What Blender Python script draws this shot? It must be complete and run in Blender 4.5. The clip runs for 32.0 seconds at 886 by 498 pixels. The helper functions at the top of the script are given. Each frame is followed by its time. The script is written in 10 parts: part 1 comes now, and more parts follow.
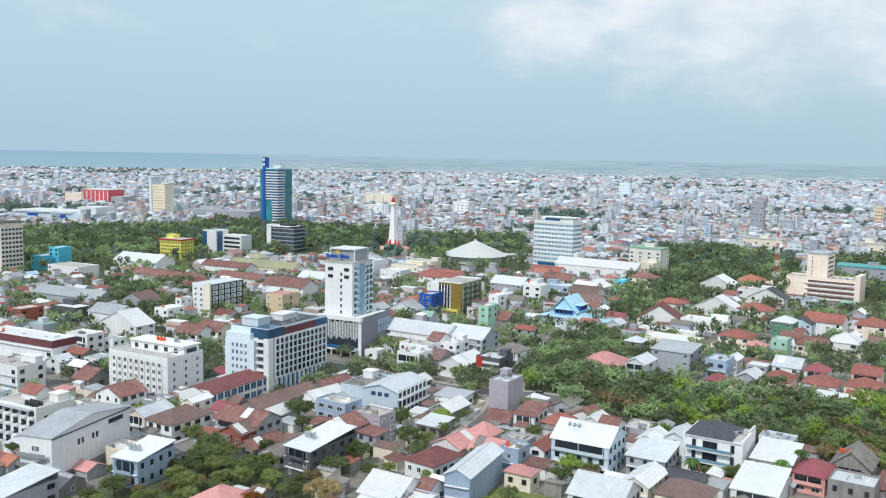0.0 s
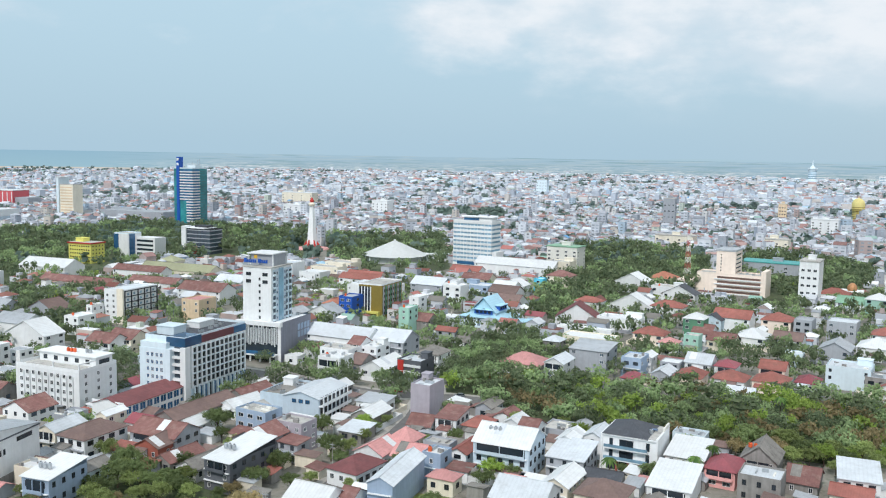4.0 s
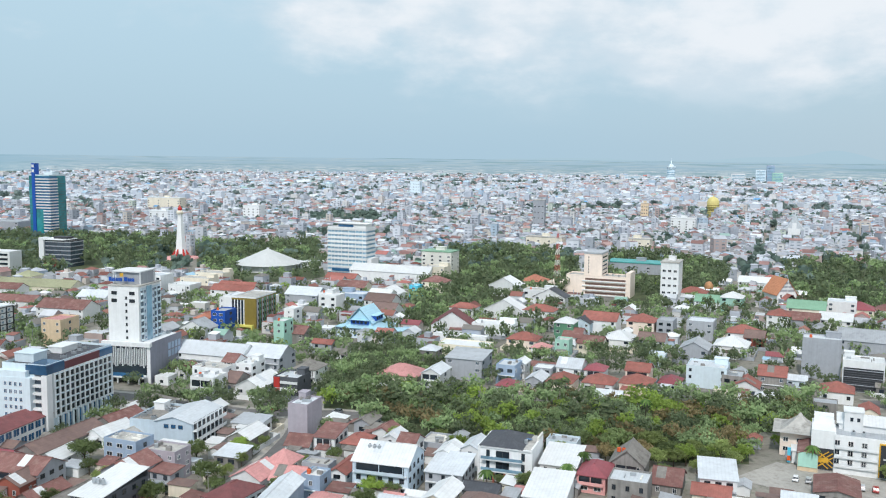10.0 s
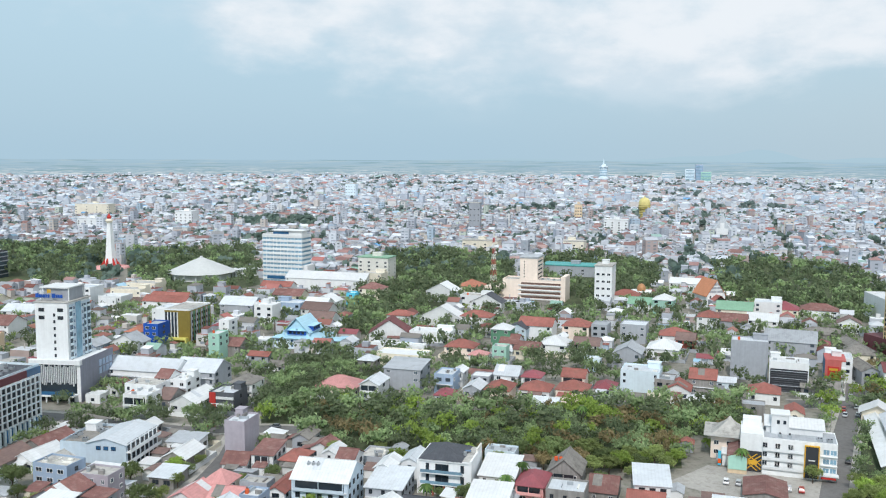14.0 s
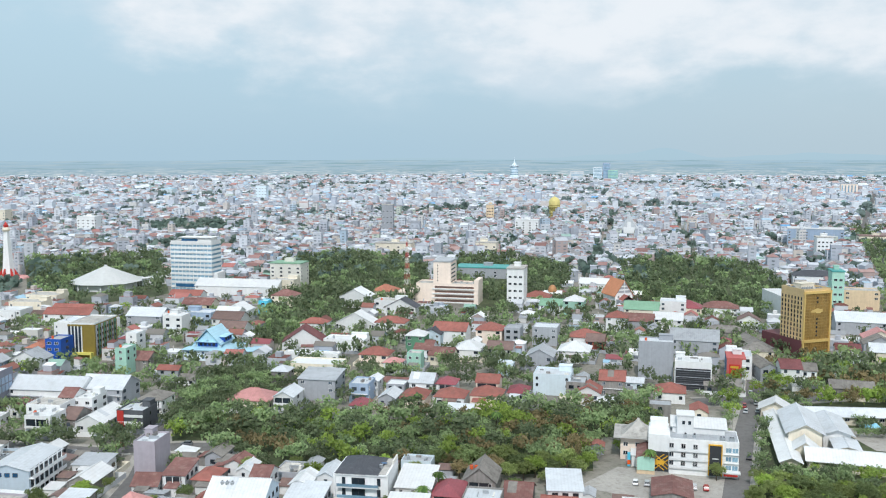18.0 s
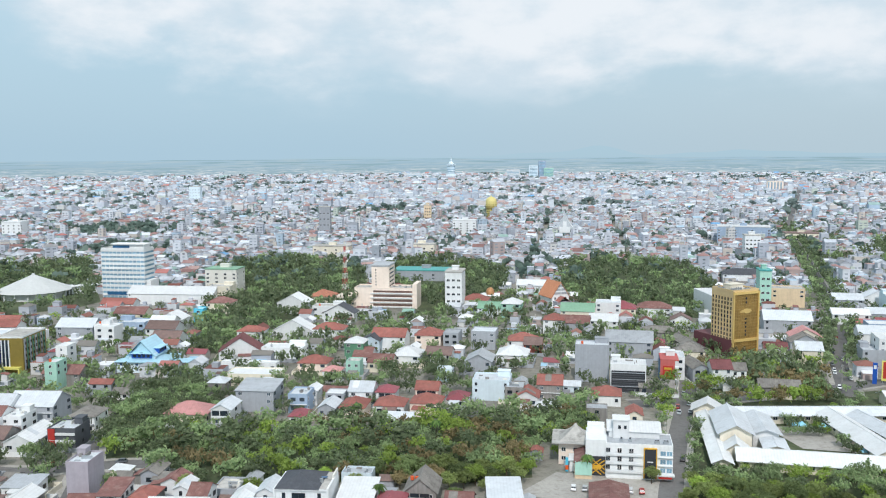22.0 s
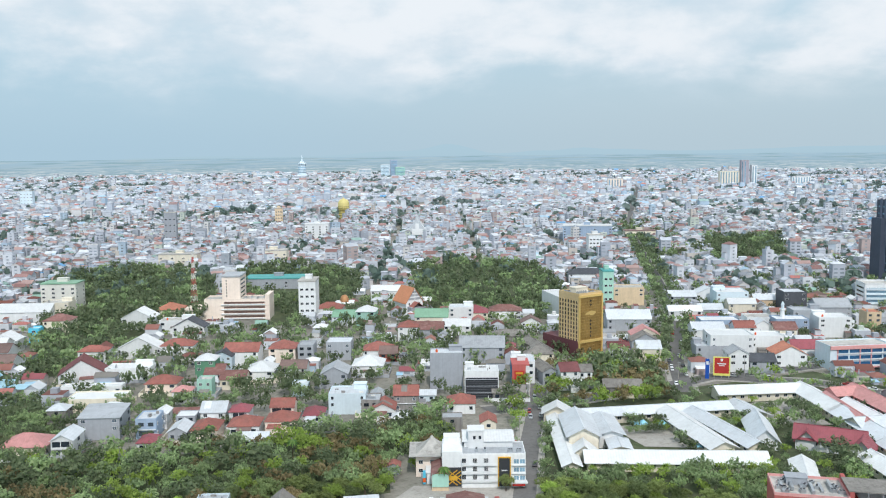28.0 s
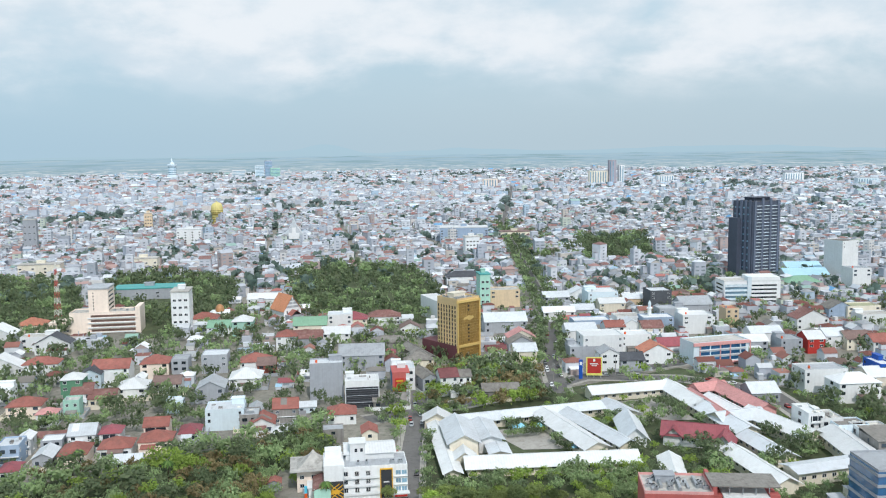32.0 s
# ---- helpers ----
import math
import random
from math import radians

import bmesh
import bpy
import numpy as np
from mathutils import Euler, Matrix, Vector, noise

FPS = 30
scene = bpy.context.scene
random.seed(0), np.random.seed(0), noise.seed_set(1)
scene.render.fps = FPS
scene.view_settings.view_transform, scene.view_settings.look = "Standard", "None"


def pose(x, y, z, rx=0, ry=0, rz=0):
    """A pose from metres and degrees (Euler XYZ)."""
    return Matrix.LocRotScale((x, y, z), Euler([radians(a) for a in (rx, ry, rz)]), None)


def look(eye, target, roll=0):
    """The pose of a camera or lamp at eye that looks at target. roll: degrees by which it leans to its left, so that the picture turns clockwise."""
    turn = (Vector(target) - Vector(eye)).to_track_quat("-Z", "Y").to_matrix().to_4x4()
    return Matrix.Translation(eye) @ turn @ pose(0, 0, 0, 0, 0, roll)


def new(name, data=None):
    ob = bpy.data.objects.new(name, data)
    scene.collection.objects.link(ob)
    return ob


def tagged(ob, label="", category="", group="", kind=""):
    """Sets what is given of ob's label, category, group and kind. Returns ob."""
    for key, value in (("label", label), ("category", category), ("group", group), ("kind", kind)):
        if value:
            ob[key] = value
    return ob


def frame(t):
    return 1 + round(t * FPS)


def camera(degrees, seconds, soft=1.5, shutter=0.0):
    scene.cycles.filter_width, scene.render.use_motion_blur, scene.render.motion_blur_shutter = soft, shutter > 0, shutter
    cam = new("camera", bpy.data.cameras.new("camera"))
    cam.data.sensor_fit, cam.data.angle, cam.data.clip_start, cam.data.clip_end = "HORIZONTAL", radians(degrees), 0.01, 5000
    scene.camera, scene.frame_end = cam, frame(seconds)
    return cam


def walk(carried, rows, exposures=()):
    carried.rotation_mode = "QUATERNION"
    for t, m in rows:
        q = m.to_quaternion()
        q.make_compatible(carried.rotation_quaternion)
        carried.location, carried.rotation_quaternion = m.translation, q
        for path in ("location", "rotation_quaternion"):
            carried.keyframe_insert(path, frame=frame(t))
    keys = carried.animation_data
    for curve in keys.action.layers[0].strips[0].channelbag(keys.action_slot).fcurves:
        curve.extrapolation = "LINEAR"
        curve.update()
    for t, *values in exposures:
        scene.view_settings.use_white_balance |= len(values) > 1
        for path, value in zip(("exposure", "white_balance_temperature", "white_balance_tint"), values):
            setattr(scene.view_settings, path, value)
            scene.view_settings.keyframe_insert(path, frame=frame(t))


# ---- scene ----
cam = camera(53.48, 32.0, soft=1.12)
PATH = [
    (0.0, pose(0.00, -0.00, 90.00, 84.05, 0, 0.00) @ pose(0, 0, 0, 0, 0, 1.09)),
    (0.5, pose(-0.02, -0.02, 90.34, 84.05, 0, -0.92) @ pose(0, 0, 0, 0, 0, 1.07)),
    (1.0, pose(-0.04, -0.03, 90.68, 84.04, 0, -1.83) @ pose(0, 0, 0, 0, 0, 1.04)),
    (1.5, pose(-0.06, -0.04, 91.01, 84.04, 0, -2.79) @ pose(0, 0, 0, 0, 0, 1.02)),
    (2.0, pose(-0.08, -0.06, 91.34, 84.03, 0, -3.68) @ pose(0, 0, 0, 0, 0, 1.01)),
    (2.5, pose(-0.10, -0.07, 91.68, 84.01, 0, -3.69) @ pose(0, 0, 0, 0, 0, 1.01)),
    (4.5, pose(-0.18, -0.20, 93.23, 83.91, 0, -6.04) @ pose(0, 0, 0, 0, 0, 0.96)),
    (5.0, pose(-0.20, -0.26, 93.68, 83.91, 0, -6.75) @ pose(0, 0, 0, 0, 0, 0.93)),
    (5.5, pose(-0.22, -0.33, 94.15, 83.90, 0, -7.47) @ pose(0, 0, 0, 0, 0, 0.93)),
    (6.0, pose(-0.23, -0.40, 94.63, 83.91, 0, -8.17) @ pose(0, 0, 0, 0, 0, 0.93)),
    (6.5, pose(-0.25, -0.48, 95.12, 83.92, 0, -8.96) @ pose(0, 0, 0, 0, 0, 0.91)),
    (7.0, pose(-0.27, -0.55, 95.62, 83.93, 0, -9.79) @ pose(0, 0, 0, 0, 0, 0.89)),
    (7.5, pose(-0.29, -0.61, 96.12, 83.95, 0, -9.95) @ pose(0, 0, 0, 0, 0, 0.87)),
    (8.0, pose(-0.31, -0.67, 96.63, 83.96, 0, -10.36) @ pose(0, 0, 0, 0, 0, 0.85)),
    (8.5, pose(-0.33, -0.71, 97.14, 83.97, 0, -10.86) @ pose(0, 0, 0, 0, 0, 0.81)),
    (9.0, pose(-0.35, -0.74, 97.67, 83.97, 0, -11.63) @ pose(0, 0, 0, 0, 0, 0.76)),
    (9.5, pose(-0.38, -0.77, 98.20, 83.98, 0, -12.52) @ pose(0, 0, 0, 0, 0, 0.70)),
    (10.0, pose(-0.40, -0.80, 98.74, 83.99, 0, -13.45) @ pose(0, 0, 0, 0, 0, 0.64)),
    (10.5, pose(-0.43, -0.82, 99.28, 83.99, 0, -14.18) @ pose(0, 0, 0, 0, 0, 0.59)),
    (11.0, pose(-0.45, -0.85, 99.83, 84.00, 0, -14.75) @ pose(0, 0, 0, 0, 0, 0.55)),
    (11.5, pose(-0.47, -0.89, 100.37, 84.01, 0, -15.11) @ pose(0, 0, 0, 0, 0, 0.51)),
    (12.0, pose(-0.48, -0.94, 100.92, 84.02, 0, -15.49) @ pose(0, 0, 0, 0, 0, 0.49)),
    (12.5, pose(-0.48, -1.00, 101.46, 84.02, 0, -15.87) @ pose(0, 0, 0, 0, 0, 0.47)),
    (13.0, pose(-0.47, -1.07, 102.01, 84.02, 0, -16.30) @ pose(0, 0, 0, 0, 0, 0.42)),
    (13.5, pose(-0.46, -1.15, 102.56, 84.03, 0, -16.83) @ pose(0, 0, 0, 0, 0, 0.34)),
    (14.0, pose(-0.45, -1.23, 103.11, 84.04, 0, -17.59) @ pose(0, 0, 0, 0, 0, 0.26)),
    (14.5, pose(-0.44, -1.32, 103.66, 84.05, 0, -18.46) @ pose(0, 0, 0, 0, 0, 0.21)),
    (16.5, pose(-0.42, -1.64, 105.88, 84.00, 0, -21.42) @ pose(0, 0, 0, 0, 0, 0.02)),
    (17.0, pose(-0.42, -1.72, 106.43, 83.99, 0, -22.05) @ pose(0, 0, 0, 0, 0, -0.01)),
    (17.5, pose(-0.43, -1.80, 106.98, 83.98, 0, -22.67) @ pose(0, 0, 0, 0, 0, -0.04)),
    (18.0, pose(-0.44, -1.88, 107.53, 83.96, 0, -23.25) @ pose(0, 0, 0, 0, 0, -0.08)),
    (18.5, pose(-0.45, -1.95, 108.09, 83.95, 0, -23.85) @ pose(0, 0, 0, 0, 0, -0.11)),
    (19.0, pose(-0.46, -2.02, 108.65, 83.94, 0, -24.42) @ pose(0, 0, 0, 0, 0, -0.16)),
    (19.5, pose(-0.47, -2.08, 109.21, 83.92, 0, -24.99) @ pose(0, 0, 0, 0, 0, -0.21)),
    (20.0, pose(-0.48, -2.13, 109.77, 83.89, 0, -25.52) @ pose(0, 0, 0, 0, 0, -0.25)),
    (20.5, pose(-0.48, -2.17, 110.34, 83.87, 0, -25.83) @ pose(0, 0, 0, 0, 0, -0.29)),
    (21.0, pose(-0.49, -2.20, 110.92, 83.85, 0, -26.23) @ pose(0, 0, 0, 0, 0, -0.32)),
    (21.5, pose(-0.49, -2.21, 111.49, 83.82, 0, -26.68) @ pose(0, 0, 0, 0, 0, -0.36)),
    (22.0, pose(-0.50, -2.22, 112.07, 83.80, 0, -27.31) @ pose(0, 0, 0, 0, 0, -0.37)),
    (22.5, pose(-0.50, -2.23, 112.65, 83.78, 0, -27.99) @ pose(0, 0, 0, 0, 0, -0.40)),
    (23.0, pose(-0.50, -2.24, 113.23, 83.77, 0, -28.70) @ pose(0, 0, 0, 0, 0, -0.42)),
    (23.5, pose(-0.50, -2.25, 113.81, 83.76, 0, -29.41) @ pose(0, 0, 0, 0, 0, -0.43)),
    (24.0, pose(-0.49, -2.27, 114.39, 83.74, 0, -30.12) @ pose(0, 0, 0, 0, 0, -0.43)),
    (24.5, pose(-0.48, -2.30, 114.97, 83.73, 0, -30.81) @ pose(0, 0, 0, 0, 0, -0.44)),
    (25.0, pose(-0.45, -2.32, 115.55, 83.72, 0, -31.51) @ pose(0, 0, 0, 0, 0, -0.46)),
    (25.5, pose(-0.43, -2.34, 116.13, 83.71, 0, -32.29) @ pose(0, 0, 0, 0, 0, -0.49)),
    (27.5, pose(-0.34, -2.46, 118.45, 83.58, 0, -36.05) @ pose(0, 0, 0, 0, 0, -0.60)),
    (28.0, pose(-0.34, -2.49, 119.03, 83.56, 0, -36.88) @ pose(0, 0, 0, 0, 0, -0.62)),
    (28.5, pose(-0.35, -2.54, 119.61, 83.54, 0, -37.71) @ pose(0, 0, 0, 0, 0, -0.62)),
    (29.0, pose(-0.38, -2.58, 120.19, 83.52, 0, -38.64) @ pose(0, 0, 0, 0, 0, -0.61)),
    (29.5, pose(-0.41, -2.63, 120.78, 83.50, 0, -39.66) @ pose(0, 0, 0, 0, 0, -0.61)),
    (30.0, pose(-0.45, -2.68, 121.37, 83.48, 0, -40.66) @ pose(0, 0, 0, 0, 0, -0.64)),
    (30.5, pose(-0.50, -2.74, 121.95, 83.46, 0, -41.76) @ pose(0, 0, 0, 0, 0, -0.67)),
    (31.0, pose(-0.54, -2.79, 122.54, 83.44, 0, -42.93) @ pose(0, 0, 0, 0, 0, -0.69)),
    (31.5, pose(-0.58, -2.85, 123.13, 83.43, 0, -43.91) @ pose(0, 0, 0, 0, 0, -0.71)),
    (32.0, pose(-0.62, -2.90, 123.71, 83.42, 0, -44.86) @ pose(0, 0, 0, 0, 0, -0.73)),
]
walk(cam, PATH)

# ---- sky and sun ----
SUN_FROM = Vector((-0.37, -0.675, 0.86)).normalized()
world = bpy.data.worlds.new("sky")
scene.world = world
world.use_nodes = True
wn, wl = world.node_tree.nodes, world.node_tree.links
wn.clear()
w_out = wn.new("ShaderNodeOutputWorld")
w_bg = wn.new("ShaderNodeBackground")
w_sky = wn.new("ShaderNodeTexSky")
w_sky.sky_type = "NISHITA"
w_sky.sun_disc = False
w_sky.sun_elevation = math.asin(SUN_FROM.z)
w_sky.sun_rotation = math.atan2(SUN_FROM.x, SUN_FROM.y)
w_sky.air_density, w_sky.dust_density, w_sky.ozone_density = 1.2, 2.5, 1.5
w_tc = wn.new("ShaderNodeTexCoord")
w_sep = wn.new("ShaderNodeSeparateXYZ")
wl.new(w_tc.outputs["Generated"], w_sep.inputs[0])


def w_math(op, a, b=None, clamp=False):
    n = wn.new("ShaderNodeMath")
    n.operation, n.use_clamp = op, clamp
    for k, v in enumerate((a, b)):
        if v is None:
            continue
        if isinstance(v, (int, float)):
            n.inputs[k].default_value = v
        else:
            wl.new(v, n.inputs[k])
    return n.outputs[0]


def w_mix(fac, a, b):
    n = wn.new("ShaderNodeMix")
    n.data_type = "RGBA"
    for k, v in ((0, fac), (6, a), (7, b)):
        if isinstance(v, (int, float)):
            n.inputs[k].default_value = v
        elif isinstance(v, tuple):
            n.inputs[k].default_value = (*v, 1)
        else:
            wl.new(v, n.inputs[k])
    return n.outputs[2]


def w_range(v, a, b, c, d, smooth=True):
    n = wn.new("ShaderNodeMapRange")
    n.interpolation_type = "SMOOTHSTEP" if smooth else "LINEAR"
    wl.new(v, n.inputs[0])
    for k, x in enumerate((a, b, c, d)):
        n.inputs[k + 1].default_value = x
    return n.outputs[0]


# humid air: the clear sky is paled by an even veil
w_sky_dim = wn.new("ShaderNodeVectorMath")
w_sky_dim.operation = "SCALE"
wl.new(w_sky.outputs[0], w_sky_dim.inputs[0])
w_sky_dim.inputs[3].default_value = 0.09
up = w_sep.outputs[2]
w_az = w_math("ARCTAN2", w_sep.outputs[0], w_sep.outputs[1])
low_veil = w_mix(w_range(w_az, 0.25, 0.95, 0.0, 1.0), (0.455, 0.645, 0.785), (0.51, 0.65, 0.745))
veil = w_mix(w_range(up, 0.0, 0.20, 0.0, 1.0), low_veil, (0.53, 0.73, 0.86))
clear = w_mix(0.9, w_sky_dim.outputs[0], veil)
# cloud bank: heaped and torn clouds, denser to the east and higher up, bare towards the west
az = w_math("ARCTAN2", w_sep.outputs[0], w_sep.outputs[1])
w_dome = wn.new("ShaderNodeCombineXYZ")
wl.new(az, w_dome.inputs[0])
wl.new(w_math("MULTIPLY", up, 2.1), w_dome.inputs[1])


def w_noise(scale, detail, rough, seed, warp=0.0):
    n = wn.new("ShaderNodeTexNoise")
    n.noise_dimensions = "4D"
    wl.new(w_dome.outputs[0], n.inputs["Vector"])
    n.inputs["W"].default_value = seed
    n.inputs["Scale"].default_value = scale
    n.inputs["Detail"].default_value = detail
    n.inputs["Roughness"].default_value = rough
    n.inputs["Distortion"].default_value = warp
    return n.outputs["Fac"]


bank = w_range(az, -0.05, 0.40, -0.11, 0.12)
high = w_range(up, 0.03, 0.15, -0.08, 0.10)
heaps = w_math("ADD", w_noise(4.2, 9.0, 0.52, 2.6, 0.3), w_math("MULTIPLY", w_math("SUBTRACT", w_noise(15.0, 8.0, 0.6, 7.4), 0.5), 0.22))
density = w_math("ADD", w_math("ADD", heaps, bank), high)
cover = w_range(density, 0.45, 0.68, 0.0, 1.0)
cover = w_math("MULTIPLY", cover, w_range(up, 0.03, 0.09, 0.0, 1.0), True)
lit = w_range(w_math("ADD", w_noise(9.0, 7.0, 0.55, 5.5), w_math("MULTIPLY", density, 0.35)), 0.58, 0.86, 0.0, 1.0)
cloud = w_mix(lit, (0.65, 0.76, 0.85), (0.88, 0.915, 0.96))
sky_col = w_mix(w_math("MULTIPLY", cover, 0.88), clear, cloud)
wl.new(sky_col, w_bg.inputs[0])
w_bg.inputs[1].default_value = 1.0
wl.new(w_bg.outputs[0], w_out.inputs[0])

sun = new("sun", bpy.data.lights.new("sun", "SUN"))
sun.data.energy, sun.data.angle, sun.data.color = 2.58, radians(1.2), (1.0, 0.945, 0.915)
sun.matrix_world = look((0, 0, 400), Vector((0, 0, 400)) - SUN_FROM)

# ---- materials ----
def rgb(h):
    """Linear colour from an sRGB hex string."""
    c = [int(h[i:i + 2], 16) / 255 for i in (0, 2, 4)]
    return tuple(v / 12.92 if v < 0.04045 else ((v + 0.055) / 1.055) ** 2.4 for v in c)


def surface(name, base, rough=0.7, vary=0.12, grain=0.6, patch=0.07, metal=0.0, bump=0.25, streak=0.0, ribs=0.0,
            second=None, second_amount=0.0, island=0.0, obj_vary=0.10, spec=0.35):
    """A weathered surface: fine grain, broad patches, rain streaks down its height, ribs across it and a second worn colour."""
    m = bpy.data.materials.new(name)
    m.use_nodes = True
    nt = m.node_tree
    n, l = nt.nodes, nt.links
    b = n["Principled BSDF"]
    b.inputs["Roughness"].default_value = rough
    b.inputs["Metallic"].default_value = metal
    b.inputs["Specular IOR Level"].default_value = spec
    tc = n.new("ShaderNodeTexCoord")
    geo = n.new("ShaderNodeNewGeometry")

    def noise_tex(vec, scale, detail, rough_=0.6):
        t = n.new("ShaderNodeTexNoise")
        l.new(vec, t.inputs["Vector"])
        t.inputs["Scale"].default_value, t.inputs["Detail"].default_value = scale, detail
        t.inputs["Roughness"].default_value = rough_
        return t.outputs["Fac"]

    def rng(v, a, b_, c, d):
        t = n.new("ShaderNodeMapRange")
        l.new(v, t.inputs[0])
        for k, x in enumerate((a, b_, c, d)):
            t.inputs[k + 1].default_value = x
        return t.outputs[0]

    def mul(a, c):
        t = n.new("ShaderNodeMath")
        t.operation = "MULTIPLY"
        l.new(a, t.inputs[0])
        if isinstance(c, float):
            t.inputs[1].default_value = c
        else:
            l.new(c, t.inputs[1])
        return t.outputs[0]

    fine = noise_tex(geo.outputs["Position"], grain, 6.0, 0.65)
    broad = noise_tex(geo.outputs["Position"], patch, 3.0)
    value = mul(rng(fine, 0.3, 0.7, 1 - vary, 1 + vary), rng(broad, 0.3, 0.7, 1 - vary, 1 + vary))
    if streak:
        mp = n.new("ShaderNodeMapping")
        mp.inputs["Scale"].default_value = (1.0, 1.0, 0.06)
        l.new(geo.outputs["Position"], mp.inputs["Vector"])
        value = mul(value, rng(noise_tex(mp.outputs[0], 0.9, 4.0), 0.42, 0.68, 1.0, 1.0 - streak))
    if obj_vary:
        oi = n.new("ShaderNodeObjectInfo")
        value = mul(value, rng(oi.outputs["Random"], 0, 1, 1 - obj_vary, 1 + obj_vary))
    if island:
        value = mul(value, rng(geo.outputs["Random Per Island"], 0, 1, 1 - island, 1 + island))
    if ribs:
        # sheet laps and tile courses
        lap = n.new("ShaderNodeTexWave")
        lap.bands_direction = "X"
        l.new(tc.outputs["Object"], lap.inputs["Vector"])
        lap.inputs["Scale"].default_value = ribs * 0.30
        lap.inputs["Distortion"].default_value = 0.4
        value = mul(value, rng(lap.outputs["Fac"], 0.0, 0.45, 0.955, 1.01))
    col = n.new("ShaderNodeRGB")
    col.outputs[0].default_value = (*base, 1)
    colour = col.outputs[0]
    if second:
        mx = n.new("ShaderNodeMix")
        mx.data_type = "RGBA"
        l.new(mul(rng(noise_tex(geo.outputs["Position"], 0.35, 5.0, 0.7), 0.5, 0.64, 0.0, 1.0), second_amount), mx.inputs[0])
        l.new(colour, mx.inputs[6])
        mx.inputs[7].default_value = (*second, 1)
        colour = mx.outputs[2]
    sc = n.new("ShaderNodeVectorMath")
    sc.operation = "SCALE"
    l.new(colour, sc.inputs[0])
    l.new(value, sc.inputs[3])
    l.new(sc.outputs[0], b.inputs["Base Color"])
    height = fine
    if ribs:
        wv = n.new("ShaderNodeTexWave")
        wv.bands_direction = "X"
        l.new(tc.outputs["Object"], wv.inputs["Vector"])
        wv.inputs["Scale"].default_value = ribs
        wv.inputs["Distortion"].default_value = 0.15
        ad = n.new("ShaderNodeMath")
        ad.operation = "ADD"
        l.new(fine, ad.inputs[0])
        l.new(wv.outputs["Fac"], ad.inputs[1])
        height = ad.outputs[0]
    if bump:
        bp = n.new("ShaderNodeBump")
        bp.inputs["Strength"].default_value = bump
        bp.inputs["Distance"].default_value = 0.08
        l.new(height, bp.inputs["Height"])
        l.new(bp.outputs[0], b.inputs["Normal"])
    return m


def palette_stuff(name, stops, rough=0.75, vary=0.1, grain=0.15):
    """Walls or roofs of countless far houses: each one takes its own colour from the stops."""
    m = bpy.data.materials.new(name)
    m.use_nodes = True
    n, l = m.node_tree.nodes, m.node_tree.links
    b = n["Principled BSDF"]
    b.inputs["Roughness"].default_value = rough
    b.inputs["Specular IOR Level"].default_value = 0.3
    geo = n.new("ShaderNodeNewGeometry")
    r = n.new("ShaderNodeValToRGB")
    r.color_ramp.interpolation = "CONSTANT"
    while len(r.color_ramp.elements) < len(stops):
        r.color_ramp.elements.new(0.5)
    at = 0.0
    total = sum(s[0] for s in stops)
    for e, (share, h) in zip(r.color_ramp.elements, stops):
        e.position = min(at, 1.0)
        e.color = (*rgb(h), 1)
        at += share / total
    l.new(geo.outputs["Random Per Island"], r.inputs[0])
    nz = n.new("ShaderNodeTexNoise")
    l.new(geo.outputs["Position"], nz.inputs["Vector"])
    nz.inputs["Scale"].default_value, nz.inputs["Detail"].default_value = grain, 5.0
    mr = n.new("ShaderNodeMapRange")
    l.new(nz.outputs["Fac"], mr.inputs[0])
    for k, x in enumerate((0.3, 0.7, 1 - vary, 1 + vary)):
        mr.inputs[k + 1].default_value = x
    sc = n.new("ShaderNodeVectorMath")
    sc.operation = "SCALE"
    l.new(r.outputs[0], sc.inputs[0])
    l.new(mr.outputs[0], sc.inputs[3])
    l.new(sc.outputs[0], b.inputs["Base Color"])
    return m


def glassy(name, base, rough=0.12, vary=0.25):
    m = surface(name, base, rough, vary, 0.25, 0.05, 0.0, 0.02, obj_vary=0.25, spec=0.8)
    return m


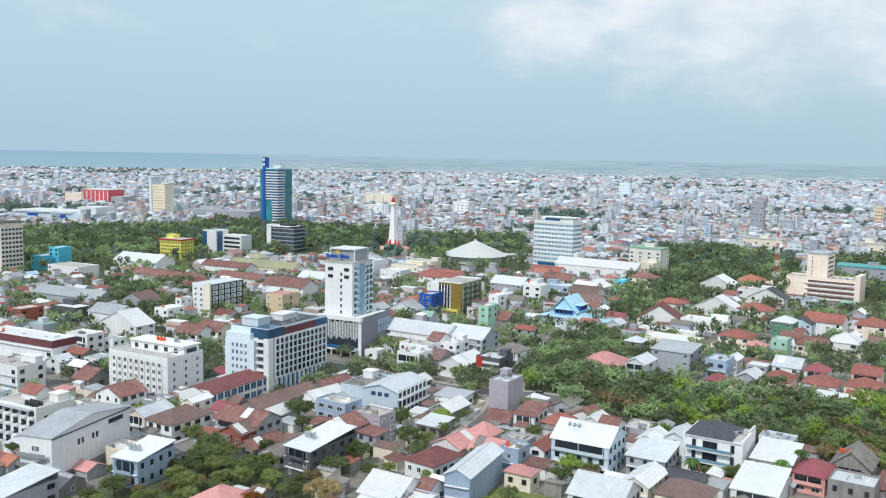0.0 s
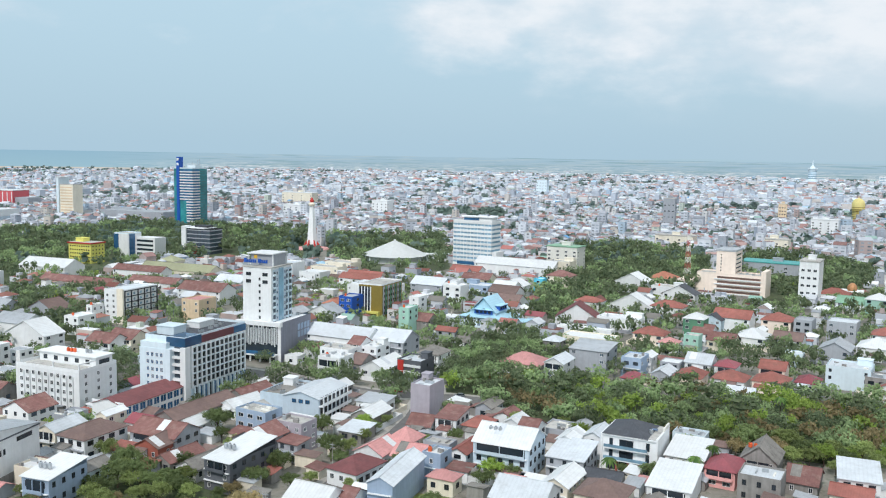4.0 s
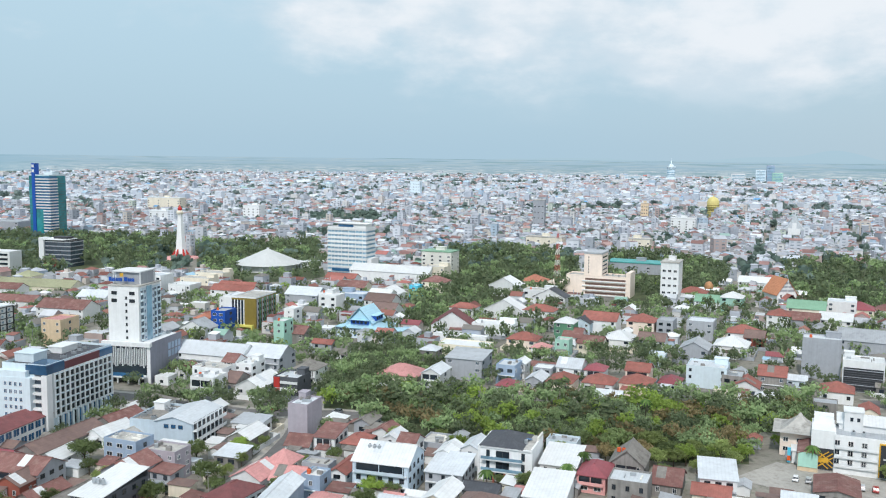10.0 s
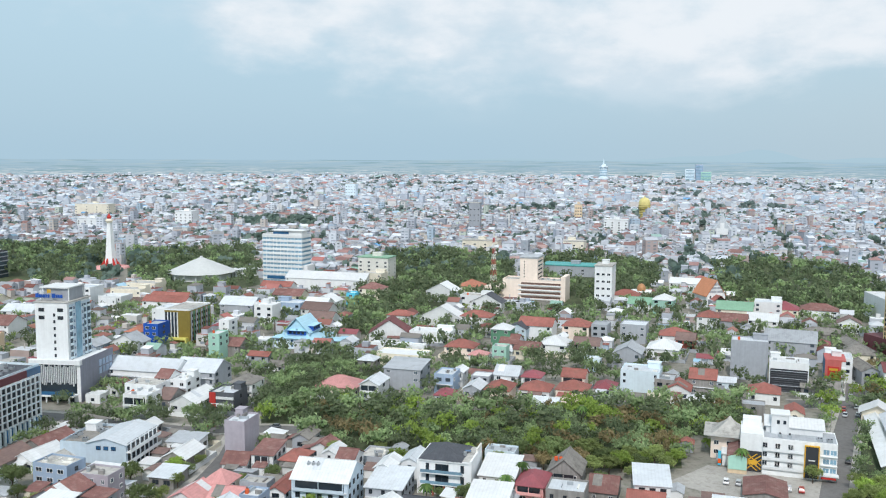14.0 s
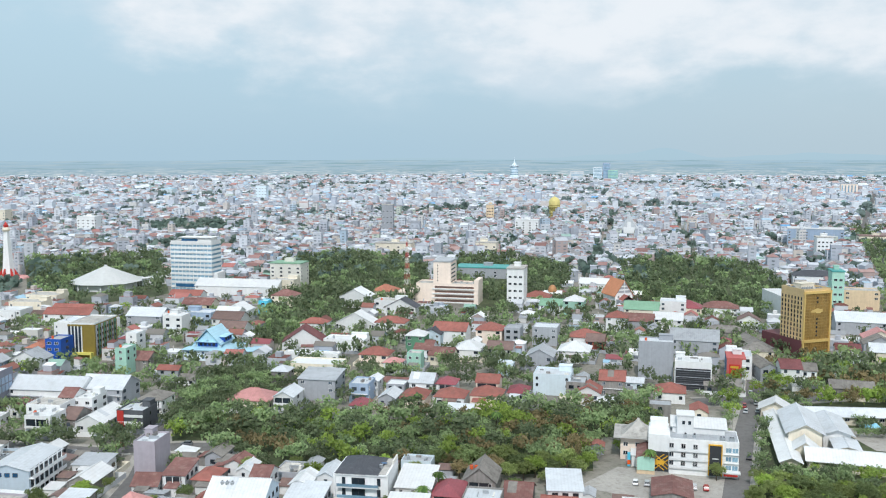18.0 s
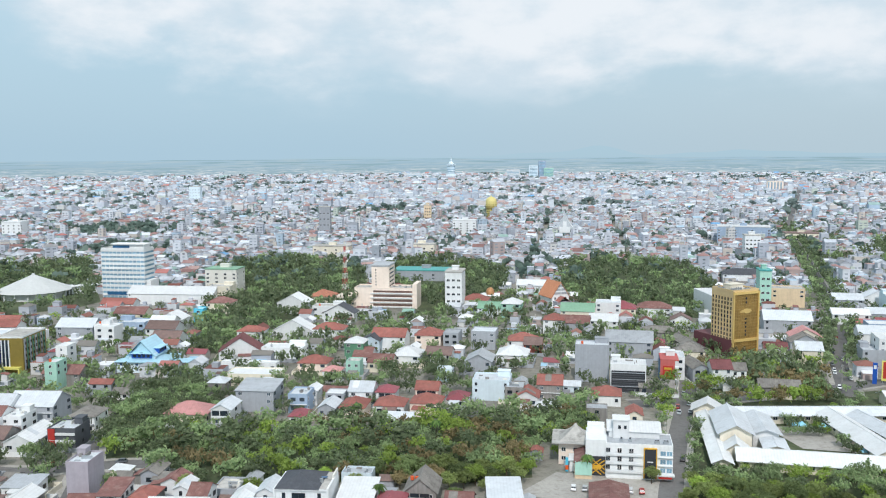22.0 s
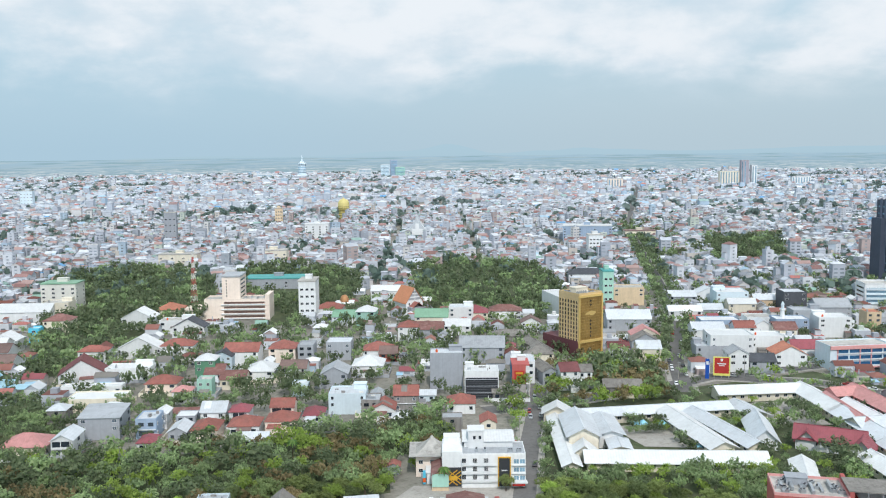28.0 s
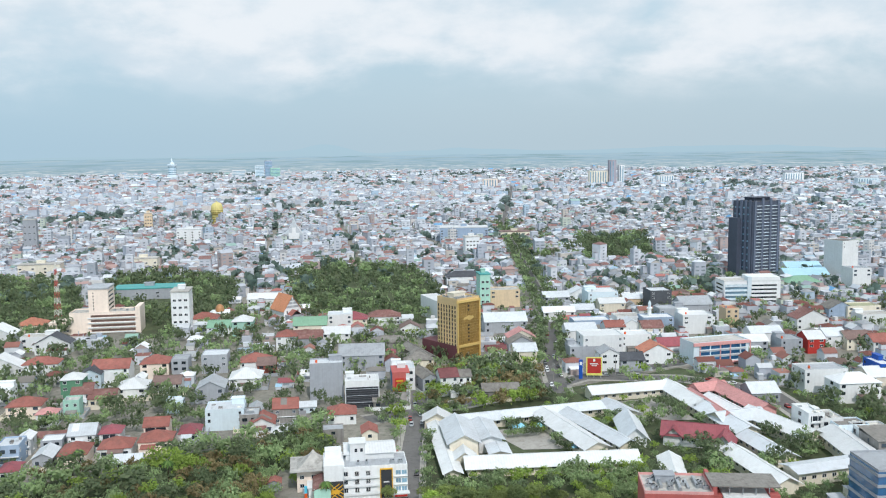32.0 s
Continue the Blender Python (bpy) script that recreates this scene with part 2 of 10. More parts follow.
def leafy(name, base, yellow):
    """Leaves: every clump varies between two greens, and lets some light through."""
    m = bpy.data.materials.new(name)
    m.use_nodes = True
    n, l = m.node_tree.nodes, m.node_tree.links
    b = n["Principled BSDF"]
    b.inputs["Roughness"].default_value = 0.55
    b.inputs["Specular IOR Level"].default_value = 0.12
    geo, oi = n.new("ShaderNodeNewGeometry"), n.new("ShaderNodeObjectInfo")
    mx = n.new("ShaderNodeMix")
    mx.data_type = "RGBA"
    l.new(geo.outputs["Random Per Island"], mx.inputs[0])
    mx.inputs[6].default_value, mx.inputs[7].default_value = (*base, 1), (*yellow, 1)
    mr = n.new("ShaderNodeMapRange")
    l.new(oi.outputs["Random"], mr.inputs[0])
    mr.inputs[3].default_value, mr.inputs[4].default_value = 0.72, 1.30
    # every crown has its own tone: some are yellower, some nearly dry
    nz = n.new("ShaderNodeTexNoise")
    l.new(geo.outputs["Position"], nz.inputs["Vector"])
    nz.inputs["Scale"].default_value, nz.inputs["Detail"].default_value = 0.085, 2.0
    nr = n.new("ShaderNodeMapRange")
    l.new(nz.outputs["Fac"], nr.inputs[0])
    for k, x in enumerate((0.36, 0.64, 0.80, 1.22)):
        nr.inputs[k + 1].default_value = x
    mm = n.new("ShaderNodeMath")
    mm.operation = "MULTIPLY"
    l.new(mr.outputs[0], mm.inputs[0])
    l.new(nr.outputs[0], mm.inputs[1])
    sc = n.new("ShaderNodeVectorMath")
    sc.operation = "SCALE"
    l.new(mx.outputs[2], sc.inputs[0])
    l.new(mm.outputs[0], sc.inputs[3])
    l.new(sc.outputs[0], b.inputs["Base Color"])
    tr = n.new("ShaderNodeBsdfTranslucent")
    l.new(sc.outputs[0], tr.inputs[0])
    ms = n.new("ShaderNodeMixShader")
    ms.inputs[0].default_value = 0.48
    l.new(b.outputs[0], ms.inputs[1])
    l.new(tr.outputs[0], ms.inputs[2])
    l.new(ms.outputs[0], n["Material Output"].inputs[0])
    return m


WALL = {
    "white": surface("white_plaster", rgb("e2e5e6"), 0.8, 0.05, streak=0.06),
    "cream": surface("cream_plaster", rgb("e3dccb"), 0.8, 0.06, streak=0.08),
    "grey": surface("grey_plaster", rgb("a6abb2"), 0.8, 0.07, streak=0.09),
    "dark": surface("dark_plaster", rgb("595d63"), 0.75, 0.1, streak=0.06),
    "blue": surface("pale_blue_plaster", rgb("c3d3df"), 0.8, 0.06, streak=0.06),
    "ice": surface("ice_blue_plaster", rgb("d5e4ec"), 0.8, 0.05, streak=0.06),
    "beige": surface("beige_plaster", rgb("d9c3a5"), 0.8, 0.07, streak=0.08),
    "peach": surface("peach_plaster", rgb("efe0d3"), 0.8, 0.05, streak=0.06),
    "mint": surface("mint_plaster", rgb("a6d0c1"), 0.8, 0.06, streak=0.06),
    "green": surface("green_plaster", rgb("5f8f74"), 0.8, 0.08, streak=0.06),
    "pink": surface("pink_plaster", rgb("dba3a0"), 0.8, 0.07, streak=0.06),
    "bare": surface("bare_cement", rgb("918f8c"), 0.9, 0.12, streak=0.25),
    "mauve": surface("mauve_plaster", rgb("a9a4ad"), 0.8, 0.07, streak=0.06),
    "royal": surface("royal_blue_panel", rgb("1e52a8"), 0.5, 0.06),
    "red": surface("red_panel", rgb("b83a34"), 0.6, 0.08),
    "yellow": surface("yellow_plaster", rgb("dad472"), 0.7, 0.06),
    "orange": surface("orange_panel", rgb("e8622a"), 0.6, 0.06),
    "brickred": surface("faded_red_cladding", rgb("b8625e"), 0.7, 0.08, streak=0.06),
    # grey-blue wall tone; on some houses it stands in for shaded side walls
    "steelblue": surface("grey_blue_shade_render", rgb("9db0c6"), 0.8, 0.07, streak=0.1),
    "amber": surface("amber_panel", rgb("d2a53a"), 0.6, 0.08),
    "pearl": surface("off_white_render", rgb("e0dfd8"), 0.8, 0.05, streak=0.05),
    "olive": surface("olive_cladding", rgb("8a7a3c"), 0.6, 0.08),
    "brick": surface("brick_red_render", rgb("a05f52"), 0.8, 0.1),
    "aqua": surface("aqua_panel", rgb("5cc3e0"), 0.6, 0.08),
}
MAROON = surface("dark_maroon_cladding", rgb("6b4247"), 0.7, 0.1)
ROOF = {
    "tile": surface("red_clay_tile", rgb("9c645b"), 0.85, 0.16, ribs=1.6, bump=0.6, second=rgb("8a625a"), second_amount=0.6),
    "rust": surface("rust_brown_tile", rgb("85605b"), 0.85, 0.18, ribs=1.6, bump=0.6, second=rgb("9c827a"), second_amount=0.6),
    "orange": surface("orange_clay_tile", rgb("b97c66"), 0.8, 0.14, ribs=1.6, bump=0.6, second=rgb("a06a5c"), second_amount=0.5),
    "coral": surface("coral_metal_roof", rgb("cb9390"), 0.6, 0.12, ribs=1.2, bump=0.5, second=rgb("b8837f"), second_amount=0.5),
    "crimson": surface("crimson_metal_roof", rgb("96535a"), 0.6, 0.12, ribs=1.2, bump=0.5, second=rgb("84505a"), second_amount=0.5),
    "maroon": surface("maroon_tile", rgb("7d4f50"), 0.8, 0.14, ribs=1.6, bump=0.6, second=rgb("6b4a4b"), second_amount=0.5),
    "brown": surface("brown_metal_roof", rgb("7c6863"), 0.75, 0.14, ribs=1.2, bump=0.5, second=rgb("8a7368"), second_amount=0.5),
    "char": surface("charcoal_roof", rgb("4b4e54"), 0.7, 0.1, ribs=1.2, bump=0.5, second=rgb("60636a"), second_amount=0.4),
    "grey": surface("grey_metal_roof", rgb("a9aeb3"), 0.5, 0.1, ribs=1.0, bump=0.4, second=rgb("8f9296"), second_amount=0.5),
    "silver": surface("silver_metal_roof", rgb("cdd3d8"), 0.45, 0.08, ribs=1.0, bump=0.4, second=rgb("b6babc"), second_amount=0.4),
    "white": surface("white_metal_roof", rgb("d9dcdd"), 0.5, 0.07, ribs=1.0, bump=0.4, second=rgb("d0d0ce"), second_amount=0.4),
    "cement": surface("stained_flat_roof", rgb("b7b5b0"), 0.9, 0.14, second=rgb("8d8b86"), second_amount=0.7),
    "ash": surface("old_fibre_cement_roof", rgb("85827d"), 0.9, 0.16, ribs=1.0, bump=0.5, second=rgb("65605b"), second_amount=0.6),
    "blue": surface("sky_blue_metal_roof", rgb("b0d9ea"), 0.5, 0.07, ribs=1.0, bump=0.4),
    "teal": surface("teal_metal_roof", rgb("4f9d9b"), 0.55, 0.1, ribs=1.0, bump=0.4),
    "green": surface("green_metal_roof", rgb("7fa58c"), 0.6, 0.1, ribs=1.0, bump=0.4),
    "olive": surface("olive_flat_roof", rgb("9a9c80"), 0.9, 0.12),
}
GLASS = glassy("dark_window_glass", rgb("2a333b"))
GLASS_BLUE = glassy("blue_window_glass", rgb("2f5d84"))
GLASS_TEAL = glassy("teal_curtain_glass", rgb("2f7f86"), 0.10)
GLASS_PALE = glassy("pale_window_glass", rgb("7fa3b8"))
GLASS_GREY = glassy("grey_window_glass", rgb("4d5a66"))
FRAME = surface("white_window_frame", rgb("dfe0df"), 0.6, 0.05)
FRAME_DARK = surface("dark_window_frame", rgb("3b3e43"), 0.6, 0.05)
STEEL = surface("galvanised_steel", rgb("b9bec2"), 0.4, 0.1, metal=0.7)
TANK_ORANGE = surface("orange_water_tank", rgb("d8633a"), 0.55, 0.06)
ASPHALT = surface("asphalt", rgb("6f6e6d"), 0.92, 0.12, 0.8, 0.05, second=rgb("5f5d5b"), second_amount=0.6)
PAVING = surface("concrete_paving", rgb("a5a29c"), 0.92, 0.12, 0.8, 0.06, second=rgb("8a867f"), second_amount=0.6)
KERB = surface("concrete_kerb", rgb("bdbab3"), 0.9, 0.1)
SOIL = surface("city_ground", rgb("85827a"), 0.95, 0.2, 0.25, 0.02, second=rgb("66695a"), second_amount=0.7)
GRASSY = surface("rough_grass", rgb("6d7a45"), 0.95, 0.22, 0.6, 0.05, second=rgb("9a8a62"), second_amount=0.6)
SAND = surface("pale_sand", rgb("d8cbb4"), 0.95, 0.08)
UNDERGROWTH = surface("undergrowth", rgb("4c573d"), 0.95, 0.3, 0.5, 0.06, second=rgb("5f5a49"), second_amount=0.7)
BARK = surface("bark", rgb("5d5046"), 0.95, 0.2, 1.5, 0.2)
LEAF = {
    "dark": leafy("dark_green_leaves", rgb("687850"), rgb("849364")),
    "mid": leafy("mid_green_leaves", rgb("82905a"), rgb("a0ae72")),
    "light": leafy("yellow_green_leaves", rgb("8ca752"), rgb("acc06a")),
    "brown": leafy("dry_olive_leaves", rgb("8a805c"), rgb("a89a76")),
    # two distant greens, greyed to imitate the haze in front of them
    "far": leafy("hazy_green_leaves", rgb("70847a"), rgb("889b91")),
    "outer": leafy("outer_hazed_leaves", rgb("82948f"), rgb("98a8a4")),
    "flame": leafy("orange_blossom", rgb("6d7e41"), rgb("c66c3f")),
    "palm": leafy("palm_leaves", rgb("4d6f3d"), rgb("7f9b59")),
}

# ---- building helpers ----
def box(bm, x0, x1, y0, y1, z0, z1, mat=0):
    v = [bm.verts.new(p) for p in ((x0, y0, z0), (x1, y0, z0), (x1, y1, z0), (x0, y1, z0), (x0, y0, z1), (x1, y0, z1), (x1, y1, z1), (x0, y1, z1))]
    for f in ((3, 2, 1, 0), (4, 5, 6, 7), (0, 1, 5, 4), (1, 2, 6, 5), (2, 3, 7, 6), (3, 0, 4, 7)):
        bm.faces.new([v[i] for i in f]).material_index = mat
    return v


def poly(bm, pts, mat=0):
    f = bm.faces.new([bm.verts.new(p) for p in pts])
    f.material_index = mat
    return f


def tube(bm, x, y, z0, z1, r0, r1, sides=12, mat=0, cap=True):
    a = [bm.verts.new((x + r0 * math.cos(i * math.tau / sides), y + r0 * math.sin(i * math.tau / sides), z0)) for i in range(sides)]
    b = [bm.verts.new((x + r1 * math.cos(i * math.tau / sides), y + r1 * math.sin(i * math.tau / sides), z1)) for i in range(sides)]
    for i in range(sides):
        bm.faces.new((a[i], a[(i + 1) % sides], b[(i + 1) % sides], b[i])).material_index = mat
    if cap:
        bm.faces.new(b).material_index = mat


def mesh_of(bm, name, *mats):
    me = bpy.data.meshes.new(name)
    bmesh.ops.recalc_face_normals(bm, faces=bm.faces)
    bm.to_mesh(me)
    bm.free()
    for m in mats:
        me.materials.append(m)
    return me


def part(name, bm, material, parent, label="", at=None):
    """Links a bmesh, or a finished mesh, as one object under its thing."""
    me = bm if isinstance(bm, bpy.types.Mesh) else mesh_of(bm, name, *(material if isinstance(material, tuple) else (material,)))
    ob = new(name, me)
    ob.parent = parent
    if at is not None:
        ob.matrix_basis = at
    if label:
        ob["label"] = label
    return ob


def thing(name, x, y, yaw, label, category, group="", z=0.0):
    ob = new(name)
    ob.empty_display_size = 0.5
    ob.matrix_basis = pose(x, y, z, 0, 0, yaw)
    return tagged(ob, label, category, group)


def setting(name, bm, material, label="", category=""):
    me = mesh_of(bm, name, *(material if isinstance(material, tuple) else (material,)))
    return tagged(new(name, me), label, category, "", "structure")


WIN_CACHE = {}


def window_mesh(w, h, frame_mat, glass_mat, cross, bare=False):
    """A window unit facing -y: frame of four bars proud of the wall, mullion, and a glass pane set in it."""
    key = (round(w, 2), round(h, 2), frame_mat.name, glass_mat.name, cross, bare)
    if key not in WIN_CACHE:
        bm = bmesh.new()
        t = min(0.09, w * 0.08)
        a, b = w / 2, h / 2
        box(bm, -a, a, -0.10, 0.02, b - t, b)
        box(bm, -a, a, -0.16, 0.02, -b, -b + t)
        box(bm, -a, -a + t, -0.10, 0.02, -b + t, b - t)
        box(bm, a - t, a, -0.10, 0.02, -b + t, b - t)
        if cross:
            box(bm, -0.04, 0.04, -0.08, 0.02, -b + t, b - t)
        if not bare:
            poly(bm, [(-a + t, -0.03, -b + t), (a - t, -0.03, -b + t), (a - t, -0.03, b - t), (-a + t, -0.03, b - t)], 1)
        WIN_CACHE[key] = mesh_of(bm, "window", frame_mat, glass_mat)
    return WIN_CACHE[key]


def face_pose(face, u, z, w, d, out=0.0):
    """A pose on one wall of a w x d block round its centre: u metres along the wall from its middle, at height z."""
    if face == "front":
        return pose(u, -d / 2 - out, z)
    if face == "back":
        return pose(-u, d / 2 + out, z, 0, 0, 180)
    if face == "right":
        return pose(w / 2 + out, u, z, 0, 0, 90)
    return pose(-w / 2 - out, -u, z, 0, 0, -90)


def windows(parent, face, w, d, rows, cols, z0, dz, ww, wh, frame_mat=None, glass_mat=None, cross=True, margin=1.2, name="window",
            shift=0.0, out=0.0, span=None, skip=(), split=False):
    """A grid of window units on one wall."""
    length = span or (w if face in ("front", "back") else d)
    me = window_mesh(ww, wh, frame_mat or FRAME, glass_mat or GLASS, cross, split)
    if split:
        bm = bmesh.new()
        t = min(0.09, ww * 0.08)
        poly(bm, [(-ww / 2 + t, -0.035, -wh / 2 + t), (ww / 2 - t, -0.035, -wh / 2 + t), (ww / 2 - t, -0.035, wh / 2 - t), (-ww / 2 + t, -0.035, wh / 2 - t)])
        pane = mesh_of(bm, "pane", glass_mat or GLASS)
    for r in range(rows):
        for c in range(cols):
            if (r, c) in skip:
                continue
            u = shift + (0 if cols == 1 else -length / 2 + margin + ww / 2 + c * (length - 2 * margin - ww) / (cols - 1))
            unit = part(name, me, None, parent, at=face_pose(face, u, z0 + r * dz, w, d, out))
            if split:
                part("pane", pane, None, unit, "dark glass pane")


def seen_faces(x, y, yaw):
    """The walls of a block at x, y that the flight looks at: the front or the back, and one side."""
    to = Vector((-x, -y)).normalized()
    ux = Vector((math.cos(radians(yaw)), math.sin(radians(yaw))))
    uy = Vector((-ux.y, ux.x))
    return ("right" if to.dot(ux) > 0 else "left"), ("back" if to.dot(uy) > 0 else "front"), abs(to.dot(ux)), abs(to.dot(uy))


def street_angle(x):
    """The direction of the blocks, which swings a little from west to east."""
    return max(-40.0, min(-27.0, -31 - 0.028 * x))


def roof_bm(kind, w, d, rise, over=0.5, thick=0.18):
    """A pitched roof over a w x d block with its eaves at z = 0."""
    bm = bmesh.new()
    a, b = w / 2 + over, d / 2 + over
    if kind == "gable_y":
        t = roof_bm("gable_x", d, w, rise, over, thick)
        bmesh.ops.rotate(t, verts=t.verts, cent=(0, 0, 0), matrix=Matrix.Rotation(math.pi / 2, 3, "Z"))
        bm.free()
        return t
    drop = rise * over / max(b - over, 0.1)
    if kind == "gable_x":
        lo, hi = -drop, rise
        for s in (1, -1):
            pts = [(-a, -s * b, lo), (a, -s * b, lo), (a, 0, hi), (-a, 0, hi)]
            dn = [(p[0], p[1], p[2] - thick) for p in pts]
            v, q = [bm.verts.new(p) for p in pts], [bm.verts.new(p) for p in dn]
            bm.faces.new(v), bm.faces.new(q[::-1])
            for i in range(4):
                bm.faces.new((v[i], q[i], q[(i + 1) % 4], v[(i + 1) % 4]))
        return bm
    if kind == "hip":
        r = max(0.0, abs(a - b))
        e = ((-r, 0), (r, 0)) if a >= b else ((0, -r), (0, r))
        k = [bm.verts.new((sx * a, sy * b, -0.1)) for sx, sy in ((-1, -1), (1, -1), (1, 1), (-1, 1))]
        q = [bm.verts.new((sx * a, sy * b, -0.1 - thick)) for sx, sy in ((-1, -1), (1, -1), (1, 1), (-1, 1))]
        t = [bm.verts.new((*p, rise)) for p in e]
        if a >= b:
            fs = ((k[0], k[1], t[1], t[0]), (k[1], k[2], t[1]), (k[2], k[3], t[0], t[1]), (k[3], k[0], t[0]))
        else:
            fs = ((k[0], k[1], t[0]), (k[1], k[2], t[1], t[0]), (k[2], k[3], t[1]), (k[3], k[0], t[0], t[1]))
        for f in fs:
            bm.faces.new(f)
        for i in range(4):
            bm.faces.new((q[i], q[(i + 1) % 4], k[(i + 1) % 4], k[i]))
        bm.faces.new(q[::-1])
        return bm
    # lean-to, falling to the front
    pts = [(-a, -b, 0), (a, -b, 0), (a, b, rise), (-a, b, rise)]
    v, q = [bm.verts.new(p) for p in pts], [bm.verts.new((p[0], p[1], p[2] - thick)) for p in pts]
    bm.faces.new(v), bm.faces.new(q[::-1])
    for i in range(4):
        bm.faces.new((v[i], q[i], q[(i + 1) % 4], v[(i + 1) % 4]))
    return bm


def walls_bm(w, d, h, kind="flat", rise=0.0, parapet=0.7):
    """Walls of a block: with gable triangles under a pitched roof, or a parapet round a flat one."""
    bm = bmesh.new()
    a, b = w / 2, d / 2
    box(bm, -a, a, -b, b, 0, h)
    if kind == "flat":
        t = 0.22
        for p in ((-a, a, -b, -b + t), (-a, a, b - t, b), (-a, -a + t, -b + t, b - t), (a - t, a, -b + t, b - t)):
            box(bm, *p, h, h + parapet)
    elif kind == "gable_x":
        for x0, x1 in ((-a, -a + 0.2), (a - 0.2, a)):
            k = rise - 0.2
            v = [bm.verts.new(p) for p in ((x0, -b, h), (x0, b, h), (x0, 0, h + k), (x1, -b, h), (x1, b, h), (x1, 0, h + k))]
            for f in ((0, 1, 2), (5, 4, 3), (0, 2, 5, 3), (1, 4, 5, 2)):
                bm.faces.new([v[i] for i in f])
    elif kind == "gable_y":
        for y0, y1 in ((-b, -b + 0.2), (b - 0.2, b)):
            k = rise - 0.2
            v = [bm.verts.new(p) for p in ((-a, y0, h), (a, y0, h), (0, y0, h + k), (-a, y1, h), (a, y1, h), (0, y1, h + k))]
            for f in ((0, 2, 1), (3, 4, 5), (0, 3, 5, 2), (1, 2, 5, 4)):
                bm.faces.new([v[i] for i in f])
    elif kind == "shed":
        box(bm, -a, a, b - 0.2, b, h, h + rise - 0.15)
    return bm


ROOF_WORD = {"maroon": "dark maroon tile", "tile": "red clay tile", "rust": "rust-brown tile", "orange": "orange clay tile", "coral": "coral-red metal", "crimson": "crimson metal",
             "brown": "weathered brown metal", "char": "charcoal", "grey": "grey metal", "silver": "silver metal", "white": "bright white metal",
             "cement": "stained concrete", "ash": "old grey fibre-cement", "blue": "sky-blue metal", "teal": "teal metal", "green": "green metal", "olive": "olive"}
WALL_WORD = {"bare": "bare cement", "ice": "ice-blue", "mauve": "mauve-grey", "royal": "royal blue", "dark": "dark grey", "blue": "pale blue", "steelblue": "grey-blue"}
SHAPE_WORD = {"flat": "flat", "hip": "hipped", "gable_x": "gabled", "gable_y": "gabled", "shed": "lean-to"}
TANK = {}
bm = bmesh.new()
tube(bm, 0, 0, 1.5, 1.6, 0.27, 0.22, 10)
TANK_LID = mesh_of(bm, "lid", FRAME_DARK)


def tank_mesh(m):
    if m.name not in TANK:
        bm = bmesh.new()
        for z0, z1, r0, r1 in ((0, 0.15, 0.5, 0.6), (0.15, 1.25, 0.6, 0.6), (1.25, 1.5, 0.6, 0.25)):
            tube(bm, 0, 0, z0, z1, r0, r1, 10)
        TANK[m.name] = mesh_of(bm, "water_tank", m)
    return TANK[m.name]


def water_tank(top, m, at):
    ob = part("water_tank", tank_mesh(m), None, top, at=at)
    part("lid", TANK_LID, None, ob, "round screw lid")


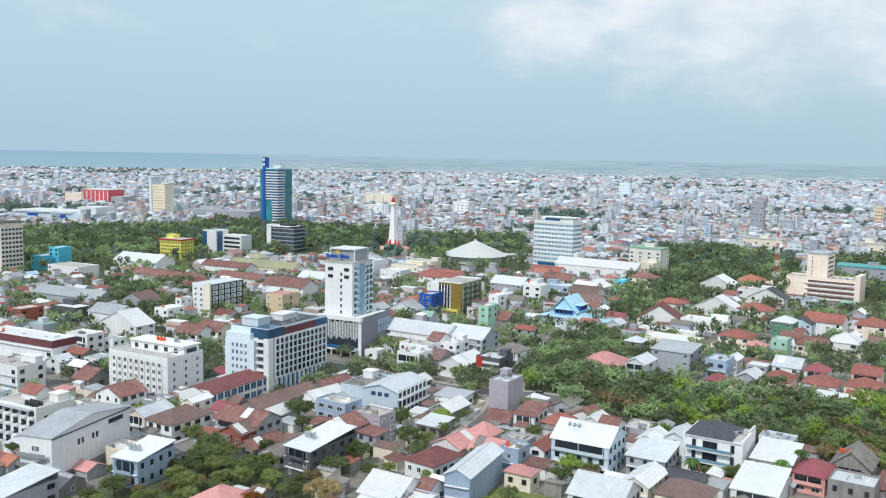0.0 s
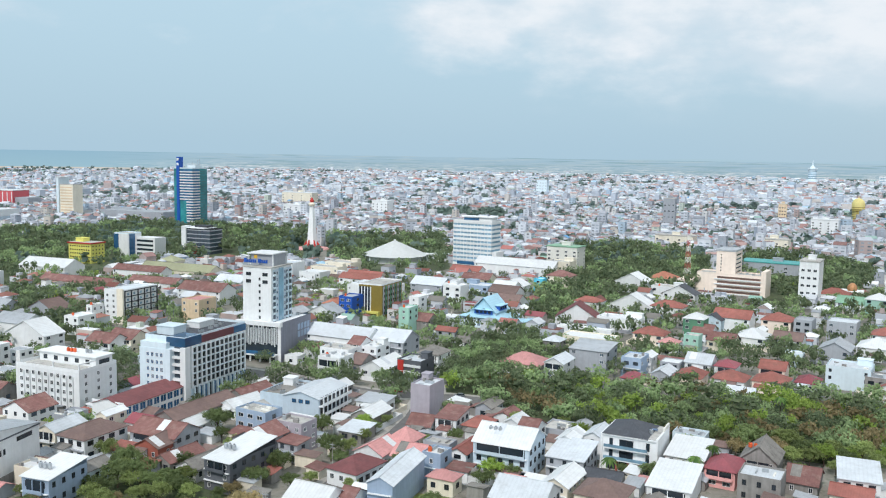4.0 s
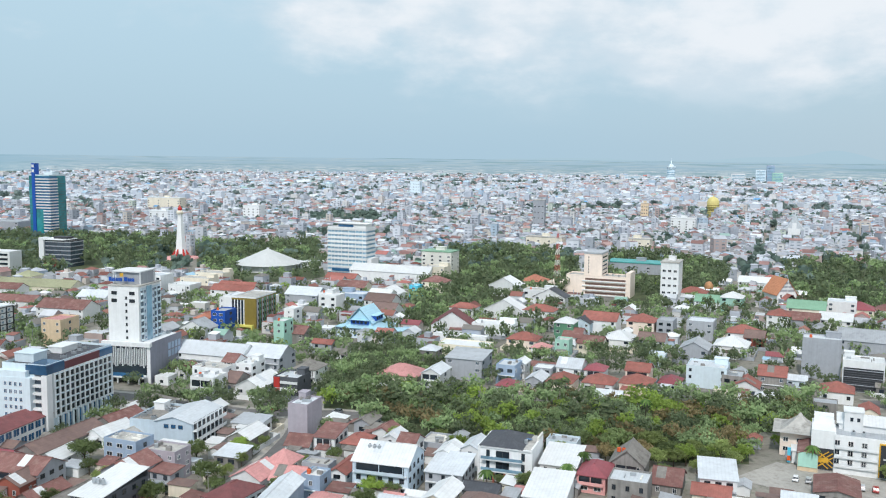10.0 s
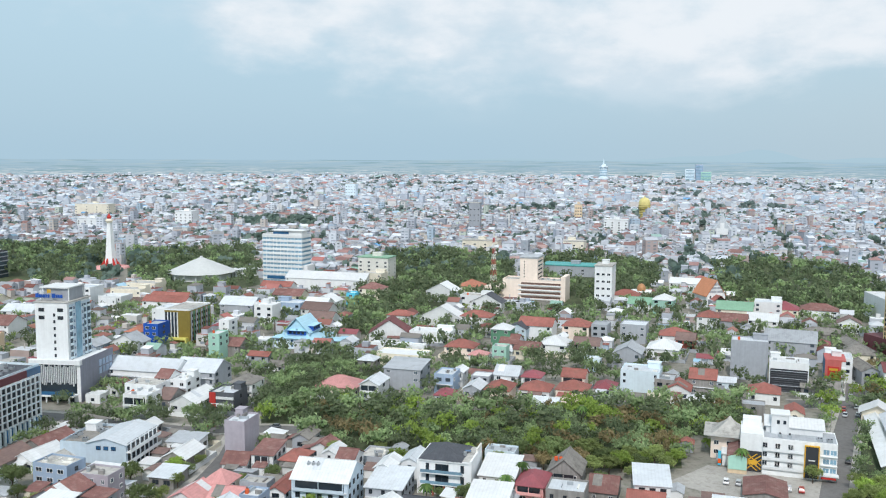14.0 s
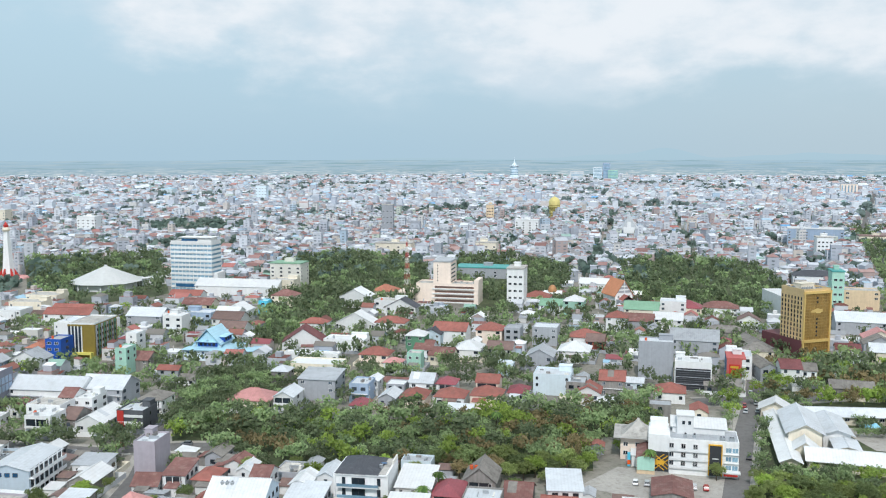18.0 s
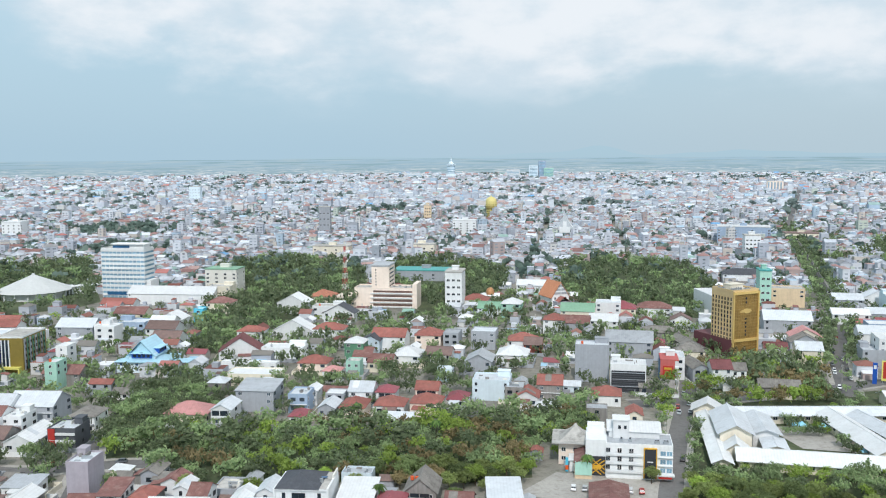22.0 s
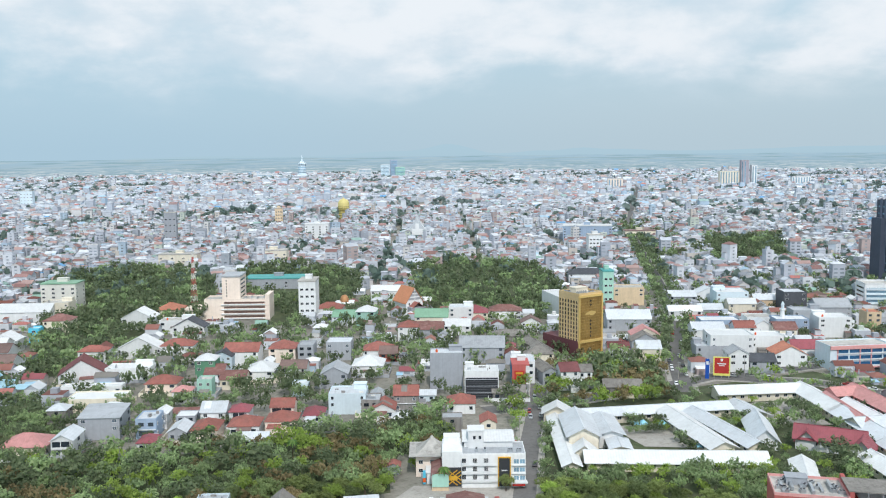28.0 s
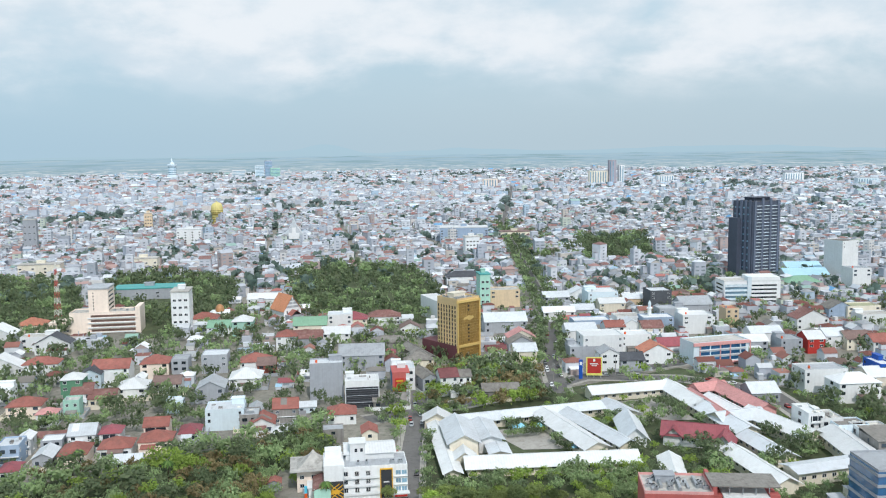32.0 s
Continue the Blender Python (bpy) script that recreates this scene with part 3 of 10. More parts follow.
def house(x, y, yaw, w, d, h, kind, roof, wall, rise=0.0, extra=""):
    """A town house of one to four storeys: walls, roof, windows on the street sides, and roof fittings."""
    rnd = random.Random(int(x * 71 + y * 37))
    storeys = max(1, round(h / 3.4))
    word = {1: "one-storey", 2: "two-storey", 3: "three-storey"}.get(storeys, f"{storeys}-storey")
    top = thing("house" if h < 9.5 else "building", x, y, yaw,
                f"{word} {WALL_WORD.get(wall, wall)} house with a {SHAPE_WORD[kind]} {ROOF_WORD[roof]} roof", "house" if h < 9.5 else "building")
    rise = rise or (0.26 * (d if kind == "gable_x" else w if kind == "gable_y" else min(w, d)))
    if kind == "shed":
        rise = 0.12 * d
    part("wall", walls_bm(w, d, h, kind, rise), WALL[wall], top)
    if kind == "flat":
        bm = bmesh.new()
        box(bm, -w / 2 + 0.22, w / 2 - 0.22, -d / 2 + 0.22, d / 2 - 0.22, h, h + 0.12)
        part("roof", bm, ROOF[roof], top)
        if w > 6 and h > 5 and rnd.random() < 0.4:
            bm = bmesh.new()
            sw, sd = w * rnd.uniform(0.22, 0.4), d * rnd.uniform(0.25, 0.4)
            cx, cy = rnd.choice((-1, 1)) * (w / 2 - sw / 2 - 0.5), d / 2 - sd / 2 - 0.6
            box(bm, cx - sw / 2, cx + sw / 2, cy - sd / 2, cy + sd / 2, h + 0.1, h + 2.6)
            box(bm, cx - sw / 2 - 0.25, cx + sw / 2 + 0.25, cy - sd / 2 - 0.25, cy + sd / 2 + 0.25, h + 2.6, h + 2.8)
            part("stair_head", bm, WALL[wall], top)
    else:
        part("roof", roof_bm(kind, w, d, rise), ROOF[roof], top, at=pose(0, 0, h))
        if kind in ("gable_x", "gable_y", "hip"):
            bm = bmesh.new()
            L = {"gable_x": w + 1.0, "gable_y": d + 1.0, "hip": abs(w - d)}[kind]
            if L > 1:
                along_x = kind == "gable_x" or (kind == "hip" and w >= d)
                if along_x:
                    box(bm, -L / 2, L / 2, -0.16, 0.16, h + rise - 0.06, h + rise + 0.10)
                else:
                    box(bm, -0.16, 0.16, -L / 2, L / 2, h + rise - 0.06, h + rise + 0.10)
                part("ridge", bm, ROOF[roof], top)
            else:
                bm.free()
    if kind == "flat" and w > 5 and math.hypot(x, y) < 420:
        # pipes, boxes, a drying rack and stacked blocks left on the roof
        for _ in range(rnd.randint(3, 5)):
            bm = bmesh.new()
            u, v = rnd.uniform(-0.38, 0.38) * w, rnd.uniform(-0.38, 0.38) * d
            p, q, nm = rnd.choice(((0.5, 0.4, "roof_box"), (0.9, 0.35, "roof_box"), (0.25, 1.6, "block_stack"), (1.8, 0.12, "drying_rack"), (0.12, 1.4, "duct")))
            box(bm, u - p, u + p, v - q, v + q, h + 0.12, h + 0.12 + rnd.choice((0.35, 0.6, 0.9, 1.1)))
            part(nm, bm, rnd.choice((STEEL, WALL["bare"], WALL["pearl"])), top)
    side, front, ks, kf = seen_faces(x, y, yaw)
    dz = h / storeys
    gl = rnd.choice((GLASS, GLASS, GLASS, GLASS_GREY))
    if "redpanel" in extra:
        sgn = -1 if front == "front" else 1
        for name_, m_, x0, x1, o, z0, z1 in (("red_panel", "red", -w * 0.46, -w * 0.22, 0.5, 0.6, h + 0.4), ("white_band", "white", -w * 0.2, w * 0.5, 0.6, h * 0.36, h * 0.5), ("white_band", "white", -w * 0.2, w * 0.5, 0.6, h * 0.74, h * 0.86)):
            bm = bmesh.new()
            y0, y1 = sorted((sgn * d / 2, sgn * (d / 2 + o)))
            box(bm, x0, x1, y0, y1, z0, z1)
            part(name_, bm, WALL[m_], top)
    if "maroon" in extra:
        for name_, q in (("maroon_band", (-w / 2 - 0.25, w / 2 + 0.25, -d / 2 - 0.25, -d / 2, h - 2.4, h + 0.6)), ("maroon_band", (w / 2, w / 2 + 0.25, -d / 2, d / 2, h - 2.4, h + 0.6))):
            bm = bmesh.new()
            box(bm, *q)
            part(name_, bm, MAROON, top)
    if "black" in extra:
        bm = bmesh.new()
        box(bm, -w / 2 + 0.5, w / 2 - 0.5, -d / 2 - 0.4, -d / 2, 0.5, h - 2.5)
        part("black_front", bm, FRAME_DARK, top, "black slatted front panel")
        for i in range(10):
            bm = bmesh.new()
            box(bm, -w / 2 + 0.5, w / 2 - 0.5, -d / 2 - 0.55, -d / 2 - 0.4, 0.8 + i * (h - 3.4) / 10, 1.0 + i * (h - 3.4) / 10)
            part("slat", bm, WALL["dark"], top)
    for face, k, length in ((front, kf, w), (side, ks, d)):
        if k < 0.25 or "blank" in extra or ("black" in extra and face == front):
            continue
        far = math.hypot(x, y)
        cols = max(1, min(5 if far < 330 else 2, int(length / 3.4)))
        if far > 520 and face == side:
            continue
        if face == side and rnd.random() < 0.45:
            cols = max(1, cols // 2)
        ww = rnd.choice((1.1, 1.4, 1.8, 2.2)) if length > 5 else 1.0
        windows(top, face, w, d, min(storeys, 4 if far < 330 else 2), cols, dz * 0.55 + (0 if far < 330 else max(0, storeys - 2) * dz), dz, ww, min(1.5, dz * 0.45), rnd.choice((FRAME, FRAME_DARK, FRAME_DARK)), gl,
                margin=min(1.2, length * 0.15))
    # a balcony behind a rail on the upper floor; a dark sheet gives its inner shade
    if storeys > 1 and w > 5 and math.hypot(x, y) < 420 and ("tank" in extra or not extra and rnd.random() < 0.5):
        sgn = -1 if front == "front" else 1
        lw, zb = w * rnd.uniform(0.3, 0.44), (storeys - 1) * dz

        def slab(x0, x1, o0, o1, z0, z1):
            y0, y1 = sorted((sgn * (d / 2 + o0), sgn * (d / 2 + o1)))
            box(bm, x0, x1, y0, y1, z0, z1)

        bm = bmesh.new()
        slab(-lw, lw, 0.0, 0.17, zb + 0.2, zb + dz * 0.82)
        part("loggia", bm, GLASS, top, "flat dark sheet for the shade in an open balcony")
        bm = bmesh.new()
        slab(-lw - 0.2, lw + 0.2, 0.0, 1.2, zb, zb + 0.2)
        slab(-lw - 0.2, lw + 0.2, 1.1, 1.2, zb + 0.2, zb + 1.0)
        for u in (-lw, 0, lw):
            slab(u - 0.1, u + 0.1, 0.9, 1.1, zb + 0.2, zb + dz * 0.9)
        part("balcony", bm, WALL["white" if wall in ("white", "ice", "cream") else wall], top)
    # a paved yard inside a low boundary wall
    if 290 < math.hypot(x, y) < 500 and h < 9 and rnd.random() < 0.75:
        a_, b_, t_ = w / 2 + rnd.uniform(1.5, 3.5), d / 2 + rnd.uniform(1.5, 3.5), 0.18
        bm = bmesh.new()
        for q in ((-a_, a_, -b_, -b_ + t_), (-a_, a_, b_ - t_, b_), (-a_, -a_ + t_, -b_ + t_, b_ - t_), (a_ - t_, a_, -b_ + t_, b_ - t_)):
            box(bm, *q, 0, 1.9)
        box(bm, -a_ + t_, a_ - t_, -b_ + t_, b_ - t_, 0, 0.12, 1)
        part("yard_wall", bm, (WALL[rnd.choice(("white", "cream", "grey"))], PAVING), top, "low boundary wall round a paved yard")
    # floor bands and canopies between storeys
    if storeys > 1 and rnd.random() < (0.7 if math.hypot(x, y) < 420 else 0):
        bm = bmesh.new()
        sgn = -1 if front == "front" else 1
        for s in range(1, storeys):
            y0, y1 = sorted((sgn * d / 2, sgn * (d / 2 + rnd.uniform(0.5, 1.1))))
            box(bm, -w / 2 * 0.96, w / 2 * 0.96, y0, y1, s * dz - 0.1, s * dz + 0.1)
        part("canopy", bm, WALL["white" if wall != "white" else "grey"], top)
    # a low lean-to or back wing beside the house
    if min(w, d) > 6 and rnd.random() < 0.6:
        aw, ad, ah = w * rnd.uniform(0.35, 0.6), rnd.uniform(2.5, 4.5), min(h * 0.8, rnd.uniform(2.8, 4.2))
        ax, ay = rnd.uniform(-0.2, 0.2) * w, (-1 if rnd.random() < 0.6 else 1) * (d / 2 + ad / 2)
        bm = bmesh.new()
        box(bm, ax - aw / 2, ax + aw / 2, ay - ad / 2, ay + ad / 2, 0, ah)
        part("annex", bm, WALL[rnd.choice((wall, "bare", "white"))], top)
        part("annex_roof", roof_bm("shed", aw, ad, 0.7, 0.35), ROOF[rnd.choice(("rust", "silver", "ash", "brown", "white", roof))], top,
             at=pose(ax, ay, ah + 0.1, 0, 0, 0 if ay < 0 else 180))
    # sheets patched into a pitched roof
    if kind in ("gable_x", "gable_y") and math.hypot(x, y) < 420 and rnd.random() < 0.5:
        me = roof_bm(kind, min(w, 2.2) if kind == "gable_x" else w * 0.96, d * 0.96 if kind == "gable_x" else min(d, 2.2), rise * 1.0, 0.3, 0.02)
        off = rnd.uniform(-0.3, 0.3)
        part("roof_patch", me, ROOF[rnd.choice(("silver", "white") if roof in ("white", "silver", "grey") else ("ash", "silver", "rust", "white"))], top, at=pose(off * w if kind == "gable_x" else 0, off * d if kind == "gable_y" else 0, h + 0.09))
    if "tank" in extra or (kind == "flat" and rnd.random() < 0.4):
        m = TANK_ORANGE if "orange" in extra or ("tank" not in extra and rnd.random() < 0.4) else STEEL
        for i in range(3 if "tank" in extra else 1):
            water_tank(top, m, pose(-w * 0.3 + i * 1.5, -d * 0.15, h + 0.12 if kind == "flat" else h + rise * 0.5))
    return top

# ---- ground, roads, distance ----
bm = bmesh.new()
rim = [bm.verts.new((5200 * math.sin(i * math.tau / 64), 5200 * math.cos(i * math.tau / 64), -0.05)) for i in range(64)]
bm.faces.new(rim[::-1])
setting("ground", bm, SOIL, "flat city ground of dusty earth, paving and scrub", "ground")


def strip(name, pts, width, z, material, label, category):
    """A ribbon along the middle line pts with square ends, 6 cm thick."""
    bm = bmesh.new()
    rows = []
    for i, p in enumerate(pts):
        a, b = Vector(pts[max(0, i - 1)]), Vector(pts[min(len(pts) - 1, i + 1)])
        t = (b - a).normalized()
        nrm = Vector((-t.y, t.x)) * width / 2
        p = Vector(p)
        rows.append([bm.verts.new((*(p + nrm), z)), bm.verts.new((*(p - nrm), z)), bm.verts.new((*(p + nrm), z - 0.3)), bm.verts.new((*(p - nrm), z - 0.3))])
    for r, s in zip(rows, rows[1:]):
        bm.faces.new((r[0], r[1], s[1], s[0]))
        bm.faces.new((r[0], s[0], s[2], r[2]))
        bm.faces.new((r[1], r[3], s[3], s[1]))
    return setting(name, bm, material, label, category)


ROADS = {
    "road_west": ([(-26, 195), (-11, 232), (4, 268), (12, 286), (18.5, 303), (27, 337), (34, 400)], 7),
    "road_wood": ([(-170, 434), (-46, 370), (3, 337), (34, 329), (50, 322)], 9),
    "road_school": ([(160, 176), (196, 214), (228, 247), (260, 278), (275, 292), (300, 318)], 8),
    "road_avenue": ([(345, 262), (392, 305), (500, 390), (616, 501), (760, 640), (1034, 905), (1470, 1270), (2100, 1800)], 9),
    "road_market": ([(250, 300), (300, 285), (345, 275), (379, 272), (410, 233), (420, 190), (380, 146), (330, 90)], 11),
    "road_east": ([(379, 272), (470, 240), (560, 190), (660, 150)], 9),
}
for k, (pts, wd) in enumerate(ROADS.items()):
    strip(pts, wd[0], wd[1] + 5, 0.10 + 0.004 * k, PAVING, "grey concrete footway with a kerb beside the road", "pavement").name = pts.replace("road", "pavement")
    strip(pts, wd[0], wd[1], 0.14 + 0.004 * k, ASPHALT, "worn grey asphalt town street", "road")


def near_road(x, y, gap):
    for pts, wd in ROADS.values():
        for a, b in zip(pts, pts[1:]):
            ax, ay, bx, by = *a, *b
            dx, dy = bx - ax, by - ay
            u = max(0.0, min(1.0, ((x - ax) * dx + (y - ay) * dy) / (dx * dx + dy * dy)))
            if math.hypot(x - ax - u * dx, y - ay - u * dy) < wd / 2 + gap:
                return True
    return False


def backdrop_ring(name, radius, heights, material, label, a0=-75, a1=115, steps=380, z0=-1.0):
    bm = bmesh.new()
    prev = None
    for i in range(steps + 1):
        a = radians(a0 + (a1 - a0) * i / steps)
        lo = bm.verts.new((radius * math.sin(a), radius * math.cos(a), z0))
        hi = bm.verts.new((radius * math.sin(a), radius * math.cos(a), heights(math.degrees(a))))
        if prev:
            bm.faces.new((prev[0], lo, hi, prev[1]))
        prev = (lo, hi)
    return setting(name, bm, material, label, "backdrop")


def distance_mat(name, near, far, sea, top, speck=0.5):
    """Hazy far land: the light of the air before it is painted in as emission. Fields and roofs are faint flecks, open
    sea to the west.
    """
    m = bpy.data.materials.new(name)
    m.use_nodes = True
    n, l = m.node_tree.nodes, m.node_tree.links
    n.clear()
    out, em = n.new("ShaderNodeOutputMaterial"), n.new("ShaderNodeEmission")
    geo, sep = n.new("ShaderNodeNewGeometry"), n.new("ShaderNodeSeparateXYZ")
    l.new(geo.outputs["Position"], sep.inputs[0])

    def mix(f, a, b):
        t = n.new("ShaderNodeMix")
        t.data_type = "RGBA"
        for k, v in ((0, f), (6, a), (7, b)):
            if isinstance(v, tuple):
                t.inputs[k].default_value = (*v, 1)
            else:
                l.new(v, t.inputs[k])
        return t.outputs[2]

    def rng(v, a, b, c, d):
        t = n.new("ShaderNodeMapRange")
        l.new(v, t.inputs[0])
        for k, x in enumerate((a, b, c, d)):
            t.inputs[k + 1].default_value = x
        return t.outputs[0]

    def noisy(sx, sz, detail):
        mp, t = n.new("ShaderNodeMapping"), n.new("ShaderNodeTexNoise")
        mp.inputs["Scale"].default_value = (sx, sx, sz)
        l.new(geo.outputs["Position"], mp.inputs[0])
        l.new(mp.outputs[0], t.inputs["Vector"])
        t.inputs["Scale"].default_value, t.inputs["Detail"].default_value = 1.0, detail
        return t.outputs["Fac"]

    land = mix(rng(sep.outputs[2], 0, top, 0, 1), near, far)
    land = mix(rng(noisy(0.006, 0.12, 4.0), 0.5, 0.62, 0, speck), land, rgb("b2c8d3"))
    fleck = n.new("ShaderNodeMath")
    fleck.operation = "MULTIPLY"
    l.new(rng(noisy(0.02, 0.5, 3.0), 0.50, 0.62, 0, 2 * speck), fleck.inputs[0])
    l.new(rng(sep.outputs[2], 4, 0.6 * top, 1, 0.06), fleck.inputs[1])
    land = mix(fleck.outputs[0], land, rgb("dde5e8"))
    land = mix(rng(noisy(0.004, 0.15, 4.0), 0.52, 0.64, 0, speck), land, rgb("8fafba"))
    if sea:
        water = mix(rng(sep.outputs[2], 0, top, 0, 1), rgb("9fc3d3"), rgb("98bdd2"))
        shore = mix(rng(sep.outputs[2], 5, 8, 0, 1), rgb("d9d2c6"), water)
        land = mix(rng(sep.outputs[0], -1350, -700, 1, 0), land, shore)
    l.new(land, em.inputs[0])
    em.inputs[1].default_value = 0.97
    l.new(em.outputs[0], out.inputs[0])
    return m


noise.seed_set(5)
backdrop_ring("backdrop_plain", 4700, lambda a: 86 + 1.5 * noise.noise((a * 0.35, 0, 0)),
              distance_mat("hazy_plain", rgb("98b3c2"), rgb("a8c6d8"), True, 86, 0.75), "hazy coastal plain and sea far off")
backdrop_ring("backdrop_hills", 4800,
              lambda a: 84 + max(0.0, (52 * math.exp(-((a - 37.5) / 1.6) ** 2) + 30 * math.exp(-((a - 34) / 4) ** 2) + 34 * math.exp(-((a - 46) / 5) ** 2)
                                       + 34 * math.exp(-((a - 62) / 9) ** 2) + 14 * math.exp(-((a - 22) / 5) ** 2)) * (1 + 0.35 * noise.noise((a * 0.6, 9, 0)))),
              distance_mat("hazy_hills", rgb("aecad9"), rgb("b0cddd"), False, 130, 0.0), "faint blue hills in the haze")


def plot(name, pts, z, material, label, category):
    bm = bmesh.new()
    bm.faces.new([bm.verts.new((*q, z)) for q in pts])
    return setting(name, bm, material, label, category)


plot("grass_plot", [(10, 236), (38, 224), (48, 204), (8, 204)], 0.06, GRASSY, "overgrown empty plot of rough grass and earth", "grass")
plot("parking_lot", [(150, 236), (172, 246), (206, 219), (188, 196), (166, 212)], 0.07, PAVING, "dusty paved parking lot before the white block", "pavement")

# ---- the buildings that stand out ----
def from_corner(cx, cy, yaw, w, d, near="right"):
    """The middle of a w x d block whose corner nearest to the flight is at cx, cy: front-right or front-left."""
    a = radians(yaw)
    u = w / 2 * (-1 if near == "right" else 1)
    return cx + u * math.cos(a) - d / 2 * math.sin(a), cy + u * math.sin(a) + d / 2 * math.cos(a)


def boxes(name, parent, material, *dims, label="", at=None):
    bm = bmesh.new()
    for q in dims:
        box(bm, *q)
    return part(name, bm, material, parent, label, at)


def flat_roof(top, w, d, h, material, parapet=0.9, wall=None, name="roof"):
    a, b, t = w / 2, d / 2, 0.25
    boxes(name, top, material, (-a + t, a - t, -b + t, b - t, h, h + 0.15))
    boxes("parapet", top, wall, (-a, a, -b, -b + t, h, h + parapet), (-a, a, b - t, b, h, h + parapet),
          (-a, -a + t, -b + t, b - t, h, h + parapet), (a - t, a, -b + t, b - t, h, h + parapet))


def plant_room(top, x, y, w, d, z, h, material, name="plant_room"):
    return boxes(name, top, material, (x - w / 2, x + w / 2, y - d / 2, y + d / 2, z, z + h), (x - w / 2 - 0.3, x + w / 2 + 0.3, y - d / 2 - 0.3, y + d / 2 + 0.3, z + h, z + h + 0.25))


def air_units(top, spots, z):
    for x, y in spots:
        bm = bmesh.new()
        box(bm, -0.9, 0.9, -0.6, 0.6, 0, 1.1)
        unit = part("air_unit", bm, STEEL, top, at=pose(x, y, z, 0, 0, x * 31 % 90))
        for u in (-0.42, 0.45):
            bm = bmesh.new()
            tube(bm, u, 0, 1.1, 1.25, 0.35, 0.32, 10)
            part("fan_housing", bm, FRAME_DARK, unit)


def slab_hotel():
    w, d, h, yaw = 18, 37, 24, -28
    x, y = from_corner(-64.6, 322.5, yaw, w, d)
    top = thing("hotel", x, y, yaw, "long white and ice-blue slab hotel with rows of small windows", "hotel")
    boxes("wall", top, WALL["ice"], (-w / 2, w / 2, -d / 2, d / 2, 0, h))
    boxes("cladding", top, WALL["white"], (w / 2, w / 2 + 0.35, -d / 2 + 3, d / 2, 5.4, h - 2.6), label="white facade grid")
    flat_roof(top, w, d, h, ROOF["char"], 1.0, WALL["ice"])
    windows(top, "right", w, d, 6, 12, 7.1, 2.5, 1.7, 1.8, FRAME_DARK, GLASS, True, 1.0, out=0.35, span=33, shift=1.6)
    for i in range(13):
        v = -d / 2 + 3.1 + i * 2.74
        boxes("facade_rib", top, WALL["white"], (w / 2 + 0.35, w / 2 + 0.8, v, v + 0.5, 5.4, h - 2.6))
    for r in range(7):
        boxes("ledge", top, WALL["ice"], (w / 2 + 0.35, w / 2 + 0.75, -d / 2 + 3.6, d / 2 - 0.6, 5.7 + r * 2.5, 5.95 + r * 2.5))
    for i in range(12):
        yy = -d / 2 + 4.5 + i * 2.75
        boxes("pier", top, WALL["ice"], (w / 2, w / 2 + 0.9, yy - 0.45, yy + 0.45, 0, 5.4))
        boxes("shopfront", top, GLASS_BLUE if i % 3 else GLASS, (w / 2 - 0.05, w / 2 + 0.15, yy + 0.45, yy + 2.3, 0.3, 5.2))
    boxes("top_band", top, MAROON, (w / 2, w / 2 + 0.5, -d / 2 + 9, d / 2 - 8, h - 2.4, h + 0.2), label="brown band under the roof edge")
    boxes("end_glass", top, GLASS_BLUE, (w / 2, w / 2 + 0.5, d / 2 - 8, d / 2, h - 2.4, h + 0.2))
    boxes("corner_glass", top, GLASS_BLUE, (w / 2 - 8, w / 2 + 0.6, -d / 2 - 0.4, -d / 2 + 9, h - 2.5, h + 0.8), label="blue glass corner")
    boxes("stair_fin", top, WALL["white"], (w / 2 - 1.2, w / 2 + 1.2, -d / 2 - 1.2, -d / 2 + 1.6, 0, h - 2.6))
    # no real recess: a dark strip on the wall imitates its shade
    boxes("stair_recess", top, GLASS_GREY, (w / 2 - 4.6, w / 2 - 1.2, -d / 2 - 0.1, -d / 2, 2.5, h - 2.6), label="flat dark strip for the shade behind the stair landings")
    for i in range(7):
        boxes("balcony", top, WALL["white"], (w / 2 - 4.6, w / 2 - 1.2, -d / 2 - 1.3, -d / 2, 3.4 + i * 2.75, 4.3 + i * 2.75))
    # the lower ice-blue wing before the end wall, with its own small windows and a stepped top
    boxes("end_wing", top, WALL["ice"], (-w / 2 - 0.6, w / 2 - 4.6, -d / 2 - 2.6, -d / 2, 0, h - 3.4), (-w / 2 - 0.3, w / 2 - 6.5, -d / 2 - 2.4, -d / 2, h - 3.4, h - 1.2))
    windows(top, "front", w, d, 6, 4, 4.5, 2.75, 1.2, 1.5, FRAME, GLASS_BLUE, True, 2.0, span=11.5, shift=-2.6, out=2.6)
    plant_room(top, -4, -10, 8, 7, h, 3.2, WALL["ice"])
    plant_room(top, -3, 6, 6, 9, h, 2.4, WALL["white"])
    air_units(top, [(-5, 0), (-5, 2.5), (3, 8), (3, 11), (-2, 14), (4, 3), (5, -4)], h + 0.15)


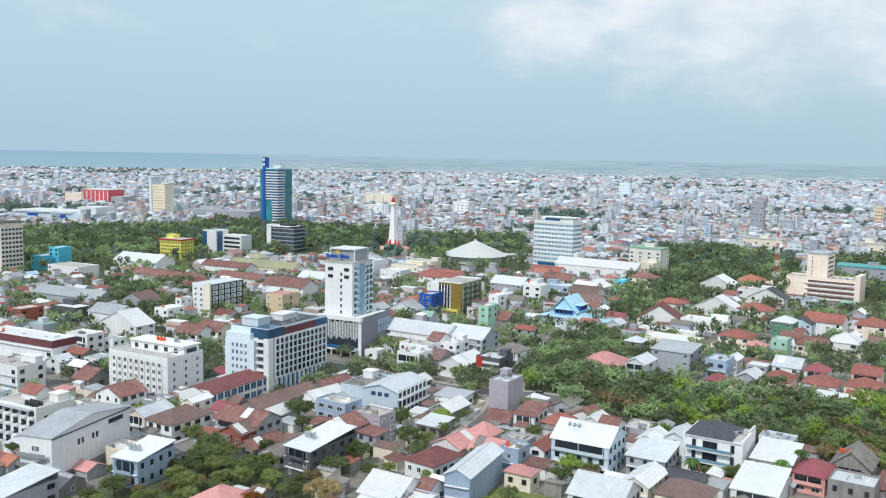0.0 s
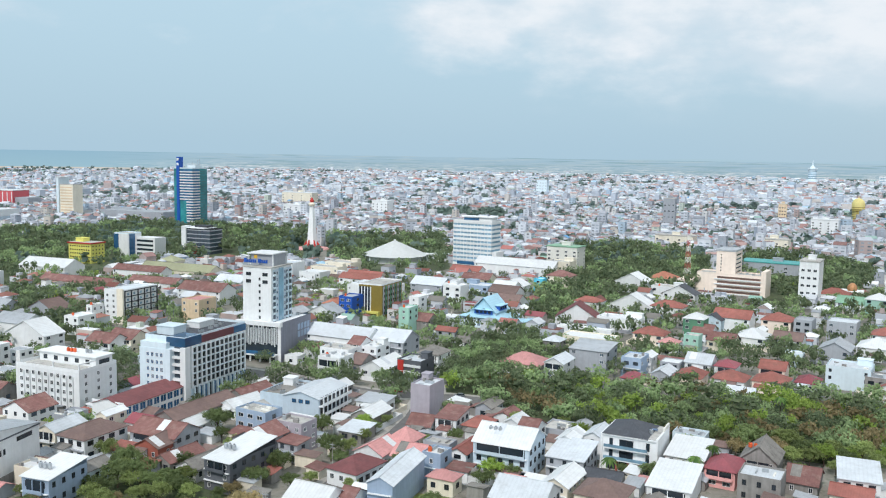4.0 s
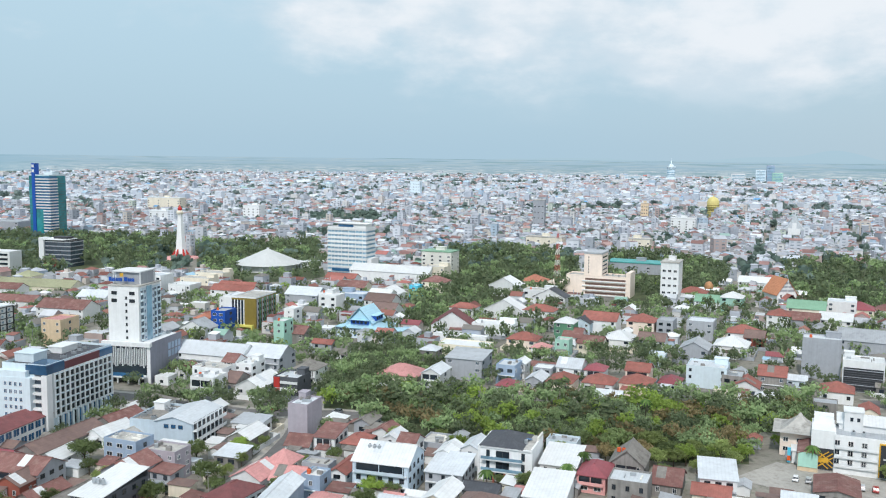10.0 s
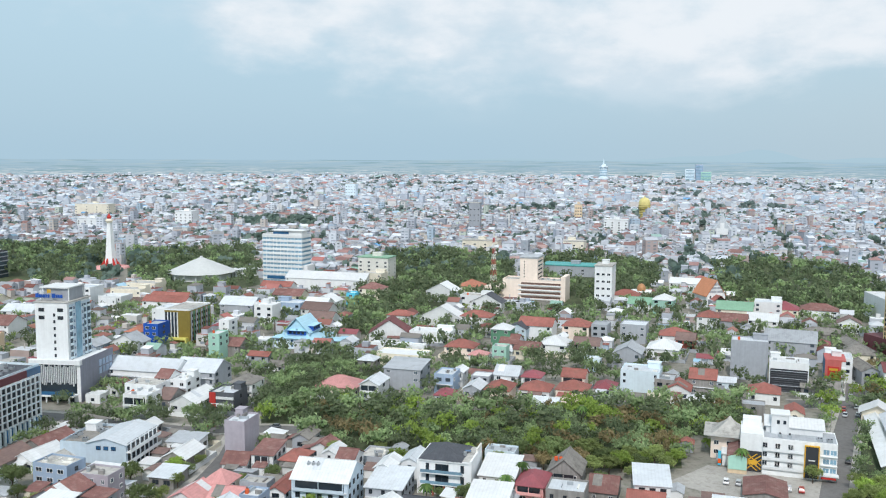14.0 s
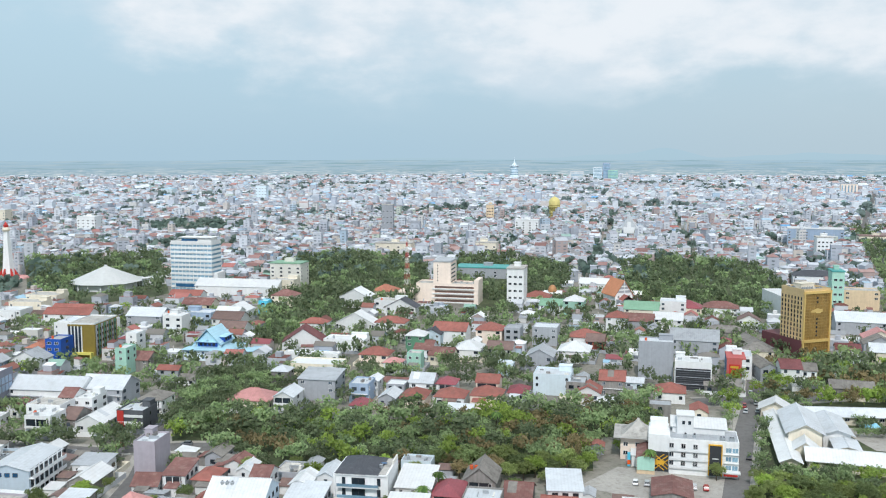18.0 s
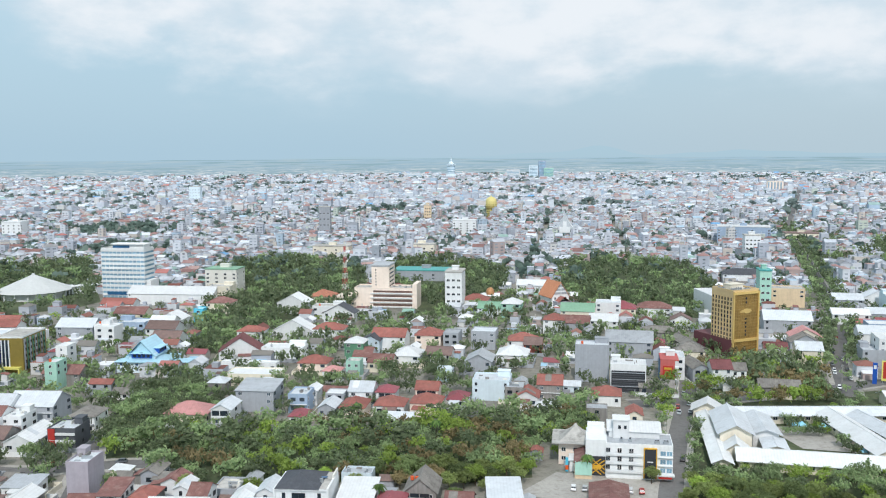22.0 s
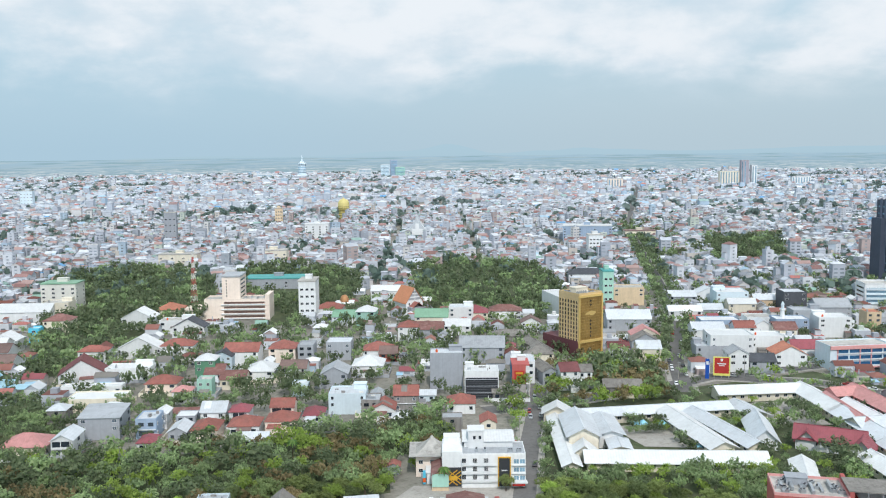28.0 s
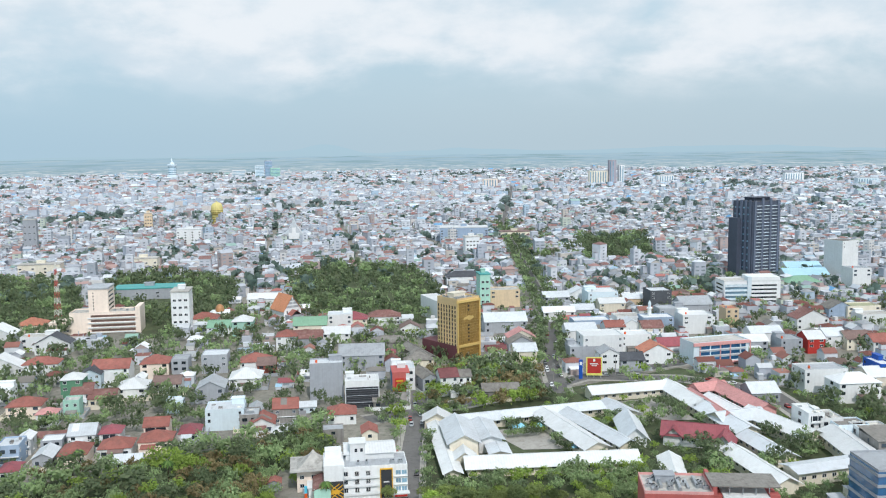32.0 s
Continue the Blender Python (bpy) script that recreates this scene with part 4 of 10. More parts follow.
def tower_hotel():
    yaw = -25
    pw, pd, ph = 22, 27, 17
    x, y = from_corner(-36.0, 388.5, yaw, pw, pd)
    top = thing("hotel", x, y, yaw, "white tower hotel on a podium with vertical fins", "hotel")
    boxes("podium", top, WALL["white"], (-pw / 2, pw / 2, -pd / 2, pd / 2, 0, ph))
    # the podium's right wall is coloured darker to imitate its shade
    boxes("podium_side", top, surface("shaded_side_render", rgb("8b8e9b"), 0.8, 0.07, streak=0.1), (pw / 2, pw / 2 + 0.3, -pd / 2, pd / 2, 0, ph + 0.8), label="plain side wall, its blue-grey put in as shade")
    boxes("cornice", top, WALL["white"], (-pw / 2 - 0.6, pw / 2 + 0.4, -pd / 2 - 0.9, -pd / 2 + 1, ph - 1.1, ph + 0.8))
    # flat dark sheet; under the fins it stands for the shade of a recess
    boxes("recess", top, GLASS, (-pw / 2 + 0.6, pw / 2 - 1.6, -pd / 2 - 0.12, -pd / 2, 3.6, ph - 1.2), label="dark glazing behind the fins, below them the shade of a recess")
    rnd = random.Random(4)
    for i in range(24):
        u = -pw / 2 + 0.9 + i * (pw - 3.0) / 23
        boxes("fin", top, WALL["white"], (u, u + 0.30, -pd / 2 - 0.75, -pd / 2 - 0.15, rnd.uniform(6.6, 8.4), ph - rnd.uniform(1.1, 2.4)))
    boxes("terrace_wall", top, GLASS_BLUE, (-pw / 2 - 0.2, pw / 2 - 1.6, -pd / 2 - 3.4, -pd / 2 - 3.1, 3.5, 5.0), label="blue glass parapet over the entrance")
    boxes("canopy", top, WALL["white"], (-pw / 2 - 0.5, pw / 2 - 1.4, -pd / 2 - 3.6, -pd / 2, 2.8, 3.5))
    boxes("entrance", top, GLASS, (-pw / 2 + 1, pw / 2 - 3, -pd / 2 - 0.2, -pd / 2, 0.1, 2.9))
    for u in (-8, -3, 2, 7):
        boxes("pillar", top, WALL["white"], (u - 0.3, u + 0.3, -pd / 2 - 2.8, -pd / 2 - 2.2, 0, 2.8))
    for r in range(2):
        for c in range(4):
            boxes("wall_motif", top, WALL["steelblue"], (pw / 2 + 0.3, pw / 2 + 0.42, 1.2 + c * 2.9, 3.4 + c * 2.9, 8.6 + r * 3.4, 11.4 + r * 3.4), label="grey-blue relief panel on the side wall")
    boxes("side_opening", top, GLASS, (pw / 2 + 0.3, pw / 2 + 0.4, 2, pd / 2 - 1, 1.2, 4.6), label="dark row of side openings")
    # the tower
    w, d, z0, h = 14.5, 18, ph, 41.5
    cx, cy = -pw / 2 + 1.2 + w / 2, -pd / 2 + 2.5 + d / 2
    boxes("tower", top, WALL["white"], (cx - w / 2, cx + w / 2, cy - d / 2, cy + d / 2, z0, h))
    # pale blue laid over the white tower for the shade on this side
    boxes("tower_side", top, WALL["blue"], (cx + w / 2, cx + w / 2 + 0.25, cy - d / 2 + 1.5, cy + d / 2, z0, h - 1))
    me = window_mesh(0.9, 1.3, FRAME_DARK, GLASS, False)
    for r in range(7):
        part("window", me, None, top, at=pose(cx + 1.4, cy - d / 2, z0 + 2 + r * 2.9))
    wide = window_mesh(2.6, 1.5, FRAME_DARK, GLASS, True)
    for r in range(2):
        for u in (-4.3, 4.2):
            part("window", wide, None, top, at=pose(cx + u, cy - d / 2, h - 3.0 - r * 3.3))
    boxes("glass_strip", top, GLASS_PALE, (cx + w / 2 + 0.25, cx + w / 2 + 0.45, cy - 2.8, cy + 1.2, z0, h - 0.5), label="tall glazed stair strip")
    # flat dark glass strips whose colour also gives the balconies their shade
    for v0, v1 in ((-7.6, -5.6), (3.6, 5.2), (6.4, 8.6)):
        boxes("recessed_strip", top, GLASS_GREY, (cx + w / 2 + 0.25, cx + w / 2 + 0.32, cy + v0, cy + v1, z0, h - 2), label="flat dark glass strip for the shade of recessed balconies")
        for r in range(8):
            boxes("balcony_edge", top, WALL["ice"], (cx + w / 2 + 0.25, cx + w / 2 + 0.7, cy + v0, cy + v1, z0 + 0.4 + r * 2.9, z0 + 1.3 + r * 2.9))
    me = window_mesh(1.4, 1.4, FRAME, GLASS_BLUE, True)
    for r in range(8):
        for v in (-4.2, 2.6):
            part("window", me, None, top, at=pose(cx + w / 2 + 0.25, cy + v, z0 + 1.6 + r * 2.9, 0, 0, 90))
    boxes("roof", top, ROOF["cement"], (cx - w / 2 - 0.3, cx + w / 2 + 0.5, cy - d / 2 - 0.3, cy + d / 2 + 0.3, h, h + 0.5))
    boxes("sign_frame", top, STEEL, (cx - w / 2 + 0.2, cx + w / 2 - 0.8, cy - d / 2 + 0.6, cy - d / 2 + 0.75, h + 1.9, h + 2.1), label="steel frame that carries the sign")
    for i, (u0, u1) in enumerate(((0.3, 1.7), (1.9, 2.7), (2.9, 3.4), (3.6, 4.6), (4.8, 5.6), (5.8, 6.6), (7.6, 9.2), (9.4, 10.2), (10.4, 11.2), (11.4, 12.4))):
        boxes("sign_bar", top, WALL["royal"], (cx - w / 2 + u0, cx - w / 2 + u1, cy - d / 2 + 0.4, cy - d / 2 + 0.6, h + 2.1, h + (3.9 if i in (0, 6) else 3.5)), label="blue sign bar")
    boxes("sign_mark", top, WALL["amber"], (cx - w / 2 + 5.6, cx - w / 2 + 7.2, cy - d / 2 + 0.4, cy - d / 2 + 0.6, h + 4.1, h + 5.6), label="plain gold sign mark")
    plant_room(top, cx + 0.3, cy + 0.5, 11.5, 11, h + 0.5, 5.0, WALL["grey"])
    boxes("roof_slab", top, WALL["white"], (cx - 7.0, cx + 6.6, cy - 6, cy + 7.0, h + 5.7, h + 6.2))
    for u, v in ((-6.7, -5.7), (6.0, -5.7), (-6.7, 6.4), (6.0, 6.4)):
        boxes("post", top, WALL["white"], (cx + u, cx + u + 0.4, cy + v, cy + v + 0.4, h + 0.5, h + 5.7))
    plant_room(top, -4, 9, 8, 6, ph, 3, WALL["white"])
    air_units(top, [(-7, -4), (-7, -1), (-7, 2), (6, 11), (2, 11)], ph)


def white_hotel():
    w, d, h, yaw = 30, 18, 15, -28
    x, y = from_corner(-98.4, 310.5, yaw, w, d)
    top = thing("hotel", x, y, yaw, "five-storey white hotel with bay windows and roof tanks", "hotel")
    boxes("wall", top, WALL["white"], (-w / 2, w / 2, -d / 2, d / 2, 0, h))
    flat_roof(top, w, d, h, ROOF["cement"], 1.1, WALL["white"])
    for c in range(9):
        u = -w / 2 + 3.4 + c * 2.9
        boxes("bay", top, WALL["white"], (u - 0.9, u + 0.9, -d / 2 - 0.6, -d / 2, 1.2, h - 1.6))
    windows(top, "front", w, d, 5, 9, 2.3, 2.75, 1.3, 1.5, FRAME, GLASS, True, 2.75, out=0.6, split=True)
    windows(top, "right", w, d, 5, 3, 2.3, 2.75, 1.2, 1.4, FRAME, GLASS, True, 2.5)
    boxes("penthouse", top, WALL["white"], (-w / 2 + 2, w / 2 - 1, 0, d / 2 - 1, h, h + 3.4), (-w / 2 + 1.4, w / 2 - 0.4, -0.6, d / 2 - 0.4, h + 3.4, h + 3.8))
    windows(top, "right", w - 2, d, 1, 3, h + 1.7, 1, 1.8, 1.6, FRAME_DARK, GLASS, True, 1.0, span=7, shift=4)
    windows(top, "front", w, 0, 1, 5, h + 1.7, 1, 1.8, 1.6, FRAME_DARK, GLASS, True, 4.0)
    boxes("roof_frame", top, WALL["white"], (2, 14.5, -d / 2 + 0.5, -d / 2 + 1.0, h + 2.6, h + 3.0), (14.1, 14.5, -d / 2 + 1.0, 0, h + 2.6, h + 3.0), (2, 2.4, -d / 2 + 0.5, -d / 2 + 1, h, h + 2.6), (14.1, 14.5, -d / 2 + 0.5, -d / 2 + 1, h, h + 2.6))
    for i in range(3):
        water_tank(top, TANK_ORANGE, pose(-2 + i * 1.6, 3, h + 3.8))
    for i in range(2):
        water_tank(top, STEEL, pose(6 + i * 1.6, 4, h + 3.8))


def warehouse():
    w, d, h, yaw = 10.5, 33, 13.5, -17
    x, y = from_corner(-103.6, 228.0, yaw, w, d)
    top = thing("warehouse", x, y, yaw, "tall off-white warehouse with a low grey metal roof", "warehouse")
    part("wall", walls_bm(w, d, h, "gable_x", 2.4), WALL["white"], top)
    boxes("plinth", top, WALL["bare"], (w / 2, w / 2 + 0.12, -d / 2, 6, 0, 2.6), label="unplastered grey foot of the wall")
    part("roof", roof_bm("gable_x", w, d, 2.4, 0.4), ROOF["grey"], top, at=pose(0, 0, h))
    boxes("gutter", top, WALL["dark"], (w / 2 + 0.05, w / 2 + 0.35, -d / 2, d / 2, h - 0.7, h - 0.4))
    windows(top, "right", w, d, 1, 1, h - 2.2, 1, 6.5, 1.3, FRAME_DARK, GLASS, True, 2, shift=10)
    for u in (-6, -4.4, 0, 1.6):
        part("window", window_mesh(0.8, 1.6, FRAME_DARK, GLASS, False), None, top, at=face_pose("right", u, h - 4.2, w, d))
    windows(top, "front", w, d, 1, 2, h - 3.5, 1, 1.5, 1.5, FRAME, GLASS_GREY, True, 4)
    for i in range(3):
        bm = bmesh.new()
        box(bm, -2.6, 2.6, -0.5, 0.5, -0.08, 0.08)
        part("stair_flight", bm, STEEL, top, at=pose(1, -d / 2 - 0.8, 1.2 + i * 2.8, 0, 24 if i % 2 else -24, 0))
        boxes("stair_landing", top, STEEL, (-w / 2, w / 2 - 1, -d / 2 - 1.4, -d / 2, 2.4 + i * 2.8, 2.55 + i * 2.8), (-w / 2, w / 2 - 1, -d / 2 - 1.4, -d / 2 - 1.34, 2.55 + i * 2.8, 3.5 + i * 2.8))
    house(-81.4, 235.1, -24, 8.8, 14.1, 8, "shed", "white", "steelblue", extra="tank")


def arcade_block():
    w, d, h, yaw = 13, 36, 7.5, -28
    x, y = from_corner(-79.5, 295, yaw, w, d)
    top = thing("shop_row", x, y, yaw, "two-storey white shop row with blue windows and a dark maroon roof", "building")
    part("wall", walls_bm(w, d, h, "gable_y", 2.2), WALL["white"], top)
    part("roof", roof_bm("gable_y", w, d, 2.2, 0.6), ROOF["maroon"], top, at=pose(0, 0, h))
    windows(top, "right", w, d, 2, 10, 2.0, 3.5, 2.8, 2.5, FRAME, GLASS_BLUE, True, 1.0)
    boxes("gable_front", top, WALL["white"], (-w / 2 - 0.3, w / 2 + 0.3, -d / 2 - 0.3, -d / 2, 0, h + 1.2))


def balcony_flats():
    """Old flats whose street front is a grid of rounded balconies, with tanks and a tiled room on the roof."""
    w, d, h, yaw = 18.5, 13.8, 12.6, -28
    top = thing("apartment_house", -125.4, 265.8, yaw, "old white flats with rounded balconies and a cluttered roof", "apartment building")
    boxes("wall", top, WALL["white"], (-w / 2, w / 2, -d / 2, d / 2, 0, h))
    boxes("stained_side", top, WALL["pearl"], (w / 2, w / 2 + 0.15, -d / 2, d / 2, 0, h + 0.6), label="plain stained side wall")
    flat_roof(top, w, d, h, ROOF["cement"], 0.9, WALL["white"])
    for r in range(4):
        for c in range(5):
            u, z = -w / 2 + 1.9 + c * 3.7, 0.6 + r * 3.1
            bm = bmesh.new()
            ring = [(1.5 * math.cos(q), -1.25 * math.sin(q)) for q in (math.pi * k / 8 for k in range(9))]
            for z0, z1 in ((0.0, 0.95),):
                lo = [bm.verts.new((p, q, z0)) for p, q in ring]
                hi = [bm.verts.new((p, q, z1)) for p, q in ring]
                inner = [bm.verts.new((p * 0.9, q * 0.9, z1)) for p, q in ring]
                for k in range(8):
                    bm.faces.new((lo[k], lo[k + 1], hi[k + 1], hi[k]))
                    bm.faces.new((hi[k], hi[k + 1], inner[k + 1], inner[k]))
                bm.faces.new(lo)
            part("balcony", bm, WALL["white"], top, at=pose(u, -d / 2, z))
            boxes("balcony_door", top, GLASS, (u - 1.1, u + 1.1, -d / 2 - 0.06, -d / 2, z + 0.1, z + 2.3))
    for r in range(3):
        for v in (-3.5, 2.5):
            part("window", window_mesh(1.2, 1.4, FRAME_DARK, GLASS, True), None, top, at=pose(w / 2 + 0.15, v, 3 + r * 3.3, 0, 0, 90))
    boxes("canopy", top, WALL["grey"], (-w / 2 - 0.4, w / 2 - 1, -d / 2 - 1.6, -d / 2, h - 0.2, h + 0.1))
    for i in range(8):
        water_tank(top, FRAME_DARK, pose(2.2 + (i % 4) * 1.5, -4.6 + (i // 4) * 1.6, h + 0.15))
    part("roof_room", walls_bm(7, 6, 2.4, "gable_x", 1.9), WALL["white"], top, at=pose(-2.5, 2.6, h + 0.15))
    part("room_roof", roof_bm("gable_x", 7, 6, 1.9, 0.5), ROOF["tile"], top, at=pose(-2.5, 2.6, h + 2.55))
    plant_room(top, 6, 4, 4, 4, h + 0.15, 2.4, WALL["pearl"])


def grid_office():
    w, d, h, yaw = 13, 27, 17.5, -28
    x, y = from_corner(-127.5, 478, yaw, w, d)
    top = thing("office_block", x, y, yaw, "white office block with a black facade grid", "office building")
    boxes("wall", top, WALL["white"], (-w / 2, w / 2, -d / 2, d / 2, 0, h))
    flat_roof(top, w, d, h, ROOF["silver"], 0.7, WALL["white"])
    for i in range(6):
        boxes("mullion", top, FRAME_DARK, (w / 2, w / 2 + 0.5, -d / 2 + 1 + i * 5.0, -d / 2 + 1.45 + i * 5.0, 2, h))
    for i in range(6):
        boxes("transom", top, FRAME_DARK, (w / 2, w / 2 + 0.45, -d / 2 + 1, d / 2 - 1, 2 + i * 3.05, 2.4 + i * 3.05))
    windows(top, "right", w, d, 5, 5, 3.5, 3.05, 1.6, 1.4, FRAME, GLASS_PALE, True, 2.8)
    windows(top, "front", w, d, 5, 3, 3.0, 3.0, 1.5, 1.4, FRAME, GLASS, True, 1.5)
    boxes("stair_fin", top, WALL["cream"], (w / 2 - 3.5, w / 2 + 0.6, -d / 2 - 1.0, -d / 2, 0, h + 1.5))


def apartment_hall():
    w, d, h, yaw = 24, 21, 9.8, -27
    x, y = from_corner(-14.6, 294, yaw, w, d)
    top = thing("apartment_house", x, y, yaw, "pale blue three-storey apartment house with open galleries", "apartment building")
    bm = walls_bm(14, d, h, "gable_y", 1.9)
    bmesh.ops.translate(bm, verts=bm.verts, vec=(5, 0, 0))
    part("wall", bm, WALL["blue"], top)
    part("roof", roof_bm("gable_y", 14, d, 1.9, 0.5), ROOF["silver"], top, "low pale sheet roof", at=pose(5, 0, h))
    bm = walls_bm(10, d - 1, h - 1.2, "flat", 0, 0.9)
    bmesh.ops.translate(bm, verts=bm.verts, vec=(-7, 0.5, 0))
    part("terrace_wing", bm, WALL["blue"], top)
    boxes("terrace", top, ROOF["ash"], (-11.7, -2.3, -d / 2 + 1.3, d / 2 - 0.3, h - 1.2, h - 1.05))
    plant_room(top, -9, 6, 4, 4, h - 1.1, 2.6, WALL["white"])
    air_units(top, [(-10, -4), (-10, -1), (-5, -6), (-4, 3)], h - 1.05)
    for i in range(3):
        water_tank(top, STEEL, pose(-6 + i * 1.5, 4, h - 1.05))
    for s in range(3):
        boxes("gallery", top, WALL["white"], (w / 2, w / 2 + 1.6, -d / 2, d / 2, 0.2 + s * 3.4, 0.45 + s * 3.4), (w / 2 + 1.5, w / 2 + 1.6, -d / 2, d / 2, 0.45 + s * 3.4, 1.3 + s * 3.4))
        for i in range(7):
            v = -d / 2 + 1.2 + i * 2.9
            # dark sheet on the wall for the shade inside the gallery
            boxes("opening", top, GLASS, (w / 2, w / 2 + 0.06, v - 0.1, v + 2.2, 0.5 + s * 3.4, 3.1 + s * 3.4))
            boxes("column", top, WALL["white"], (w / 2 + 1.25, w / 2 + 1.5, v - 0.5, v - 0.25, 0.45 + s * 3.4, 3.6 + s * 3.4))
    windows(top, "front", w, d, 1, 3, 8.2, 1, 1.7, 1.3, FRAME_DARK, GLASS_BLUE, True, 2, span=11, shift=5)


def villa_dark_roof():
    w, d, h, yaw = 16.5, 15, 10.8, -32
    x, y = from_corner(86.0, 242.6, yaw, w, d)
    top = thing("villa", x, y, yaw, "white three-storey villa with black window frames and a charcoal roof", "house")
    boxes("wall", top, WALL["white"], (-w / 2, w / 2, -d / 2, d / 2, 0, h))
    for z in (3.4, 6.9):
        boxes("balcony", top, WALL["white"], (-w / 2 + 1.0, w / 2 - 2.5, -d / 2 - 1.6, -d / 2, z, z + 0.35))
        boxes("railing", top, GLASS_PALE, (-w / 2 + 1.0, w / 2 - 2.5, -d / 2 - 1.6, -d / 2 - 1.52, z + 0.35, z + 1.25))
    boxes("frame_wall", top, WALL["white"], (-w / 2 - 0.3, -w / 2 + 0.3, -d / 2 - 0.6, d / 2, 0, h + 0.1), (w / 2 - 0.3, w / 2 + 0.3, -d / 2 - 0.4, d / 2, 0, h + 0.5), (-w / 2, w / 2, -d / 2 - 0.5, -d / 2, h - 0.3, h + 0.15))
    for z in (5.0, 8.5):
        part("window", window_mesh(4.2, 2.3, FRAME_DARK, GLASS, True), None, top, at=pose(-0.8, -d / 2, z))
        for u in (-5.4, 5.6):
            part("window", window_mesh(1.1, 2.4, FRAME_DARK, GLASS, False), None, top, at=pose(u, -d / 2, z))
    for u in (-5, -1.6, 1.8, 5.2):
        boxes("garage_opening", top, GLASS, (u - 1.3, u + 1.3, -d / 2 - 0.08, -d / 2, 0.2, 2.8))
        boxes("pillar", top, WALL["brick"], (u + 1.4, u + 1.9, -d / 2 - 1.3, -d / 2 - 0.2, 0, 3.4))
    windows(top, "right", w, d, 2, 2, 5.0, 3.5, 0.9, 2.0, FRAME_DARK, GLASS, False, 3)
    part("roof", roof_bm("hip", w - 3.2, d + 0.4, 2.9, 0.3), ROOF["char"], top, at=pose(-1.3, 0, h + 0.25))
    boxes("roof_terrace", top, ROOF["cement"], (w / 2 - 3.5, w / 2 - 0.3, -d / 2 + 0.3, d / 2 - 0.3, h, h + 0.2))
    boxes("side_parapet", top, WALL["pearl"], (w / 2 - 0.25, w / 2 + 0.25, 1, d / 2, h, h + 1.6))
    water_tank(top, STEEL, pose(5.2, -2, h + 0.2))
    boxes("solar_heater", top, GLASS_BLUE, (4.4, 6.4, 0.5, 1.9, h + 0.7, h + 0.85))


def striped_tower(name, label, x, y, yaw, w, d, h, floors, band, glass, wall, band_h=1.3, podium=None, category="office building"):
    """A tower of glass floors between bright spandrel bands; every band is a part."""
    top = thing(name, x, y, yaw, label, category)
    boxes("body", top, glass, (-w / 2, w / 2, -d / 2, d / 2, 0, h))
    dz = h / floors
    for i in range(floors):
        z = i * dz + dz - band_h
        boxes("floor_band", top, band, (-w / 2 - 0.35, w / 2 + 0.35, -d / 2 - 0.35, d / 2 + 0.35, z, z + band_h))
    n = max(3, int(w / 3.2))
    for i in range(n + 1):
        u = -w / 2 + w * i / n
        boxes("mullion", top, wall, (u - 0.12, u + 0.12, -d / 2 - 0.25, -d / 2, 0, h))
    flat_roof(top, w, d, h, ROOF["cement"], 1.0, wall)
    plant_room(top, 0, 1, w * 0.5, d * 0.5, h, 3.4, wall)
    return top


def office_white_tower():
    x, y = from_corner(105.8, 716.6, -36, 36, 16)
    top = striped_tower("office_tower", "white office tower with eleven bands of pale blue glazing", x, y, -36, 36, 16, 38.5, 11, WALL["white"], GLASS_PALE, WALL["white"], 1.9)
    boxes("stair_core", top, WALL["white"], (18, 22, -6, 7, 0, 14))
    boxes("crown", top, WALL["white"], (-10, 16, -4, 6, 38.5, 42.0), (-12, 17.5, -5.5, 7, 42.0, 42.5))
    boxes("sign_band", top, GLASS_BLUE, (-10.2, 4, -4.3, -4.0, 39.2, 41.2), label="blue sign strip on the roof")
    boxes("entrance_band", top, GLASS_BLUE, (-14, 12, -8.7, -8.3, 2.2, 4.6))


